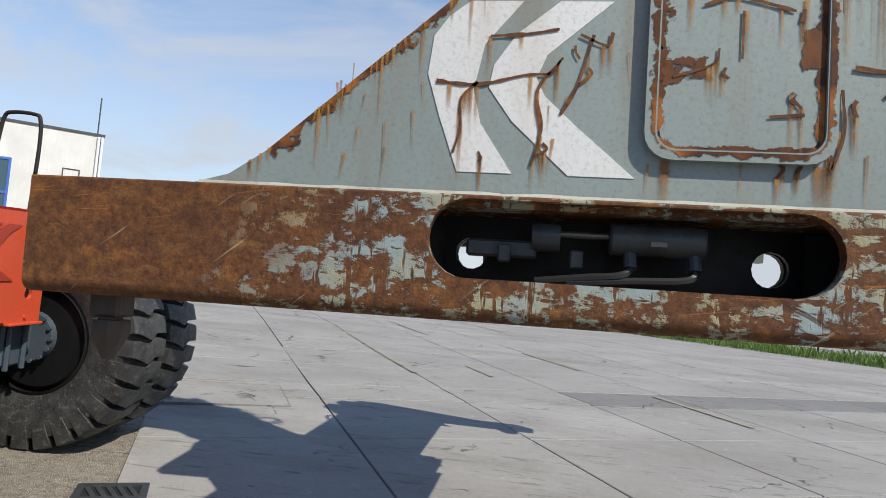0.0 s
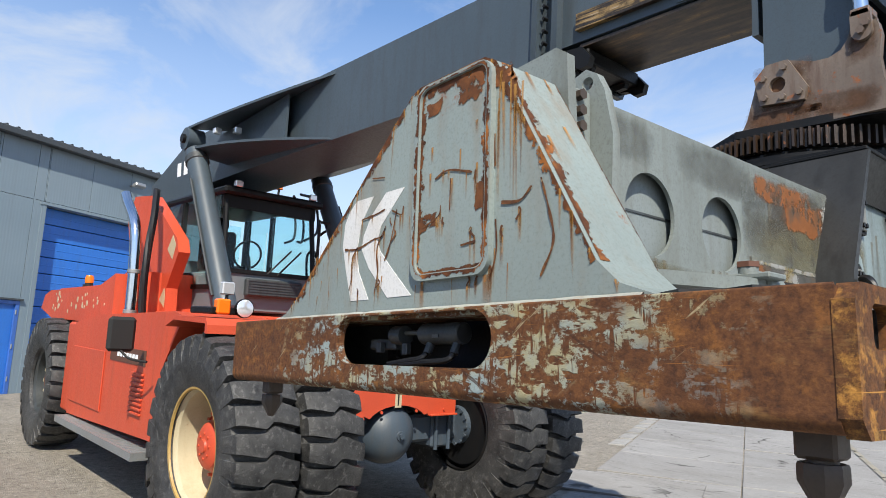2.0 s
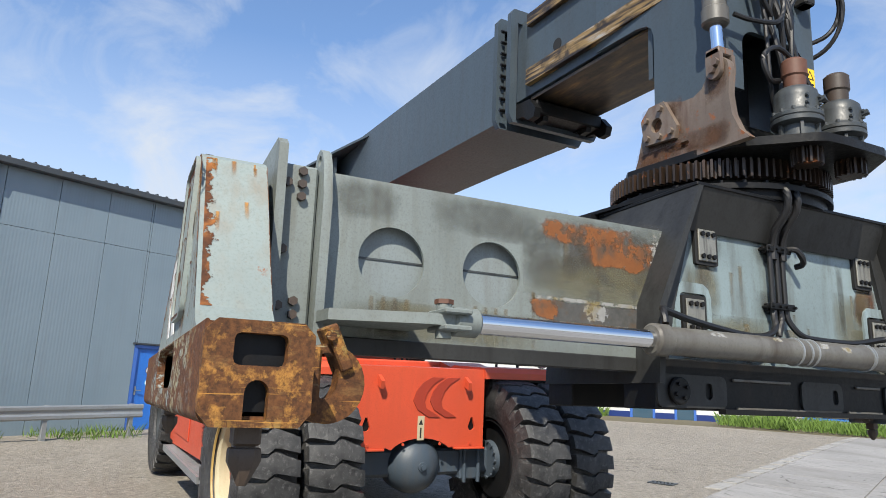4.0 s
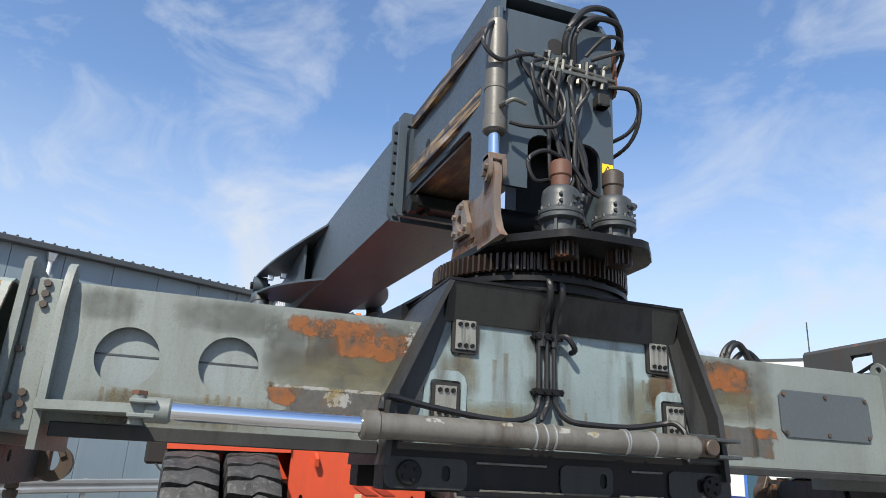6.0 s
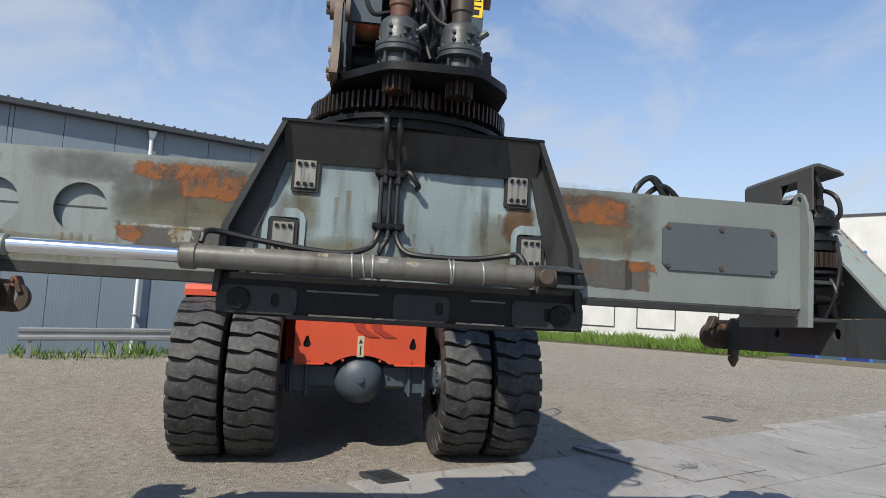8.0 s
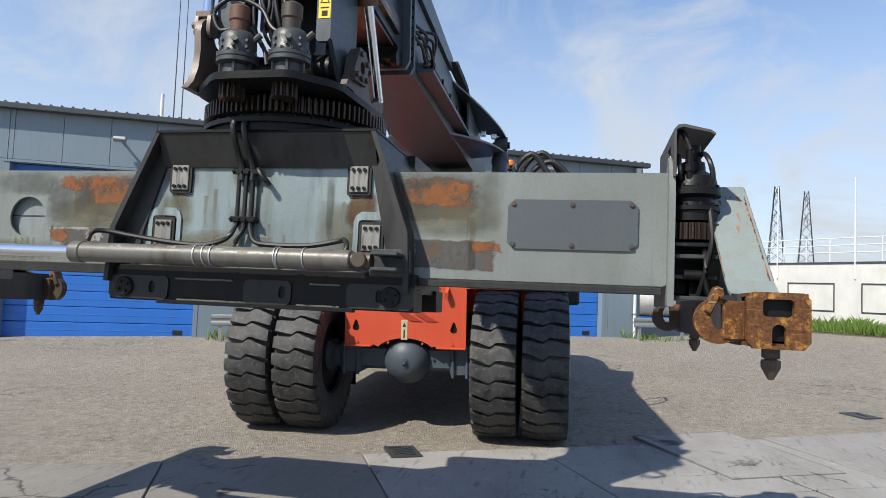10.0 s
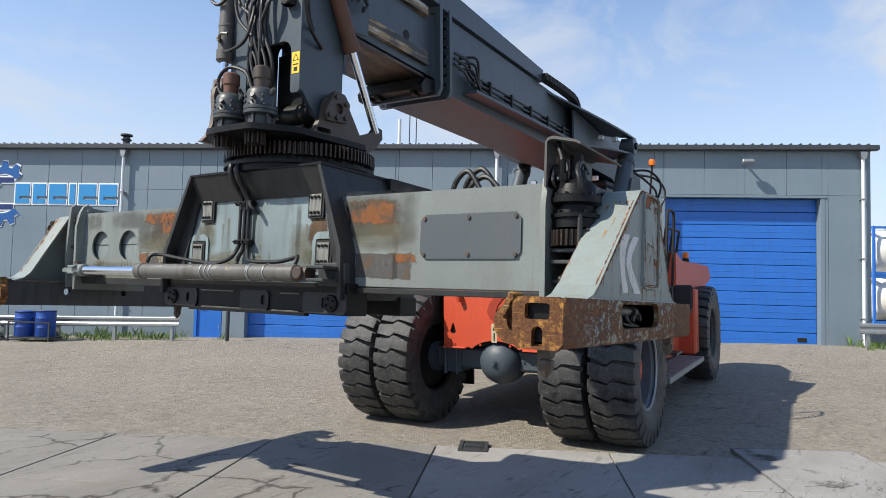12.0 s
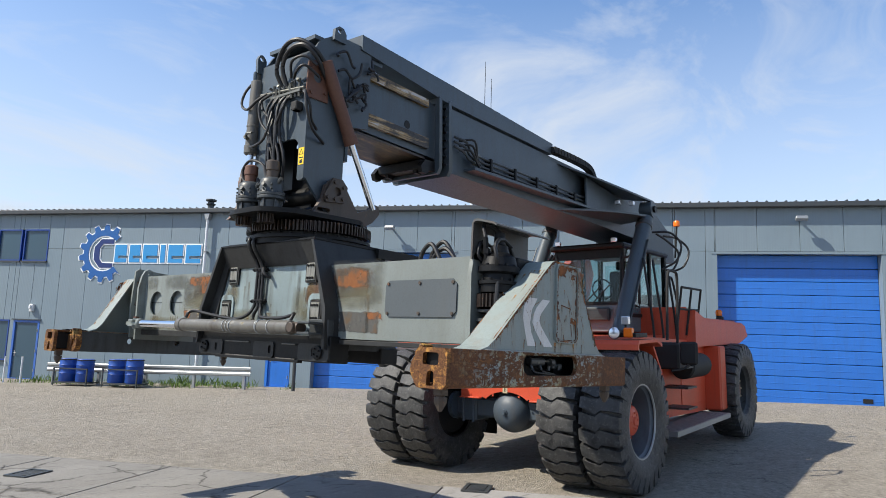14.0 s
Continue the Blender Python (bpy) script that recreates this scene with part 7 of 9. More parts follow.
    # pipes under the tray on the left flank, on a ledge with clamps
    for i, z in enumerate((4.20, 4.26, 4.32)):
        bm = B()
        hose(bm, [(1.95, 0.45, z + 0.16), (1.80, 0.50 + 0.02 * i, z + 0.10), (1.55, 0.50, z), (0.5, 0.50, z - 0.02), (-2.5, 0.50, z - 0.06)], 0.017, 8, 3)
        part("boom_pipe", bm, M_STEEL, outer)
        bm = B()
        rod(bm, (1.60, 0.50, z), (1.46, 0.50, z), 0.026, seg=6)
        part("pipe_fitting", bm, M_FIT, outer)
        bm = B()
        hose(bm, [(1.86, 0.46, z + 0.12), (1.74, 0.56 + 0.03 * i, z + 0.12), (1.62, 0.58, z - 0.02 - 0.03 * i), (1.48, 0.53, z - 0.06)], 0.015, 8, 4)
        part("hydraulic_hose", bm, M_HOSE, outer)
    bm = B()
    box(bm, -2.6, 1.7, 0.42, 0.60, 4.08, 4.12, 0.004)
    part("pipe_ledge", bm, M_BOOM, outer, "folded steel ledge along the boom")
    for i in range(6):
        bm = B()
        x = 1.2 - 0.62 * i
        box(bm, x - 0.025, x + 0.025, 0.42, 0.535, 4.15 - 0.01 * i, 4.335 - 0.01 * i, 0.008)
        part("pipe_clamp", bm, M_DARK, outer)
    bm = B()
    pts = [(-0.6, 0.48, 4.86), (-1.4, 0.48, 4.86), (-1.9, 0.48, 4.82), (-2.1, 0.48, 4.65), (-2.1, 0.48, 4.4), (-1.95, 0.48, 4.3)]
    p = smooth_path(pts, 8)
    for i in range(0, len(p) - 1):
        d = p[i + 1] - p[i]
        a = math.degrees(math.atan2(d.z, d.x))
        box(bm, 0, d.length * 0.86, -0.06, 0.06, -0.05, 0.05, 0.006, Matrix.Translation(p[i]) @ pose(0, 0, 0, 0, -a, 0))
    part("cable_chain", bm, M_BLACK, outer, "black cable drag chain")
    # writing on the rear of the boom as plain shapes
    bm = B()
    for i in range(5):
        x = -4.1 - 0.26 * i
        plate(bm, [[(x, 4.12), (x - 0.14, 4.12), (x - 0.17, 4.34), (x - 0.03, 4.34)]], "y", -0.424, -0.42)
    part("white_mark", bm, M_SIGNW, outer)


build_boom()


def build_head():
    """Boom head, its tilt cylinders, rotator plate and slew motors, in world places."""
    def wp(name, bm, mat, parent=None, label=""):
        ob = part(name, bm, mat, parent or stacker, label)
        ob.matrix_local = INV if parent is None else Matrix()
        return ob
    yl, yr = -0.385, 0.425
    bm = B()
    arch = [(0.225 + 0.10 * math.cos(radians(a)), 3.73 + 0.10 * math.sin(radians(a))) for a in range(0, 91, 15)] + [(-0.09 + 0.10 * math.cos(radians(a)), 3.73 + 0.10 * math.sin(radians(a))) for a in range(90, 181, 15)]
    plate(bm, [[(yl, 3.45), (yl, 4.70), (yr, 4.70), (yr, 3.42), (yr - 0.02, 3.40), (0.34, 3.40), (0.325, 3.42)] + arch + [(-0.19, 3.45)]], "x", 0.285, 0.315)
    side = [(0.285, 4.70), (0.285, 3.42), (0.0, 3.1), (-0.18, 3.06), (-0.18, 3.96), (-0.20, 4.02), (-0.25, 4.06), (-0.34, 4.08), (-0.75, 4.10), (-0.75, 4.98), (0.0, 4.98), (0.2, 4.85)]
    plate(bm, [side], "y", yl, yl + 0.03)
    plate(bm, [[(max(x, -0.5), z) if z > 4.0 else (x, z) for x, z in side]], "y", yr - 0.03, yr)
    box(bm, -0.7, 0.25, yl + 0.03, yr - 0.03, 4.86, 4.9)
    box(bm, -0.26, -0.22, yl + 0.03, yr - 0.03, 3.7, 4.1)
    head = wp("boom_head", bm, M_BOOM, None, "dark grey boom head with an arched opening")
    bm = B()
    rod(bm, (-0.04, yl + 0.03, 3.32), (-0.04, yr - 0.03, 3.32), 0.11, seg=24)
    box(bm, -0.16, 0.02, -0.13, 0.20, 3.2, 3.85)
    wp("pivot_tube", bm, M_DARK, head, "greasy black pivot tube")
    bm = B()
    for y, s in ((yl - 0.02, -1), (yr + 0.02, 1)):
        lug = [(0.26, 4.64), (0.36, 4.64), (0.37, 4.79), (0.345, 4.84), (0.315, 4.85), (0.285, 4.83), (0.26, 4.79)] if s < 0 else [(-0.1, 4.9), (0.06, 4.9), (0.05, 5.02), (0.0, 5.06), (-0.06, 5.05), (-0.1, 5.0)]
        c = (0.317, 4.805) if s < 0 else (-0.01, 5.01)
        plate(bm, [lug, circle(c[0], c[1], 0.027, 12)], "y", y - 0.02, y + 0.02)
        wp("lifting_lug", bm, M_BOOM, head)
        bm = B()
    box(bm, 0.24, 0.38, yl - 0.06, yl - 0.02, 4.36, 4.66, 0.01)
    wp("lug_block", bm, M_BOOM, head)
    # front right tilt cylinder
    yc = yl - 0.045
    bm = B()
    rod(bm, (0.345, yc, 3.80), (0.325, yc, 4.56), 0.066, seg=22, bev=0.008)
    rod(bm, (0.345, yc, 3.76), (0.344, yc, 3.86), 0.074, seg=22, bev=0.01)
    lathe(bm, [(0.067, 0), (0.071, 0.005), (0.071, 0.02), (0.067, 0.025)], (0.337, yc, 4.05), (0, 0, 1), 22)
    box(bm, 0.29, 0.36, yc - 0.03, yc + 0.03, 4.54, 4.66, 0.01)
    tc = wp("tilt_cylinder", bm, M_BARREL, head, "brown-grey tilt cylinder")
    bm = B()
    rod(bm, (0.36, yc, 3.52), (0.345, yc, 3.80), 0.036, seg=18)
    wp("tilt_rod", bm, M_CHROME, tc, "chrome rod")
    bm = B()
    for y in (yc - 0.058, yc + 0.032):
        plate(bm, [[(0.37 + 0.05 * math.cos(radians(a)), 3.47 + 0.05 * math.sin(radians(a))) for a in range(180, 361, 20)] + [(0.415, 3.56), (0.40, 3.585), (0.33, 3.585), (0.318, 3.56)]], "y", y, y + 0.026)
    box(bm, 0.318, 0.412, yc - 0.058, yc + 0.058, 3.555, 3.6, 0.006)
    bolts(bm, [(0.37, yc - 0.058, 3.47), (0.395, yc - 0.058, 3.505)], (0, -1, 0), 0.022, 0.022)
    wp("rod_clevis", bm, M_YOKE, tc, "rusty clevis with a bolted pin")
    bm = B()
    rod(bm, (0.41, yc + 0.01, 3.92), (0.45, yc + 0.03, 3.925), 0.02, seg=8)
    hose(bm, [(0.44, yc + 0.03, 3.925), (0.46, yc + 0.08, 3.95), (0.455, yc + 0.16, 3.94)], 0.014)
    wp("pipe_fitting", bm, M_FIT, tc, "zinc elbow fitting")
    # rear left tilt cylinder
    yc2 = yr + 0.06
    bm = B()
    rod(bm, (-0.22, yc2, 3.88), (0.17, yc2, 4.62), 0.066, seg=22, bev=0.008)
    rod(bm, (-0.23, yc2, 3.86), (-0.19, yc2, 3.94), 0.074, seg=22)
    tc2 = wp("tilt_cylinder", bm, M_PRIM, head, "rusty brown tilt cylinder")
    bm = B()
    rod(bm, (-0.57, yc2, 3.24), (-0.22, yc2, 3.88), 0.034, seg=18)
    wp("tilt_rod", bm, M_CHROME, tc2, "chrome rod")
    # rotator yoke lugs
    def yoke(y0, y1, pts, boss, mat, name):
        bm = B()
        plate(bm, [pts, [(x, z) for x, z in rounded(boss[0] + 0.06, boss[0] + 0.22, 3.11, 3.15, 0.018, 3)]], "y", y0, y1)
        sg = -1 if y0 < 0 else 1
        yo = y0 if sg < 0 else y1
        q = [(boss[0] - 0.13, boss[1] + 0.06), (boss[0] - 0.10, boss[1] - 0.10), (boss[0] + 0.14, boss[1] - 0.12), (boss[0] + 0.16, boss[1] - 0.05), (boss[0] + 0.06, boss[1] + 0.13), (boss[0] - 0.06, boss[1] + 0.13)]
        plate(bm, [q, circle(boss[0], boss[1], 0.045, 16)], "y", yo, yo + sg * 0.03)
        bolts(bm, [(boss[0] + dx, yo + sg * 0.03, boss[1] + dz) for dx, dz in ((-0.075, 0.05), (-0.07, -0.065), (0.04, 0.09), (0.12, -0.075), (0.03, -0.08))], (0, sg, 0), 0.02, 0.02)
        return wp(name, bm, mat, None, "primed yoke lug with bolted pin plate")
    A = [(-0.30, 3.04), (0.56, 3.04), (0.50, 3.10), (0.455, 3.2), (0.44, 3.32), (0.452, 3.44), (0.44, 3.505), (0.40, 3.545), (0.35, 3.545), (0.312, 3.515), (0.295, 3.46), (0.26, 3.41), (0.20, 3.385), (0.12, 3.39), (0.04, 3.42), (-0.03, 3.445), (-0.09, 3.445), (-0.15, 3.42), (-0.19, 3.36), (-0.21, 3.28), (-0.25, 3.14)]
    lug = yoke(yl - 0.075, yl - 0.03, A, (-0.06, 3.30), M_YOKE, "yoke_lug")
    for x0, x1, z0, z1 in ((-0.28, 0.16, 3.04, 3.22), (0.10, 0.44, 3.05, 3.2), (0.28, 0.45, 3.3, 3.54), (-0.22, 0.12, 3.16, 3.44)):
        bm = B()
        y = yl - 0.0765
        strip(bm, [((x0, y, z0), (x0, y, z1), 0), ((x1, y, z0), (x1, y, z1), 1)])
        wp("heat_stain", bm, M_BURN, lug, "brown rust bleeding through the primer")
    Bp = [(0.26, 3.04), (-0.45, 3.04), (-0.56, 3.10), (-0.65, 3.20), (-0.64, 3.28), (-0.56, 3.30), (-0.50, 3.23), (-0.34, 3.17), (-0.2, 3.36), (-0.12, 3.45), (0.0, 3.46), (0.09, 3.38), (0.12, 3.25)]
    yoke(yr + 0.03, yr + 0.075, Bp, (-0.04, 3.33), M_BROWN, "yoke_lug")
    # rotator plate
    cx, cy = -0.12, 0.035
    bm = B()
    top = [(0.70, -0.17), (0.735, -0.12), (0.745, 0.0), (0.745, 0.32), (0.72, 0.38), (0.52, 0.54), (0.42, 0.575), (-0.3, 0.60), (-0.62, 0.36), (-0.62, -0.28), (-0.3, -0.50), (0.34, -0.45), (0.44, -0.42)]
    plate(bm, [top], "z", 3.03, 3.075)
    for y in (-0.32, 0.40):
        plate(bm, [[(0.3, 3.075), (-0.2, 3.075), (-0.2, 3.3)]], "y", y - 0.015, y + 0.015)
    rp = wp("rotator_plate", bm, M_DARK, None, "black rotator plate")
    bm = B()
    n = 100
    ring = []
    for i in range(n):
        for f, r in ((0.0, 0.595), (0.22, 0.632), (0.55, 0.632), (0.77, 0.595)):
            a = 2 * math.pi * (i + f) / n
            ring.append((cx + r * math.cos(a), cy + r * math.sin(a)))
    plate(bm, [ring, circle(cx, cy, 0.5, 64)], "z", 2.90, 3.0)
    wp("slew_gear", bm, M_GEAR, None, "greasy brown slew ring with straight teeth")
    bm = B()
    lathe(bm, [(0.45, 0.0), (0.63, 0.0), (0.63, 0.03), (0.55, 0.035), (0.55, 0.05), (0.45, 0.06)], (cx, cy, 2.835), (0, 0, 1), 64)
    bolts(bm, [(cx + 0.59 * math.cos(a), cy + 0.59 * math.sin(a), 2.862) for a in [i * 2 * math.pi / 32 for i in range(32)]], (0, 0, 1), 0.016, 0.025)
    wp("slew_bearing", bm, M_DARK, None)
    bm = B()
    lathe(bm, [(0.45, 0.0), (0.6, 0.0), (0.6, 0.05), (0.56, 0.055), (0.56, 0.12), (0.45, 0.12)], (cx, cy, 2.785), (0, 0, 1), 64)
    wp("slew_drum", bm, M_DARK, None)
    # slew motors
    for y in (-0.085, 0.265):
        x = 0.55
        bm = B()
        lathe(bm, [(0.09, 0.0), (0.095, 0.0), (0.092, 0.085), (0.124, 0.095), (0.129, 0.10), (0.129, 0.12), (0.124, 0.126), (0.129, 0.132), (0.129, 0.15), (0.12, 0.16), (0.113, 0.17), (0.113, 0.24), (0.105, 0.28), (0.085, 0.30), (0.07, 0.305), (0, 0.305)], (x, y, 3.075), (0, 0, 1), 28)
        bolts(bm, [(x + 0.118 * math.cos(a), y + 0.118 * math.sin(a), 3.23) for a in [i * 2 * math.pi / 12 for i in range(12)]], (0, 0, 1), 0.011, 0.016)
        rod(bm, (x + 0.10, y + 0.04, 3.29), (x + 0.135, y + 0.05, 3.30), 0.018, seg=8)
        rod(bm, (x, y + 0.10, 3.32), (x, y + 0.15, 3.36), 0.02, seg=8)
        for a in (0.3, 1.35, 2.4, 3.45, 4.5, 5.55):
            box(bm, 0.085, 0.112, -0.008, 0.008, 0.0, 0.09, 0.0, pose(x, y, 3.075, 0, 0, math.degrees(a)))
        bolts(bm, [(x + 0.113 * math.cos(a), y + 0.113 * math.sin(a), 3.08 + h) for a in (-0.5, 0.25, 1.0) for h in (0.185, 0.225)], (1, 0, 0), 0.01, 0.014)
        sm = wp("slew_motor", bm, M_STEEL, rp, "grey hydraulic slew motor")
        bm = B()
        lathe(bm, [(0.055, 0.0), (0.058, 0.07), (0.066, 0.08), (0.066, 0.16), (0.05, 0.175), (0, 0.175)], (x, y, 3.375), (0, 0, 1), 16)
        wp("motor_cap", bm, M_PRIM if y < 0 else M_BROWN, sm, "rust brown motor cap")
        bm = B()
        pin = []
        for i in range(14):
            for f, r in ((0.0, 0.056), (0.25, 0.078), (0.55, 0.078), (0.8, 0.056)):
                a = 2 * math.pi * (i + f) / 14
                pin.append((x + 0.045 + r * math.cos(a), y + r * math.sin(a)))
        plate(bm, [pin], "z", 2.945, 3.03)
        wp("pinion", bm, M_GEAR, rp, "worn pinion gear")
    # yellow warning sticker
    bm = B()
    box(bm, 0.315, 0.3175, 0.338, 0.42, 3.55, 3.72)
    st = wp("warning_sticker", bm, M_YELLOW, head, "yellow warning sticker")
    bm = B()
    plate(bm, [[(0.345, 3.65), (0.413, 3.65), (0.379, 3.71)], [(0.356, 3.656), (0.402, 3.656), (0.379, 3.698)]], "x", 0.3175, 0.3185)
    box(bm, 0.3175, 0.3185, 0.36, 0.40, 3.565, 3.60)
    box(bm, 0.3175, 0.3185, 0.35, 0.41, 3.615, 3.625)
    wp("sticker_print", bm, M_BLACK, st)
    # hose harness
    rng = random.Random(7)
    for i in range(8):
        y = -0.02 + 0.034 * i
        bm = B()
        w = lambda k: k * (rng.random() - 0.5)
        hose(bm, [(0.34, y - 0.02, 4.35 - 0.01 * i), (0.40 + w(0.06), 0.04 + 1.25 * (y - 0.1) + w(0.08), 4.15 + w(0.1)), (0.41 + w(0.05), 0.03 + (y - 0.1) + w(0.12), 3.9), (0.40 + w(0.05), 0.06 + 0.8 * (y - 0.1) + w(0.1), 3.65), (0.38 + w(0.1), 0.08 + 0.7 * (y - 0.1) + w(0.1), 3.42), (0.30, 0.1 + w(0.2), 3.2)], 0.0125 + 0.006 * rng.random())
        wp("hydraulic_hose", bm, M_HOSE, head)
    loops = [[(0.34, 0.12, 4.37), (0.40, 0.10, 4.57), (0.42, 0.22, 4.71), (0.40, 0.42, 4.73), (0.30, 0.50, 4.62), (0.16, 0.47, 4.48), (0.02, 0.44, 4.36)], [(0.34, 0.05, 4.37), (0.42, 0.03, 4.55), (0.44, 0.16, 4.75), (0.42, 0.36, 4.79), (0.30, 0.50, 4.68), (0.12, 0.48, 4.54), (-0.05, 0.44, 4.4)],
             [(0.34, 0.38, 4.27), (0.42, 0.50, 4.23), (0.40, 0.57, 4.10), (0.34, 0.53, 3.97), (0.2, 0.44, 3.92)], [(0.34, 0.40, 4.28), (0.43, 0.53, 4.22), (0.42, 0.56, 4.04), (0.32, 0.53, 3.88), (0.1, 0.44, 3.8)],
             [(0.345, -0.43, 4.57), (0.40, -0.52, 4.45), (0.42, -0.55, 4.31), (0.42, -0.44, 4.23), (0.40, -0.3, 4.31), (0.36, -0.18, 4.37)], [(0.41, -0.36, 3.82), (0.44, -0.25, 3.80), (0.46, -0.06, 3.84), (0.44, 0.0, 4.02), (0.36, -0.06, 4.25)],
             [(0.50, -0.14, 3.44), (0.52, -0.24, 3.42), (0.52, -0.28, 3.54), (0.52, -0.16, 3.62), (0.50, 0.02, 3.56), (0.52, 0.12, 3.42), (0.55, 0.22, 3.36)], [(0.52, -0.02, 3.42), (0.50, 0.06, 3.30), (0.52, 0.10, 3.18)], [(0.36, -0.3, 4.37), (0.38, -0.22, 4.2), (0.40, -0.05, 4.05), (0.40, 0.02, 3.85)], [(0.36, -0.12, 4.35), (0.42, -0.22, 4.25), (0.42, -0.18, 4.05), (0.40, -0.04, 3.9)],
             [(0.36, 0.2, 4.45), (0.44, 0.3, 4.57), (0.4, 0.44, 4.61), (0.3, 0.52, 4.53)], [(0.36, 0.24, 4.43), (0.42, 0.36, 4.47), (0.4, 0.46, 4.51), (0.25, 0.5, 4.43)]]
    rng = random.Random(8)
    for k in range(11):
        p = [Vector((-0.15 - 0.3 * rng.random(), 0.47 + 0.05 * rng.random(), 4.3 + 0.5 * rng.random()))]
        for q in range(4):
            p.append(p[-1] + Vector((0.22 * (rng.random() - 0.5), 0.04 * (rng.random() - 0.5), 0.26 * (rng.random() - 0.5))))
        loops.append([tuple(x) for x in p])
    for k, l in enumerate(loops):
        bm = B()
        hose(bm, l, 0.022 if k < 2 else 0.014)
        wp("hydraulic_hose", bm, M_HOSE, head)
    bm = B()
    box(bm, 0.315, 0.37, -0.12, 0.36, 4.28, 4.31, 0.004)
    wp("fitting_rail", bm, M_FIT, head, "zinc rail of pipe fittings")
    for i in range(8):
        y = -0.1 + 0.06 * i + 0.02 * (rng.random() - 0.5)
        up, dn = 0.05 + 0.07 * rng.random(), 0.03 + 0.06 * rng.random()
        bm = B()
        rod(bm, (0.345, y, 4.29 - dn), (0.345 + 0.03 * rng.random(), y + 0.05 * (rng.random() - 0.5), 4.31 + up), 0.016, seg=6)
        rod(bm, (0.345, y, 4.31 + up * 0.6), (0.345 + 0.06 * rng.random(), y + 0.08 * (rng.random() - 0.5), 4.33 + up * 0.6), 0.014, seg=6)
        wp("pipe_fitting", bm, M_FIT if i % 3 else M_STEEL, head)
    bm = B()
    plate(bm, [[(0.08, 4.22), (0.33, 4.22), (0.35, 4.30), (0.34, 4.58), (0.22, 4.63), (0.10, 4.5)], circle(0.22, 4.44, 0.05, 14)], "y", yr + 0.002, yr + 0.02)
    bolts(bm, [(0.30, yr + 0.02, 4.27), (0.30, yr + 0.02, 4.52), (0.13, yr + 0.02, 4.30)], (0, 1, 0), 0.016, 0.02)
    wp("hose_bracket", bm, M_PRIM, head, "rusty brown hose bracket")
    bm = B()
    rod(bm, (0.36, -0.3, 4.37), (0.36, 0.42, 4.31), 0.013, seg=8)
    wp("cross_pipe", bm, M_FIT, head)
    bm = B()
    box(bm, 0.315, 0.40, 0.27, 0.36, 4.09, 4.18, 0.01)
    rod(bm, (0.36, 0.315, 4.09), (0.36, 0.315, 4.17), 0.04, seg=14)
    wp("work_lamp", bm, M_BLACK, head, "small black work lamp")
    # flat black disc paints the dark of a hole, nothing is cut
    bm = B()
    plate(bm, [circle(0.0, 4.5, 0.06, 20)], "x", 0.3155, 0.3165)
    wp("port_hole", bm, M_BLACK, head)


build_head()

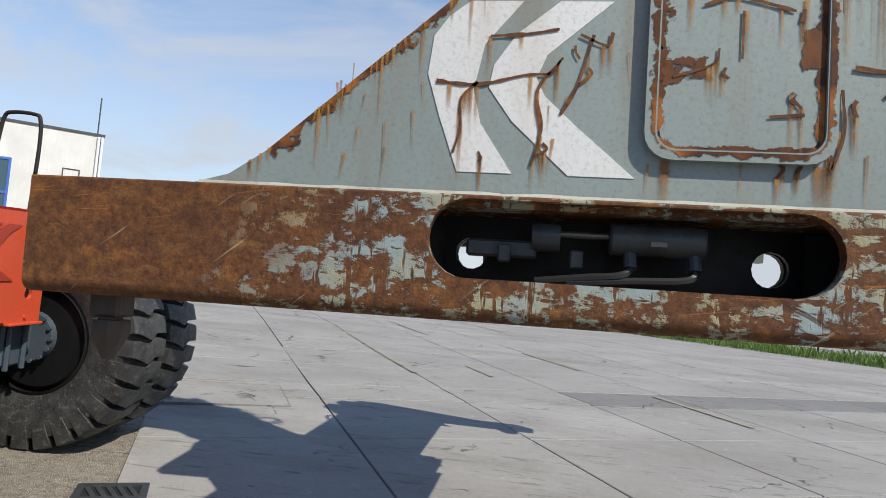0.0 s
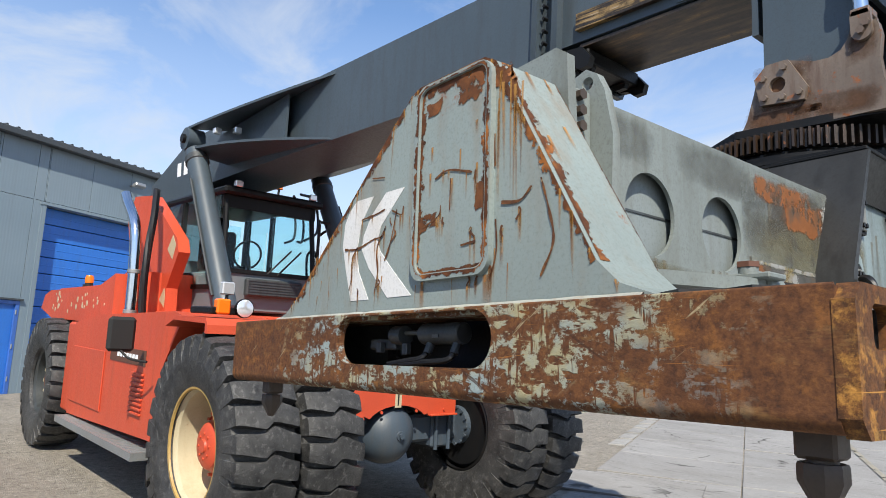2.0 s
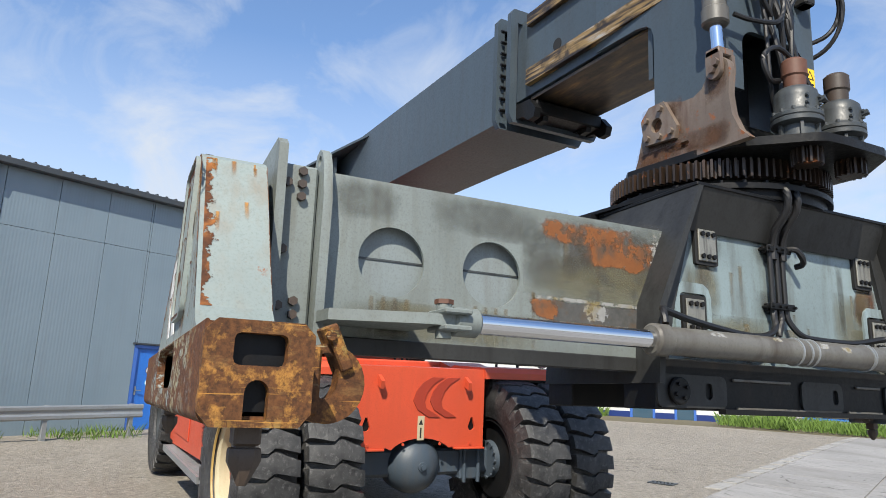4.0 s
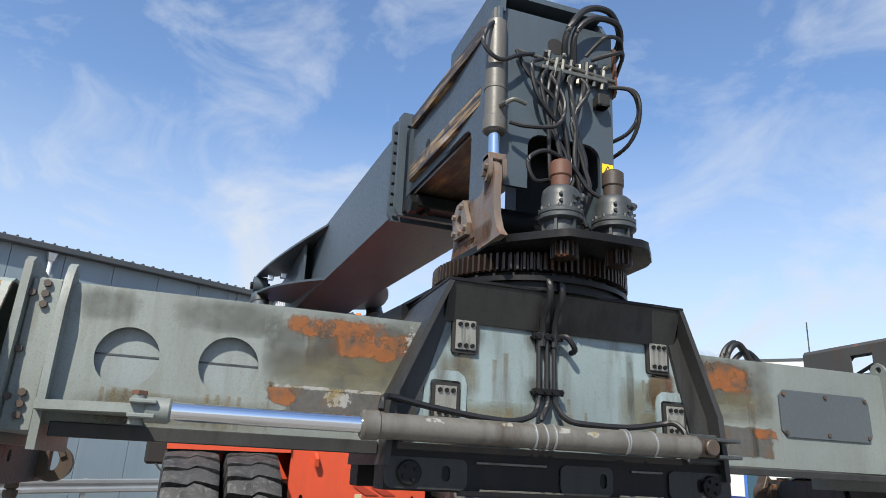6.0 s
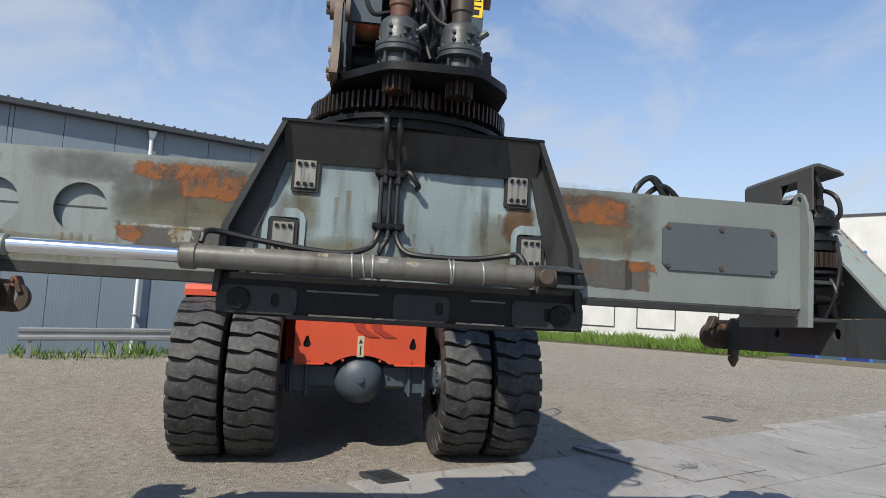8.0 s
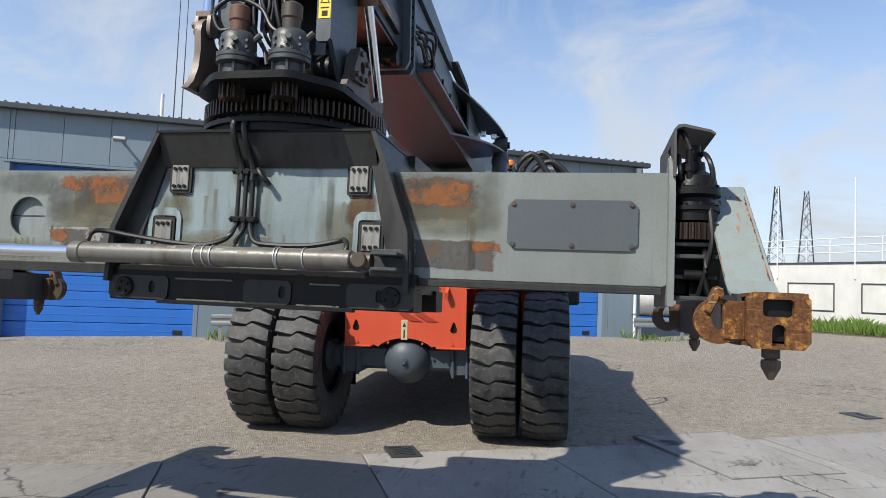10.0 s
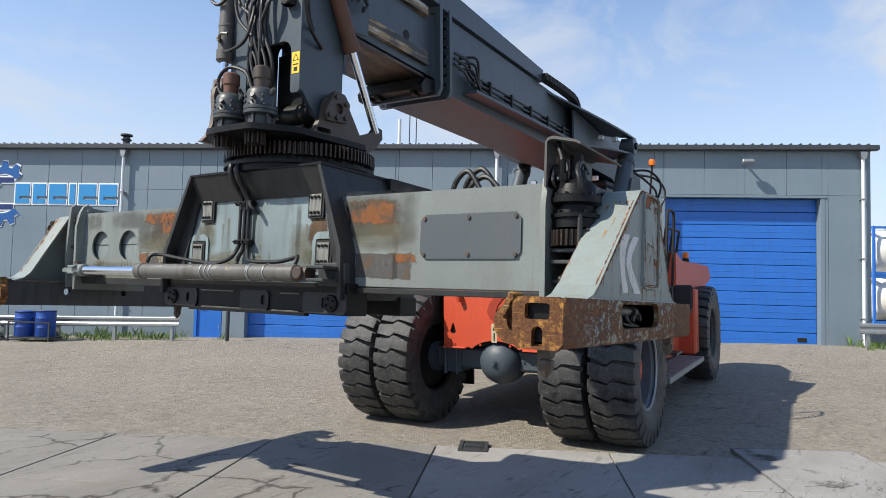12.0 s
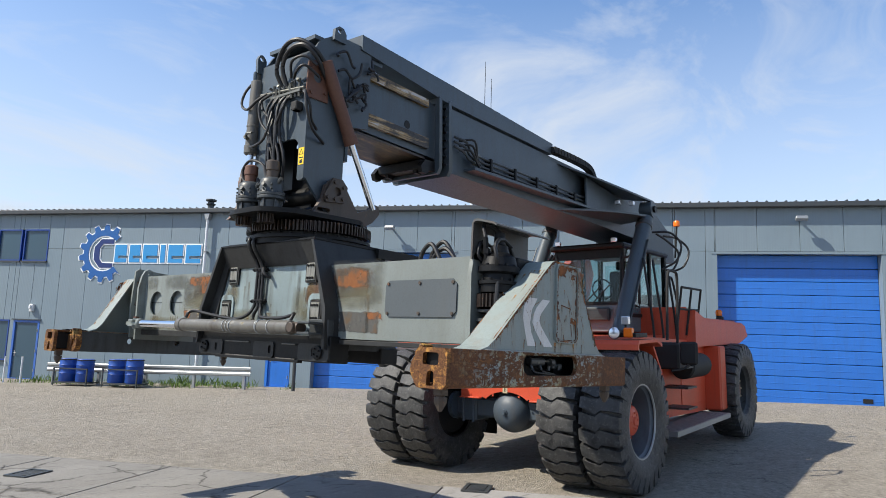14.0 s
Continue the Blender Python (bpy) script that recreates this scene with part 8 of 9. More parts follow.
# ---- yard: slabs, drains, lines ----
def build_slabs():
    pave = thing("pavement_slabs", HALL, "pale grey square concrete yard slabs with dark joints", "pavement", kind="structure")
    D0, rows = 13.65, 9
    rng = random.Random(3)
    far = B()
    near = []
    for i in range(28):
        d0 = D0 + 2.0 * i
        for j in range(-26, 20):
            s0 = 6.85 + 2.0 * j - (0.0 if j >= 0 else 1.1)
            w = 2.0
            near.append((i, j, s0, d0, w))
    proto = {}
    for i, j, s0, d0, w in near:
        p = HALL @ Vector((s0 + 1, d0 + 1, 0))
        z = ground_z(p.x, p.y) + 0.022 + 0.003 * rng.random()
        a = HALL @ Vector((s0 + 2, d0 + 1, 0))
        b = HALL @ Vector((s0 + 1, d0 + 2, 0))
        sl, sd = (ground_z(a.x, a.y) - ground_z(p.x, p.y)), (ground_z(b.x, b.y) - ground_z(p.x, p.y))
        tilt = Matrix.Translation((s0 + 1, d0 + 1, z)) @ Euler((math.atan(sd) + 0.0015 * (rng.random() - 0.5), -math.atan(sl) + 0.0015 * (rng.random() - 0.5), 0)).to_matrix().to_4x4()
        if i < 11 and -9 <= j <= 14:
            if "slab" not in proto:
                bm = B()
                box(bm, -0.99, 0.99, -0.99, 0.99, -0.03, 0.0, 0.006)
                proto["slab"] = mesh_of("slab", bm, M_CONC, 0)
            if "broken" not in proto:
                bm = B()
                box(bm, -0.99, 0.99, -0.99, 0.99, -0.03, 0.0, 0.006)
                proto["broken"] = mesh_of("slab", bm, M_BROKEN, 0)
            ob = new("slab", proto["broken" if i < 2 and j >= 2 else "slab"])
            ob.parent = pave
            ob.matrix_local = tilt
        else:
            box(far, -0.99, 0.99, -0.99, 0.99, -0.03, 0.0, 0, tilt)
    tagged(part("far_slabs", far, M_CONC, pave, smooth=0), kind="stuff")
    # narrow course between the two slab fields, its outer part repaired dark
    for k in range(14):
        d = 13.65 + 2.0 * k
        p = HALL @ Vector((6.3, d + 1, 0))
        q = HALL @ Vector((6.3, d + 2, 0))
        bm = B()
        box(bm, 5.77, 6.83, d + 0.01, d + 1.99, -0.02, 0.0, 0.005, Matrix.Translation((0, 0, ground_z(p.x, p.y) + 0.024)) @ Matrix.Translation((6.3, d + 1, 0)) @ Euler((math.atan(ground_z(q.x, q.y) - ground_z(p.x, p.y)), 0, 0)).to_matrix().to_4x4() @ Matrix.Translation((-6.3, -d - 1, 0)))
        if k < 3:
            part("narrow_slab", bm, M_CONC, pave)
        else:
            part("repair_strip", bm, M_PATCH, pave, "dark repaired strip")
    # steel-framed dark cover beside the asphalt
    def quad(bm, a, b, c, d, lift):
        f = [bm.verts.new((x, y, ground_z((HALL @ Vector((x, y, 0))).x, (HALL @ Vector((x, y, 0))).y) + lift)) for x, y in ((a, c), (b, c), (b, d), (a, d))]
        g = [bm.verts.new((v.co.x, v.co.y, v.co.z - 0.03)) for v in f]
        bm.faces.new(f)
        for k in range(4):
            bm.faces.new((f[k], f[(k + 1) % 4], g[(k + 1) % 4], g[k]))
    bm = B()
    quad(bm, 6.05, 7.4, 13.34, 15.2, 0.034)
    cover = part("ground_cover", bm, M_CONC, pave, "concrete ground cover in a thin frame")
    for q in ((6.042, 6.05, 13.332, 15.208), (7.4, 7.408, 13.332, 15.208), (6.05, 7.4, 13.332, 13.34), (6.05, 7.4, 15.2, 15.208)):
        bm = B()
        quad(bm, *q, 0.037)
        part("cover_frame", bm, M_PATCH, cover)
    for s0, s1, d in ((-8, -3, 20.2), (0.5, 3.2, 21.5), (-2.0, 4.4, 17.6), (6.0, 8.2, 21.3), (-12, -6, 24.0), (3.2, 4.5, 19.0)):
        bm = B()
        n = 8
        for k in range(n):
            a, b = s0 + (s1 - s0) * k / n, s0 + (s1 - s0) * (k + 1) / n
            p = HALL @ Vector(((a + b) / 2, d, 0))
            z = ground_z(p.x, p.y) + 0.036
            vs = [bm.verts.new((x, y, z)) for x, y in ((a, d), (b, d), (b, d + 0.1), (a, d + 0.1))]
            bm.faces.new(vs)
        part("yellow_line", bm, M_LINE, pave, "worn yellow road line")
    # kerb course between asphalt and slabs
    for k in range(60):
        s = -30 + 1.0 * k
        p = HALL @ Vector((s + 0.5, D0 - 0.2, 0))
        if "kerb" not in proto:
            bm = B()
            box(bm, -0.493, 0.493, -0.15, 0.15, -0.05, 0.0, 0.006)
            proto["kerb"] = mesh_of("kerb_stone", bm, M_KERB, 0)
        if s < 3 or s > 40:
            ob = new("kerb_stone", proto["kerb"])
            ob.parent = pave
            ob.matrix_local = Matrix.Translation((s + 0.5, D0 - 0.18, ground_z(p.x, p.y) + 0.014))


build_slabs()


def drain(x, y):
    z = ground_z(x, y)
    if (HALL.inverted() @ Vector((x, y, 0))).y > 13.3:
        z += 0.026
    d = thing("drain_grate", Matrix.Translation((x, y, z + 0.006)) @ pose(0, 0, 0, 0, 0, 27), "cast iron drain grate in the yard", "drain", "drain grates of the yard")
    bm = B()
    plate(bm, [rounded(-0.235, 0.235, -0.17, 0.17, 0.01, 2), rounded(-0.185, 0.185, -0.125, 0.125, 0.01, 2)], "z", -0.02, 0.012)
    part("frame", bm, M_STEEL, d)
    # black slab on the uncut ground stands in for the shade below the bars
    bm = B()
    box(bm, -0.185, 0.185, -0.125, 0.125, -0.02, -0.001)
    part("shaft_shade", bm, M_BLACK, d)
    for i in range(5):
        bm = B()
        box(bm, -0.018, 0.018, -0.118, 0.118, -0.001, 0.009, 0.003, pose(-0.136 + 0.068 * i, 0, 0, 0, 0, 18))
        part("bar", bm, M_STEEL, d)


for x, y in ((-2.95, 0.17), (-7.15, 6.2), (0.69, -4.47)):
    drain(x, y)


def tufts(name, label, places, height, seed, mat, kind="stuff", lean=0.5):
    """Grass: many small bent blades at the places given."""
    rng = random.Random(seed)
    v, f = [], []
    for x, y, z, h in places:
        a = rng.random() * 6.28
        l = height * h * (0.5 + rng.random())
        w = 0.006 + 0.012 * rng.random()
        dx, dy = math.cos(a), math.sin(a)
        k = len(v)
        v += [(x - dy * w, y + dx * w, z), (x + dy * w, y - dx * w, z), (x + dx * l * lean * 0.4 + dy * w * 0.6, y + dy * l * lean * 0.4, z + l * 0.6), (x + dx * l * lean, y + dy * l * lean, z + l)]
        f += [(k, k + 1, k + 2), (k, k + 2, k + 3)]
    me = bpy.data.meshes.new(name)
    me.from_pydata(v, [], f)
    me.materials.append(mat)
    return tagged(new(name, me), label, "grass", kind=kind)


# ---- along the hall ----
def guard_rail(s0, s1, d, label):
    g = thing("guard_rail", HALL, label, "guard rail", "guard rails along the hall")
    zb = hall_base((s0 + s1) / 2)
    bm = B()
    prof = [(0, 0.0), (0.03, 0.03), (0.03, 0.09), (0.0, 0.13), (0.0, 0.18), (0.03, 0.22), (0.03, 0.28), (0.0, 0.31), (-0.012, 0.31), (0.018, 0.275), (0.018, 0.225), (-0.012, 0.185), (-0.012, 0.125), (0.018, 0.085), (0.018, 0.035), (-0.012, 0.0)]
    z0, z1 = hall_base(s0) + 0.42, hall_base(s1) + 0.42
    lo = [bm.verts.new((s0, d + a, z0 + b)) for a, b in prof]
    hi = [bm.verts.new((s1, d + a, z1 + b)) for a, b in prof]
    for i in range(len(prof)):
        j = (i + 1) % len(prof)
        bm.faces.new((lo[i], lo[j], hi[j], hi[i]))
    bm.faces.new(lo)
    bm.faces.new(hi[::-1])
    part("rail_beam", bm, M_GALV, g)
    n = max(2, int((s1 - s0) / 2.0) + 1)
    for i in range(n):
        s = s0 + 0.25 + (s1 - s0 - 0.5) * i / (n - 1)
        bm = B()
        box(bm, s - 0.05, s + 0.05, d - 0.11, d - 0.012, hall_base(s) - 0.1, hall_base(s) + 0.74, 0.006)
        part("rail_post", bm, M_GALV, g)


guard_rail(20.5, 28.7, 1.3, "galvanised guard rail beside the blue barrels")
guard_rail(7.0, 13.3, 1.3, "galvanised guard rail beside the hall wall")
guard_rail(-1.9, 0.2, 1.1, "short galvanised guard rail at the hall corner")


def barrel(s, d, tall, mat):
    p = HALL @ Vector((s, d, 0))
    b = thing("barrel", HALL @ Matrix.Translation((s, d, ground_z(p.x, p.y) + 0.14)), "blue plastic barrel on a low rack", "barrel", "blue barrels by the hall")
    bm = B()
    r = 0.29
    lathe(bm, [(0, 0), (r - 0.02, 0), (r, 0.03), (r, 0.28), (r + 0.012, 0.30), (r, 0.32), (r, 0.56), (r + 0.012, 0.58), (r, 0.60), (r - 0.01, tall - 0.02), (r - 0.03, tall), (0, tall - 0.01)], (0, 0, 0), (0, 0, 1), 24)
    part("drum", bm, mat, b)
    bm = B()
    lathe(bm, [(r - 0.01, 0), (r + 0.008, 0.008), (r + 0.008, 0.03), (r - 0.01, 0.035)], (0, 0, tall - 0.05), (0, 0, 1), 24)
    part("rim_ring", bm, M_BLACK, b)


for s, t, m in ((27.3, 0.80, M_DRUM), (26.6, 0.78, M_DRUM), (25.3, 0.80, M_DRUM), (24.6, 0.82, M_DRUM)):
    barrel(s, 1.85, t, m)
for s in (26.95, 24.95):
    p = HALL @ Vector((s, 1.85, 0))
    r = thing("barrel_rack", HALL @ Matrix.Translation((s, 1.85, ground_z(p.x, p.y))), "low dark steel rack under the barrels", "rack", "barrel racks")
    bm = B()
    box(bm, -0.7, 0.7, -0.32, 0.32, 0.10, 0.14)
    part("tray", bm, M_STEEL, r)
    for x in (-0.68, 0.68):
        bm = B()
        box(bm, x - 0.02, x + 0.02, 0.28, 0.32, 0.0, 0.62)
        part("post", bm, M_STEEL, r)
    bm = B()
    box(bm, -0.7, 0.7, 0.285, 0.315, 0.58, 0.62)
    part("bar", bm, M_STEEL, r)
for s in (29.55, 30.3):
    p = HALL @ Vector((s, 1.6, 0))
    b = thing("barrier_post", HALL @ Matrix.Translation((s, 1.6, ground_z(p.x, p.y))), "slim white barrier post by the office door", "post", "barrier posts")
    bm = B()
    rod(bm, (0, 0, 0), (0, 0, 0.95), 0.03, seg=10)
    part("pole", bm, M_PIPE, b)
p = HALL @ Vector((19.2, 0.9, 0))
bm = B()
rod(bm, (0, 0, -0.05), (0, 0, 0.95), 0.06, seg=16, bev=0.02)
single("bollard", bm, M_STEEL, "grey steel bollard at the blue door", "bollard", m=HALL @ Matrix.Translation((18.95, 1.2, ground_z(p.x, p.y))))


def build_sign():
    sg = thing("company_sign", HALL, "blue gear emblem and lettering blocks on the hall wall", "sign")
    cx, cz = 27.85, 4.74
    def gear(r0, r1, n, a0=0):
        out = []
        for i in range(n):
            for f, r in ((0.0, r0), (0.18, r1), (0.5, r1), (0.68, r0)):
                a = radians(a0) + 2 * math.pi * (i + f) / n
                out.append((cx + r * math.cos(a), cz + r * math.sin(a)))
        return out
    def cgear(grow, y0, y1, mat, name):
        pts = []
        n = 14
        r0, r1 = 0.93 + grow, 1.13 + grow
        rng_a = [(i, f, r) for i in range(n) for f, r in ((0.0, r0), (0.15, r1), (0.5, r1), (0.65, r0))]
        for i, f, r in rng_a:
            a = 2 * math.pi * (i + f + 0.3) / n
            deg = math.degrees(a) % 360
            if 140 < deg < 222:
                continue
            pts.append((deg if deg < 181 else deg - 360, r))
        pts.sort()
        out = [(cx + r * math.cos(radians(d)), cz + r * math.sin(radians(d))) for d, r in pts]
        inn = [(cx + (0.70 - grow) * math.cos(radians(d)), cz + (0.70 - grow) * math.sin(radians(d))) for d in [pts[-1][0] + (pts[0][0] - pts[-1][0]) * i / 40 for i in range(41)]]
        bm = B()
        plate(bm, [out + inn], "y", y0, y1)
        part(name, bm, mat, sg)
    cgear(0.05, 0.0, 0.02, M_SIGNW, "gear_outline")
    cgear(0.0, 0.02, 0.035, M_COG, "gear_ring")
    # C shape
    for grow, y0, y1, mat, nm in ((0.05, 0.0, 0.021, M_SIGNW, "arc_outline"), (0.0, 0.021, 0.037, M_NAVY, "arc")):
        q = [(cx - 0.42 - grow * 0.7, cz + 0.56 + grow), (cx + 0.15, cz + 0.56 + grow), (cx + 0.44 + grow, cz + 0.25), (cx + 0.44 + grow, cz - 0.25), (cx + 0.15, cz - 0.56 - grow), (cx - 0.42 - grow * 0.7, cz - 0.56 - grow), (cx - 0.42 - grow * 0.7, cz - 0.38 + grow), (cx + 0.05, cz - 0.38 + grow), (cx + 0.2 - grow, cz - 0.2), (cx + 0.2 - grow, cz + 0.2), (cx + 0.05, cz + 0.38 - grow), (cx - 0.42 - grow * 0.7, cz + 0.38 - grow)]
        bm = B()
        plate(bm, [q], "y", y0, y1)
        part(nm, bm, mat, sg)
    x = 27.35
    for w in (0.52, 0.46, 0.62, 0.2, 0.62, 0.62):
        for grow, y0, y1, mat, nm in ((0.05, 0.0, 0.02, M_SIGNW, "letter_outline"), (0.0, 0.02, 0.036, M_SIGN, "letter_block")):
            bm = B()
            k = [(x + grow, 4.40 - grow), (x - w - grow, 4.40 - grow), (x - w - grow, 4.55), (x - 0.16, 4.55), (x - 0.16, 4.66), (x - w - grow, 4.66), (x - w - grow, 5.08 + grow), (x + grow, 5.08 + grow)] if w > 0.3 else [(x + grow, 4.40 - grow), (x - w - grow, 4.40 - grow), (x - w - grow, 5.08 + grow), (x + grow, 5.08 + grow)]
            plate(bm, [k], "y", y0, y1)
            part(nm, bm, mat, sg)
        x -= w + 0.14


build_sign()
for s, z in ((3.0, 5.96), (16.1, 5.72)):
    l = thing("wall_lamp", HALL, "grey floodlight on a bracket under the eaves", "lamp", "floodlights of the hall")
    bm = B()
    box(bm, -0.17, 0.17, -0.08, 0.08, -0.12, 0.0, 0.02, Matrix.Translation((s, 0.32, z)) @ pose(0, 0, 0, 25, 0, 0))
    part("housing", bm, M_GALV, l)
    bm = B()
    box(bm, s - 0.03, s + 0.03, 0.0, 0.28, z - 0.06, z - 0.02)
    part("bracket", bm, M_GALV, l)
bm = B()
box(bm, -0.09, 0.09, 0.0, 0.12, -0.15, 0.15, 0.02)
box(bm, -0.05, 0.05, 0.12, 0.2, -0.05, 0.1, 0.02)
single("alarm_box", bm, M_PIPE, "small white alarm box on the hall wall", "alarm box", m=HALL @ Matrix.Translation((30.9, 0.0, 2.55)))
for s in (23.67,):
    v = thing("roof_vent", HALL @ Matrix.Translation((s, -0.5, EAVE + 0.06)), "dark capped roof vent pipe", "vent")
    bm = B()
    rod(bm, (0, 0, 0), (0, 0, 0.42), 0.12, seg=16)
    part("pipe", bm, M_TRIM, v)
    bm = B()
    lathe(bm, [(0.2, 0.46), (0.2, 0.52), (0.0, 0.56)], (0, 0, 0), (0, 0, 1), 16)
    lathe(bm, [(0.16, 0.30), (0.18, 0.34), (0.12, 0.36)], (0, 0, 0), (0, 0, 1), 16)
    part("cap", bm, M_TRIM, v)
v = thing("roof_flue", HALL @ Matrix.Translation((12.3, -5.0, EAVE)), "pale flue pipe on the hall roof", "flue")
bm = B()
rod(bm, (0, 0, 0), (0, 0, 0.9), 0.14, seg=16)
part("pipe", bm, M_GALV, v)
rng = random.Random(11)
pl = []
for i in range(5200):
    s = -2 + 34 * rng.random()
    if 13.4 < s < 19.3 or 0.6 < s < 5.6 or 5.6 < s < 6.8 or 19.5 < s < 20.8 or 30.3 < s:
        continue
    d = 0.15 + 1.5 * rng.random() ** 1.3
    k = 0.5 + 0.9 * max(0, noise.noise((s * 0.9, d, 4)))
    if noise.noise((s * 0.7, d * 0.8, 9)) < -0.05:
        continue
    q = HALL @ Vector((s, d, 0))
    pl.append((q.x, q.y, ground_z(q.x, q.y), k))
tufts("grass_edge", "weedy grass along the foot of the hall", pl, 0.32, 5, M_GRASS)


# ---- white office building beyond the yard ----
OFF = Matrix(((-0.77, 0.64, 0, -20.2), (-0.64, -0.77, 0, 23.9), (0, 0, 1, 0.55), (0, 0, 0, 1)))


def build_office():
    b = thing("office_building", OFF, "white office building with blue windows and plinth", "building")
    bm = B()
    box(bm, 0, 10.5, -9, 0, -0.6, 6.45)
    part("wall", bm, M_WWALL, b)
    bm = B()
    box(bm, 10.5, 19.8, -7, -0.02, -0.6, 3.25)
    part("annex_wall", bm, M_WWALL, b)
    bm = B()
    box(bm, -0.05, 10.55, -9.05, 0.05, 6.45, 6.55)
    box(bm, 10.5, 19.85, -7.05, 0.03, 3.25, 3.33)
    part("roof", bm, M_TRIM, b)
    bm = B()
    box(bm, -0.02, 10.52, 0.0, 0.03, -0.5, 0.35)
    box(bm, 10.52, 19.82, -0.02, 0.01, -0.5, 0.35)
    part("plinth", bm, M_NAVY, b, "dark blue tiled plinth")
    for a0, a1, z0, z1, n in ((3.4, 6.6, 2.6, 4.9, 3),):
        bm = B()
        loops = [[(a0, z0), (a1, z0), (a1, z1), (a0, z1)]]
        w = (a1 - a0) / n
        for i in range(n):
            for q0, q1 in ((z0 + 0.1, z0 + 0.75), (z0 + 0.85, z1 - 0.1)):
                loops.append([(a0 + w * i + 0.1, q0), (a0 + w * i + 0.1, q1), (a0 + w * (i + 1) - 0.1, q1), (a0 + w * (i + 1) - 0.1, q0)])
        plate(bm, loops, "y", 0.0, 0.06)
        wn = part("window", bm, M_BLUEL, b, "blue framed window")
        bm = B()
        box(bm, a0 + 0.05, a1 - 0.05, 0.0, 0.02, z0 + 0.05, z1 - 0.05)
        part("pane", bm, M_WIN, wn)
    for a0, a1, z0, z1 in ((0.8, 1.5, 3.0, 4.8), (7.6, 9.6, 2.6, 4.9), (12, 14.2, 0.9, 2.3), (15.5, 18.0, 0.9, 2.3), (8, 9.8, 0.6, 2.0)):
        bm = B()
        plate(bm, [[(a0, z0), (a1, z0), (a1, z1), (a0, z1)], [(a0 + 0.05, z0 + 0.05), (a0 + 0.05, z1 - 0.05), (a1 - 0.05, z1 - 0.05), (a1 - 0.05, z0 + 0.05)]], "y", 0.0, 0.02)
        part("blind_frame", bm, M_TRIM, b)
    for a0, a1, mt in ((2.3, 3.3, M_BLUEL), (4.2, 5.4, M_BLUEL)):
        bm = B()
        plate(bm, [[(a0, -0.3), (a1, -0.3), (a1, 2.0), (a0, 2.0)], [(a0 + 0.12, -0.18), (a0 + 0.12, 1.88), (a1 - 0.12, 1.88), (a1 - 0.12, -0.18)]], "y", 0.03, 0.09)
        dr = part("door", bm, mt, b, "blue framed entrance door")
        bm = B()
        box(bm, a0 + 0.1, a1 - 0.1, 0.035, 0.05, -0.2, 1.9)
        part("pane", bm, M_WIN, dr)
    for i in range(3):
        bm = B()
        box(bm, 1.6 - 0.1 * i, 6.0 + 0.1 * i, 0.09, 1.2 + 0.4 * i, -0.5, -0.14 - 0.1 * i)
        part("step", bm, M_KERB, b)
    bm = B()
    rod(bm, (7.0, -2, 6.5), (7.0, -2, 7.5), 0.35, seg=14)
    lathe(bm, [(0.5, 0), (0.6, 0.15), (0.45, 0.35), (0.2, 0.45)], (7.0, -2, 7.5), (0, 0, 1), 14)
    part("roof_vent", bm, M_GALV, b)
    for a in (0.05, 0.2):
        bm = B()
        rod(bm, (a, 0.08, -0.5), (a, 0.08, 6.4), 0.06, seg=10)
        part("downpipe", bm, M_PIPE, b)
    bm = B()
    rod(bm, (0.2, -1, 6.5), (0.2, -1, 8.4), 0.03, seg=6)
    part("mast", bm, M_STEEL, b)
    for a in [10.8 + 1.25 * i for i in range(8)]:
        bm = B()
        rod(bm, (a, -0.1, 2.9), (a, -0.1, 4.5), 0.03, seg=6)
        part("rail_post", bm, M_PIPE, b)
    for z in (3.8, 4.15, 4.5):
        bm = B()
        rod(bm, (10.7, -0.1, z), (19.7, -0.1, z), 0.025, seg=6)
        part("rail_bar", bm, M_PIPE, b)
    for a in (18.6, 14.5):
        bm = B()
        rod(bm, (a, 0.0, 2.5), (a, 0.0, 7.4), 0.05, 0.03, 8)
        part("flag_mast", bm, M_PIPE, b)


build_office()
# verge in front of the office
bm = B()
n = 40
g = [[bm.verts.new((lambda p: (p.x, p.y, ground_z(p.x, p.y) + (0.10 if k else 0.0)))(OFF @ Vector((-14 + 35 * i / n, 3.6 - 3.6 * k / 4, 0)))) for k in range(5)] for i in range(n + 1)]
for i in range(n):
    for k in range(4):
        bm.faces.new((g[i][k], g[i + 1][k], g[i + 1][k + 1], g[i][k + 1]))
single("verge_office", bm, M_SOIL, "earth verge in front of the office", "verge", kind="structure")
rng = random.Random(21)
pl = []
for i in range(16000):
    a, d = -14 + 35 * rng.random(), 0.1 + 3.4 * rng.random()
    if 1.2 < a < 6.4:
        continue
    q = OFF @ Vector((a, d, 0))
    pl.append((q.x, q.y, ground_z(q.x, q.y) + 0.08, 0.7 + 0.8 * max(0, noise.noise((a * 0.6, d, 2)))))
tufts("grass_verge", "fresh green grass verge before the white building", pl, 0.5, 8, M_GRASS)
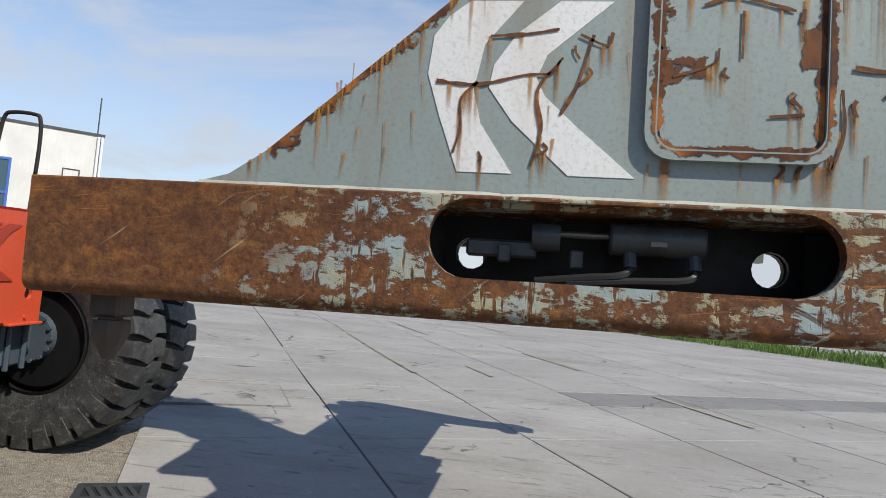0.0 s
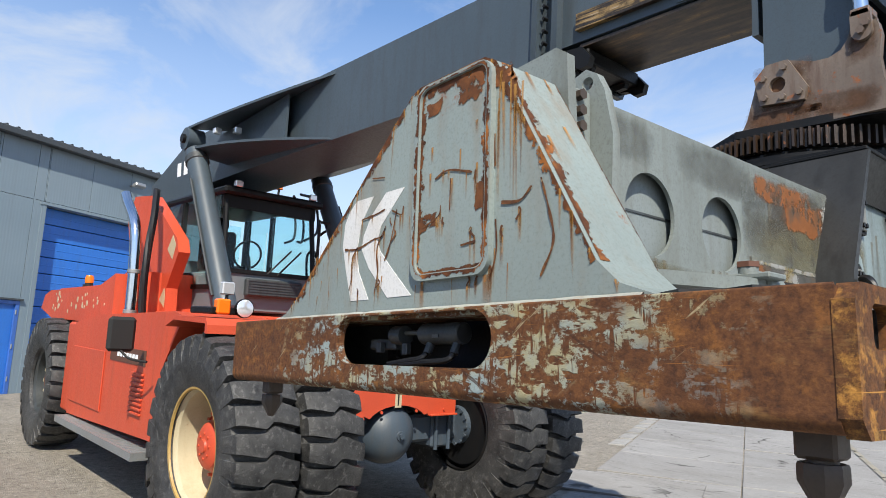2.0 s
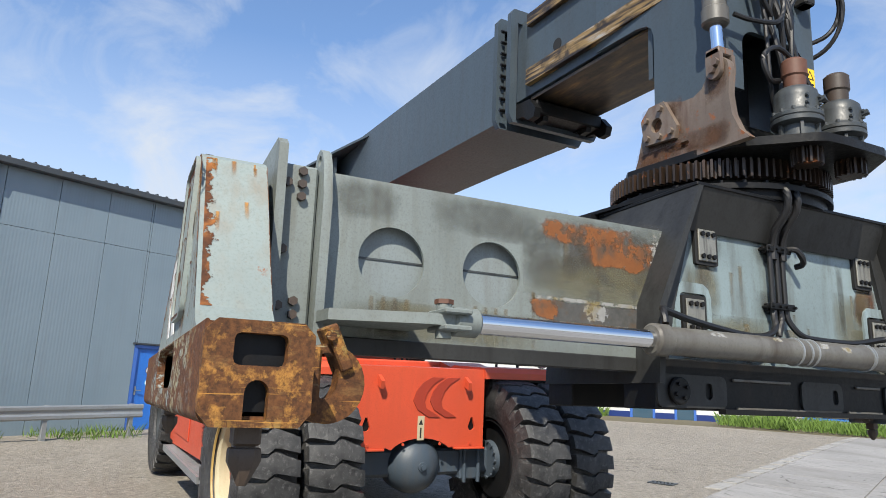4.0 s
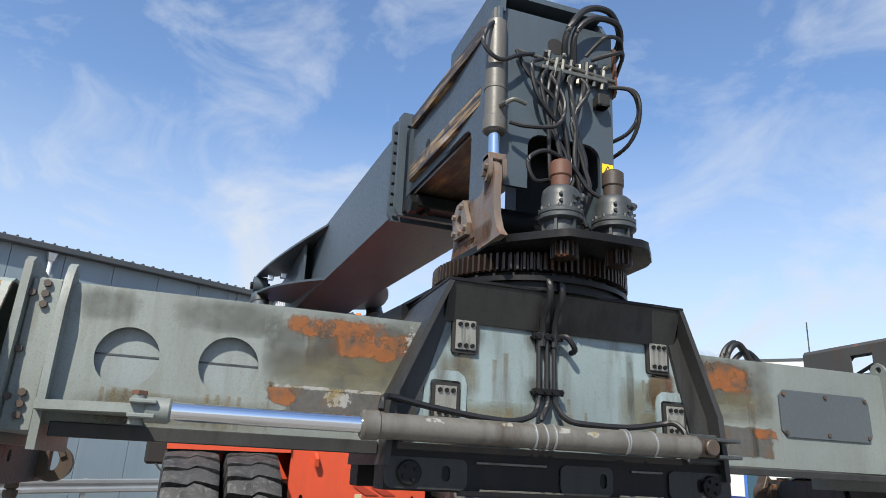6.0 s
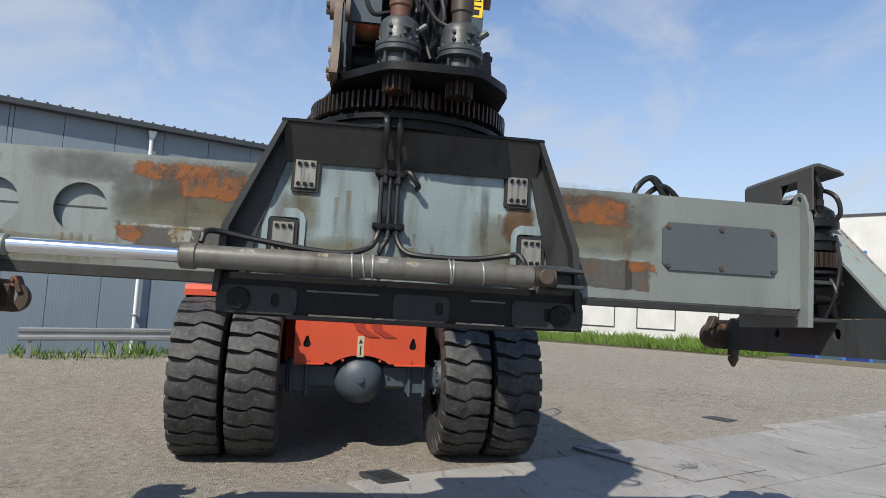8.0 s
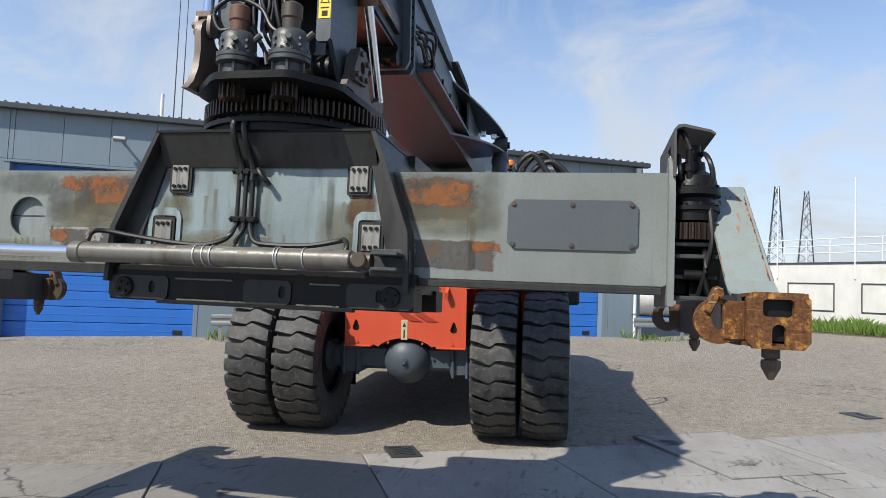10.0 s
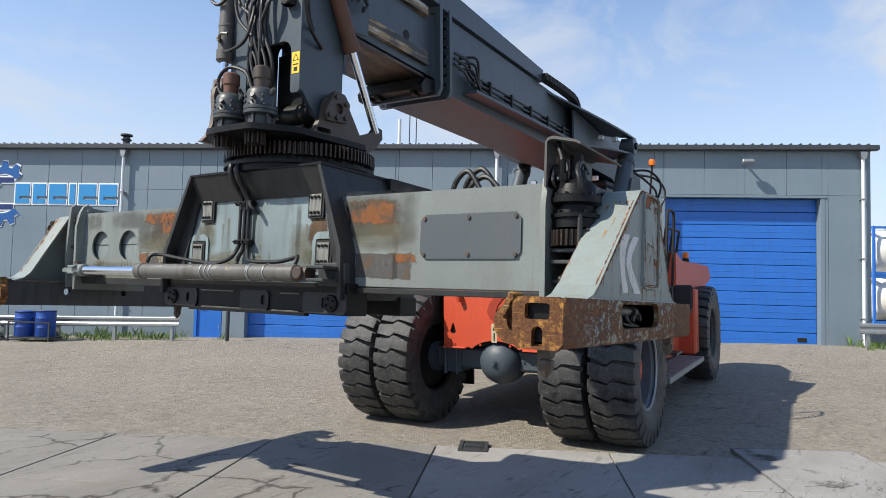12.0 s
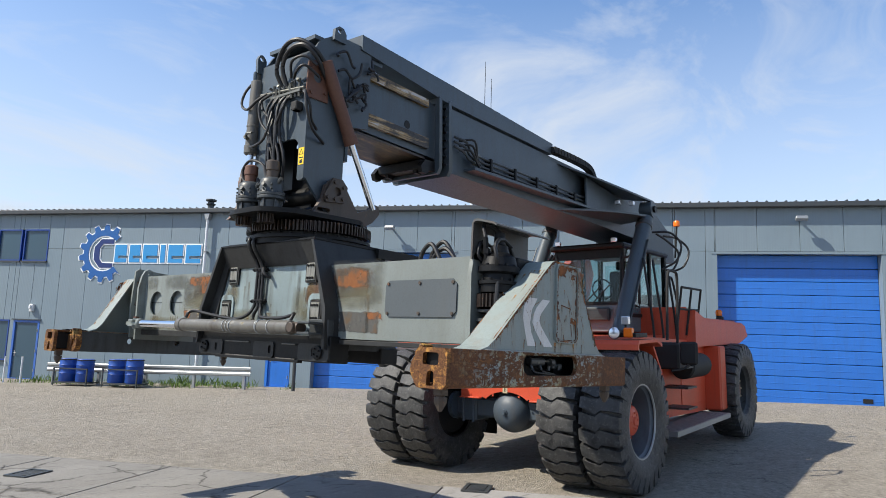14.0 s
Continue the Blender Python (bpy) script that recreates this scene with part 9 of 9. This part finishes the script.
# verge with fence at the open side
FEN = Matrix(((0.70, 0.71, 0, -3.0), (-0.71, 0.70, 0, 35.0), (0, 0, 1, 0.17), (0, 0, 0, 1)))
pl = []
for i in range(16000):
    a, d = -6 + 46 * rng.random(), 2.6 * rng.random()
    q = FEN @ Vector((a, d, 0))
    pl.append((q.x, q.y, 0.17, 0.6 + 0.9 * max(0, noise.noise((a * 0.6, d, 5)))))
tufts("grass_fence", "grass strip under the wire fence", pl, 0.42, 9, M_GRASS)
fence = thing("wire_fence", FEN, "wire fence with slim dark posts in the grass", "fence")
for i in range(16):
    bm = B()
    box(bm, -6 + 3 * i - 0.03, -6 + 3 * i + 0.03, 1.2, 1.26, -0.1, 1.1)
    part("post", bm, M_STEEL, fence)
for z in (0.35, 0.7, 1.05):
    bm = B()
    rod(bm, (-6, 1.23, z), (39, 1.23, z), 0.006, seg=4)
    part("wire", bm, M_STEEL, fence)


# ---- tank containers, block packs, far things ----
def tank_container(m, label):
    t = thing("tank_container", m, label, "tank container", "tank containers")
    bm = B()
    lathe(bm, [(0, -2.85), (0.6, -2.83), (1.0, -2.7), (1.13, -2.5), (1.13, 2.5), (1.0, 2.7), (0.6, 2.83), (0, 2.85)], (0, 0, 1.32), (1, 0, 0), 36)
    part("tank", bm, M_TANK, t)
    for x in (-1.4, 0, 1.4):
        bm = B()
        lathe(bm, [(1.13, -0.03), (1.15, -0.03), (1.15, 0.03), (1.13, 0.03)], (x, 0, 1.32), (1, 0, 0), 36)
        part("band", bm, M_TANK, t)
    for x in (-2.98, 2.98):
        bm = B()
        plate(bm, [[(-1.22, 0.0), (1.22, 0.0), (1.22, 2.59), (-1.22, 2.59)], [(-1.08, 0.14), (-1.08, 2.45), (1.08, 2.45), (1.08, 0.14)]], "x", x - 0.06, x + 0.06)
        part("end_frame", bm, M_BLUE, t, "blue steel end frame")
    for y in (-1.17, 1.17):
        bm = B()
        box(bm, -2.95, 2.95, y - 0.05, y + 0.05, 0.02, 0.16)
        box(bm, -2.95, 2.95, y - 0.05, y + 0.05, 2.45, 2.57)
        part("side_rail", bm, M_BLUE, t)
    bm = B()
    box(bm, -1.9, 1.9, -0.3, 0.3, 2.46, 2.50)
    part("walkway", bm, M_GALV, t)
    for k, (x, w) in enumerate(((-1.9, 0.9), (-1.9, 0.5))):
        bm = B()
        box(bm, x - w / 2, x + w / 2, 1.10, 1.145 - 0.03 * k, 1.75 - 0.55 * k, 1.87 - 0.55 * k)
        part("unreadable_print", bm, M_BLACK, t)
    return t


tz = ground_z(-41, 6)
for k in range(2):
    tc = tank_container(pose(-40.8, 5.95, tz + 2.6 * k, 0, 0, 116.7 + 180), "white tank container in a blue frame beside the hall")
fd = bpy.data.curves.new("printed_word", "FONT")
fd.body, fd.size, fd.extrude = "FOOD", 0.26, 0.002
fd.materials.append(M_BLACK)
fo = new("printed_word", fd)
fo.parent = tc
fo.matrix_local = pose(-1.55, 1.14, 1.02, 90, 0, 180)
tank_container(pose(-27.0, 42.0, 0.52, 0, 0, 30), "white tank container lying beyond the verge")


def pack(x, y, z, s, h):
    b = thing("block_pack", pose(x, y, z, 0, 0, 20), "shrink-wrapped pack of grey blocks on a pallet", "block pack", "block packs")
    for k in range(4):
        for i in range(3):
            bm = B()
            box(bm, -s / 2 + s / 3 * i + 0.01, -s / 2 + s / 3 * (i + 1) - 0.01, -0.5, 0.5, 0.14 + h / 4 * k + 0.008, 0.14 + h / 4 * (k + 1) - 0.008, 0.01)
            part("block", bm, M_BRICKS, b)
    bm = B()
    for yy in (-0.45, 0, 0.45):
        box(bm, -s / 2, s / 2, yy - 0.05, yy + 0.05, 0.0, 0.13)
    part("pallet", bm, M_CREAM, b)


rng = random.Random(4)
for i in range(5):
    for k in range(2):
        pack(-43.3 + 0.3 * i + 0.1 * rng.random(), 9.6 + 1.2 * i, 0.5 + 1.2 * k, 1.08, 1.02 + 0.1 * rng.random() * k)
mast = thing("antenna_mast", pose(-43.9, -31.9, 0.1), "far white pole with two thin whip antennas behind the hall", "mast")
bm = B()
rod(bm, (0, 0, 0), (0, 0, 16.5), 0.22, 0.14, 12)
part("pole", bm, M_PIPE, mast)
for d, h in ((0.9, 27.7), (1.5, 26.0)):
    bm = B()
    rod(bm, (-0.58 * d, 0.81 * d, 10.0), (-0.58 * d, 0.81 * d, h), 0.06, 0.025, 6)
    rod(bm, (0, 0, 12.0), (-0.58 * d, 0.81 * d, 12.2), 0.05, seg=6)
    part("whip", bm, M_TRIM, mast)
shed = thing("steel_shed", pose(-52, 9.4, 0.48, 0, 0, 25), "small blue and white steel shed", "shed")
bm = B()
box(bm, -3, 3, -2, 2, 0, 5.2)
part("wall", bm, M_PIPE, shed)
for i in range(12):
    bm = B()
    box(bm, 3.0, 3.02, -1.9 + 0.33 * i, -1.75 + 0.33 * i, 0, 5.1)
    part("stripe", bm, M_BLUEL, shed)
bm = B()
box(bm, -3.2, 3.3, -2.2, 2.3, 5.2, 5.4)
part("roof", bm, M_TRIM, shed)


def pylon(x, y, h):
    p = thing("power_pylon", pose(x, y, 0, 0, 0, 70), "far steel lattice power pylon", "pylon", "power pylons")
    bm = B()
    w = lambda z: 4.0 * (1 - z / h) + 0.9
    n = 11
    for i in range(n):
        z0, z1 = h * i / n, h * (i + 1) / n
        a, b = w(z0), w(z1)
        c0 = [(-a, -a), (a, -a), (a, a), (-a, a)]
        c1 = [(-b, -b), (b, -b), (b, b), (-b, b)]
        for k in range(4):
            j = (k + 1) % 4
            rod(bm, (*c0[k], z0), (*c1[k], z1), 0.16, seg=4)
            rod(bm, (*c0[k], z0), (*c1[j], z1), 0.09, seg=4)
            rod(bm, (*c0[j], z0), (*c1[k], z1), 0.09, seg=4)
    part("lattice", bm, M_STEEL, p)
    for z, l in ((h * 0.55, 9), (h * 0.74, 11), (h * 0.92, 8)):
        bm = B()
        for s in (-1, 1):
            rod(bm, (0, 0, z + 2.2), (0, s * l, z), 0.14, seg=4)
            rod(bm, (0, 0, z), (0, s * l, z), 0.14, seg=4)
            rod(bm, (0, s * l * 0.8, z), (0, s * l, z - 2.2), 0.1, seg=4)
        part("cross_arm", bm, M_STEEL, p)


pylon(-345, 90.5, 57)
pylon(-360, 108, 57)


def woods():
    rng = random.Random(31)
    v, f = [], []
    for k in range(420):
        a = radians(128 + 75 * rng.random())
        d = 150 + 60 * rng.random()
        x, y = d * math.cos(a), d * math.sin(a) + 4
        h = 5.5 + 3.5 * rng.random() + 2.0 * noise.noise((a * 9, 0, 0))
        for i in range(46):
            r = 2.6 * rng.random() ** 0.5
            q = rng.random() * 6.28
            z = h * (0.2 + 0.8 * rng.random())
            r *= 1.1 - 0.6 * (z / h) ** 2
            px, py = x + r * math.cos(q), y + r * math.sin(q)
            s = 0.35 + 0.5 * rng.random()
            b = len(v)
            v += [(px + s * (rng.random() - 0.5) * 2, py + s * (rng.random() - 0.5) * 2, z + s * (rng.random() - 0.5) * 2) for _ in range(4)]
            f += [(b, b + 1, b + 2), (b, b + 2, b + 3)]
    me = bpy.data.meshes.new("far_woods")
    me.from_pydata(v, [], f)
    me.materials.append(M_LEAF)
    tagged(new("far_woods", me), "dark green line of far woods", "trees", kind="stuff")


woods()
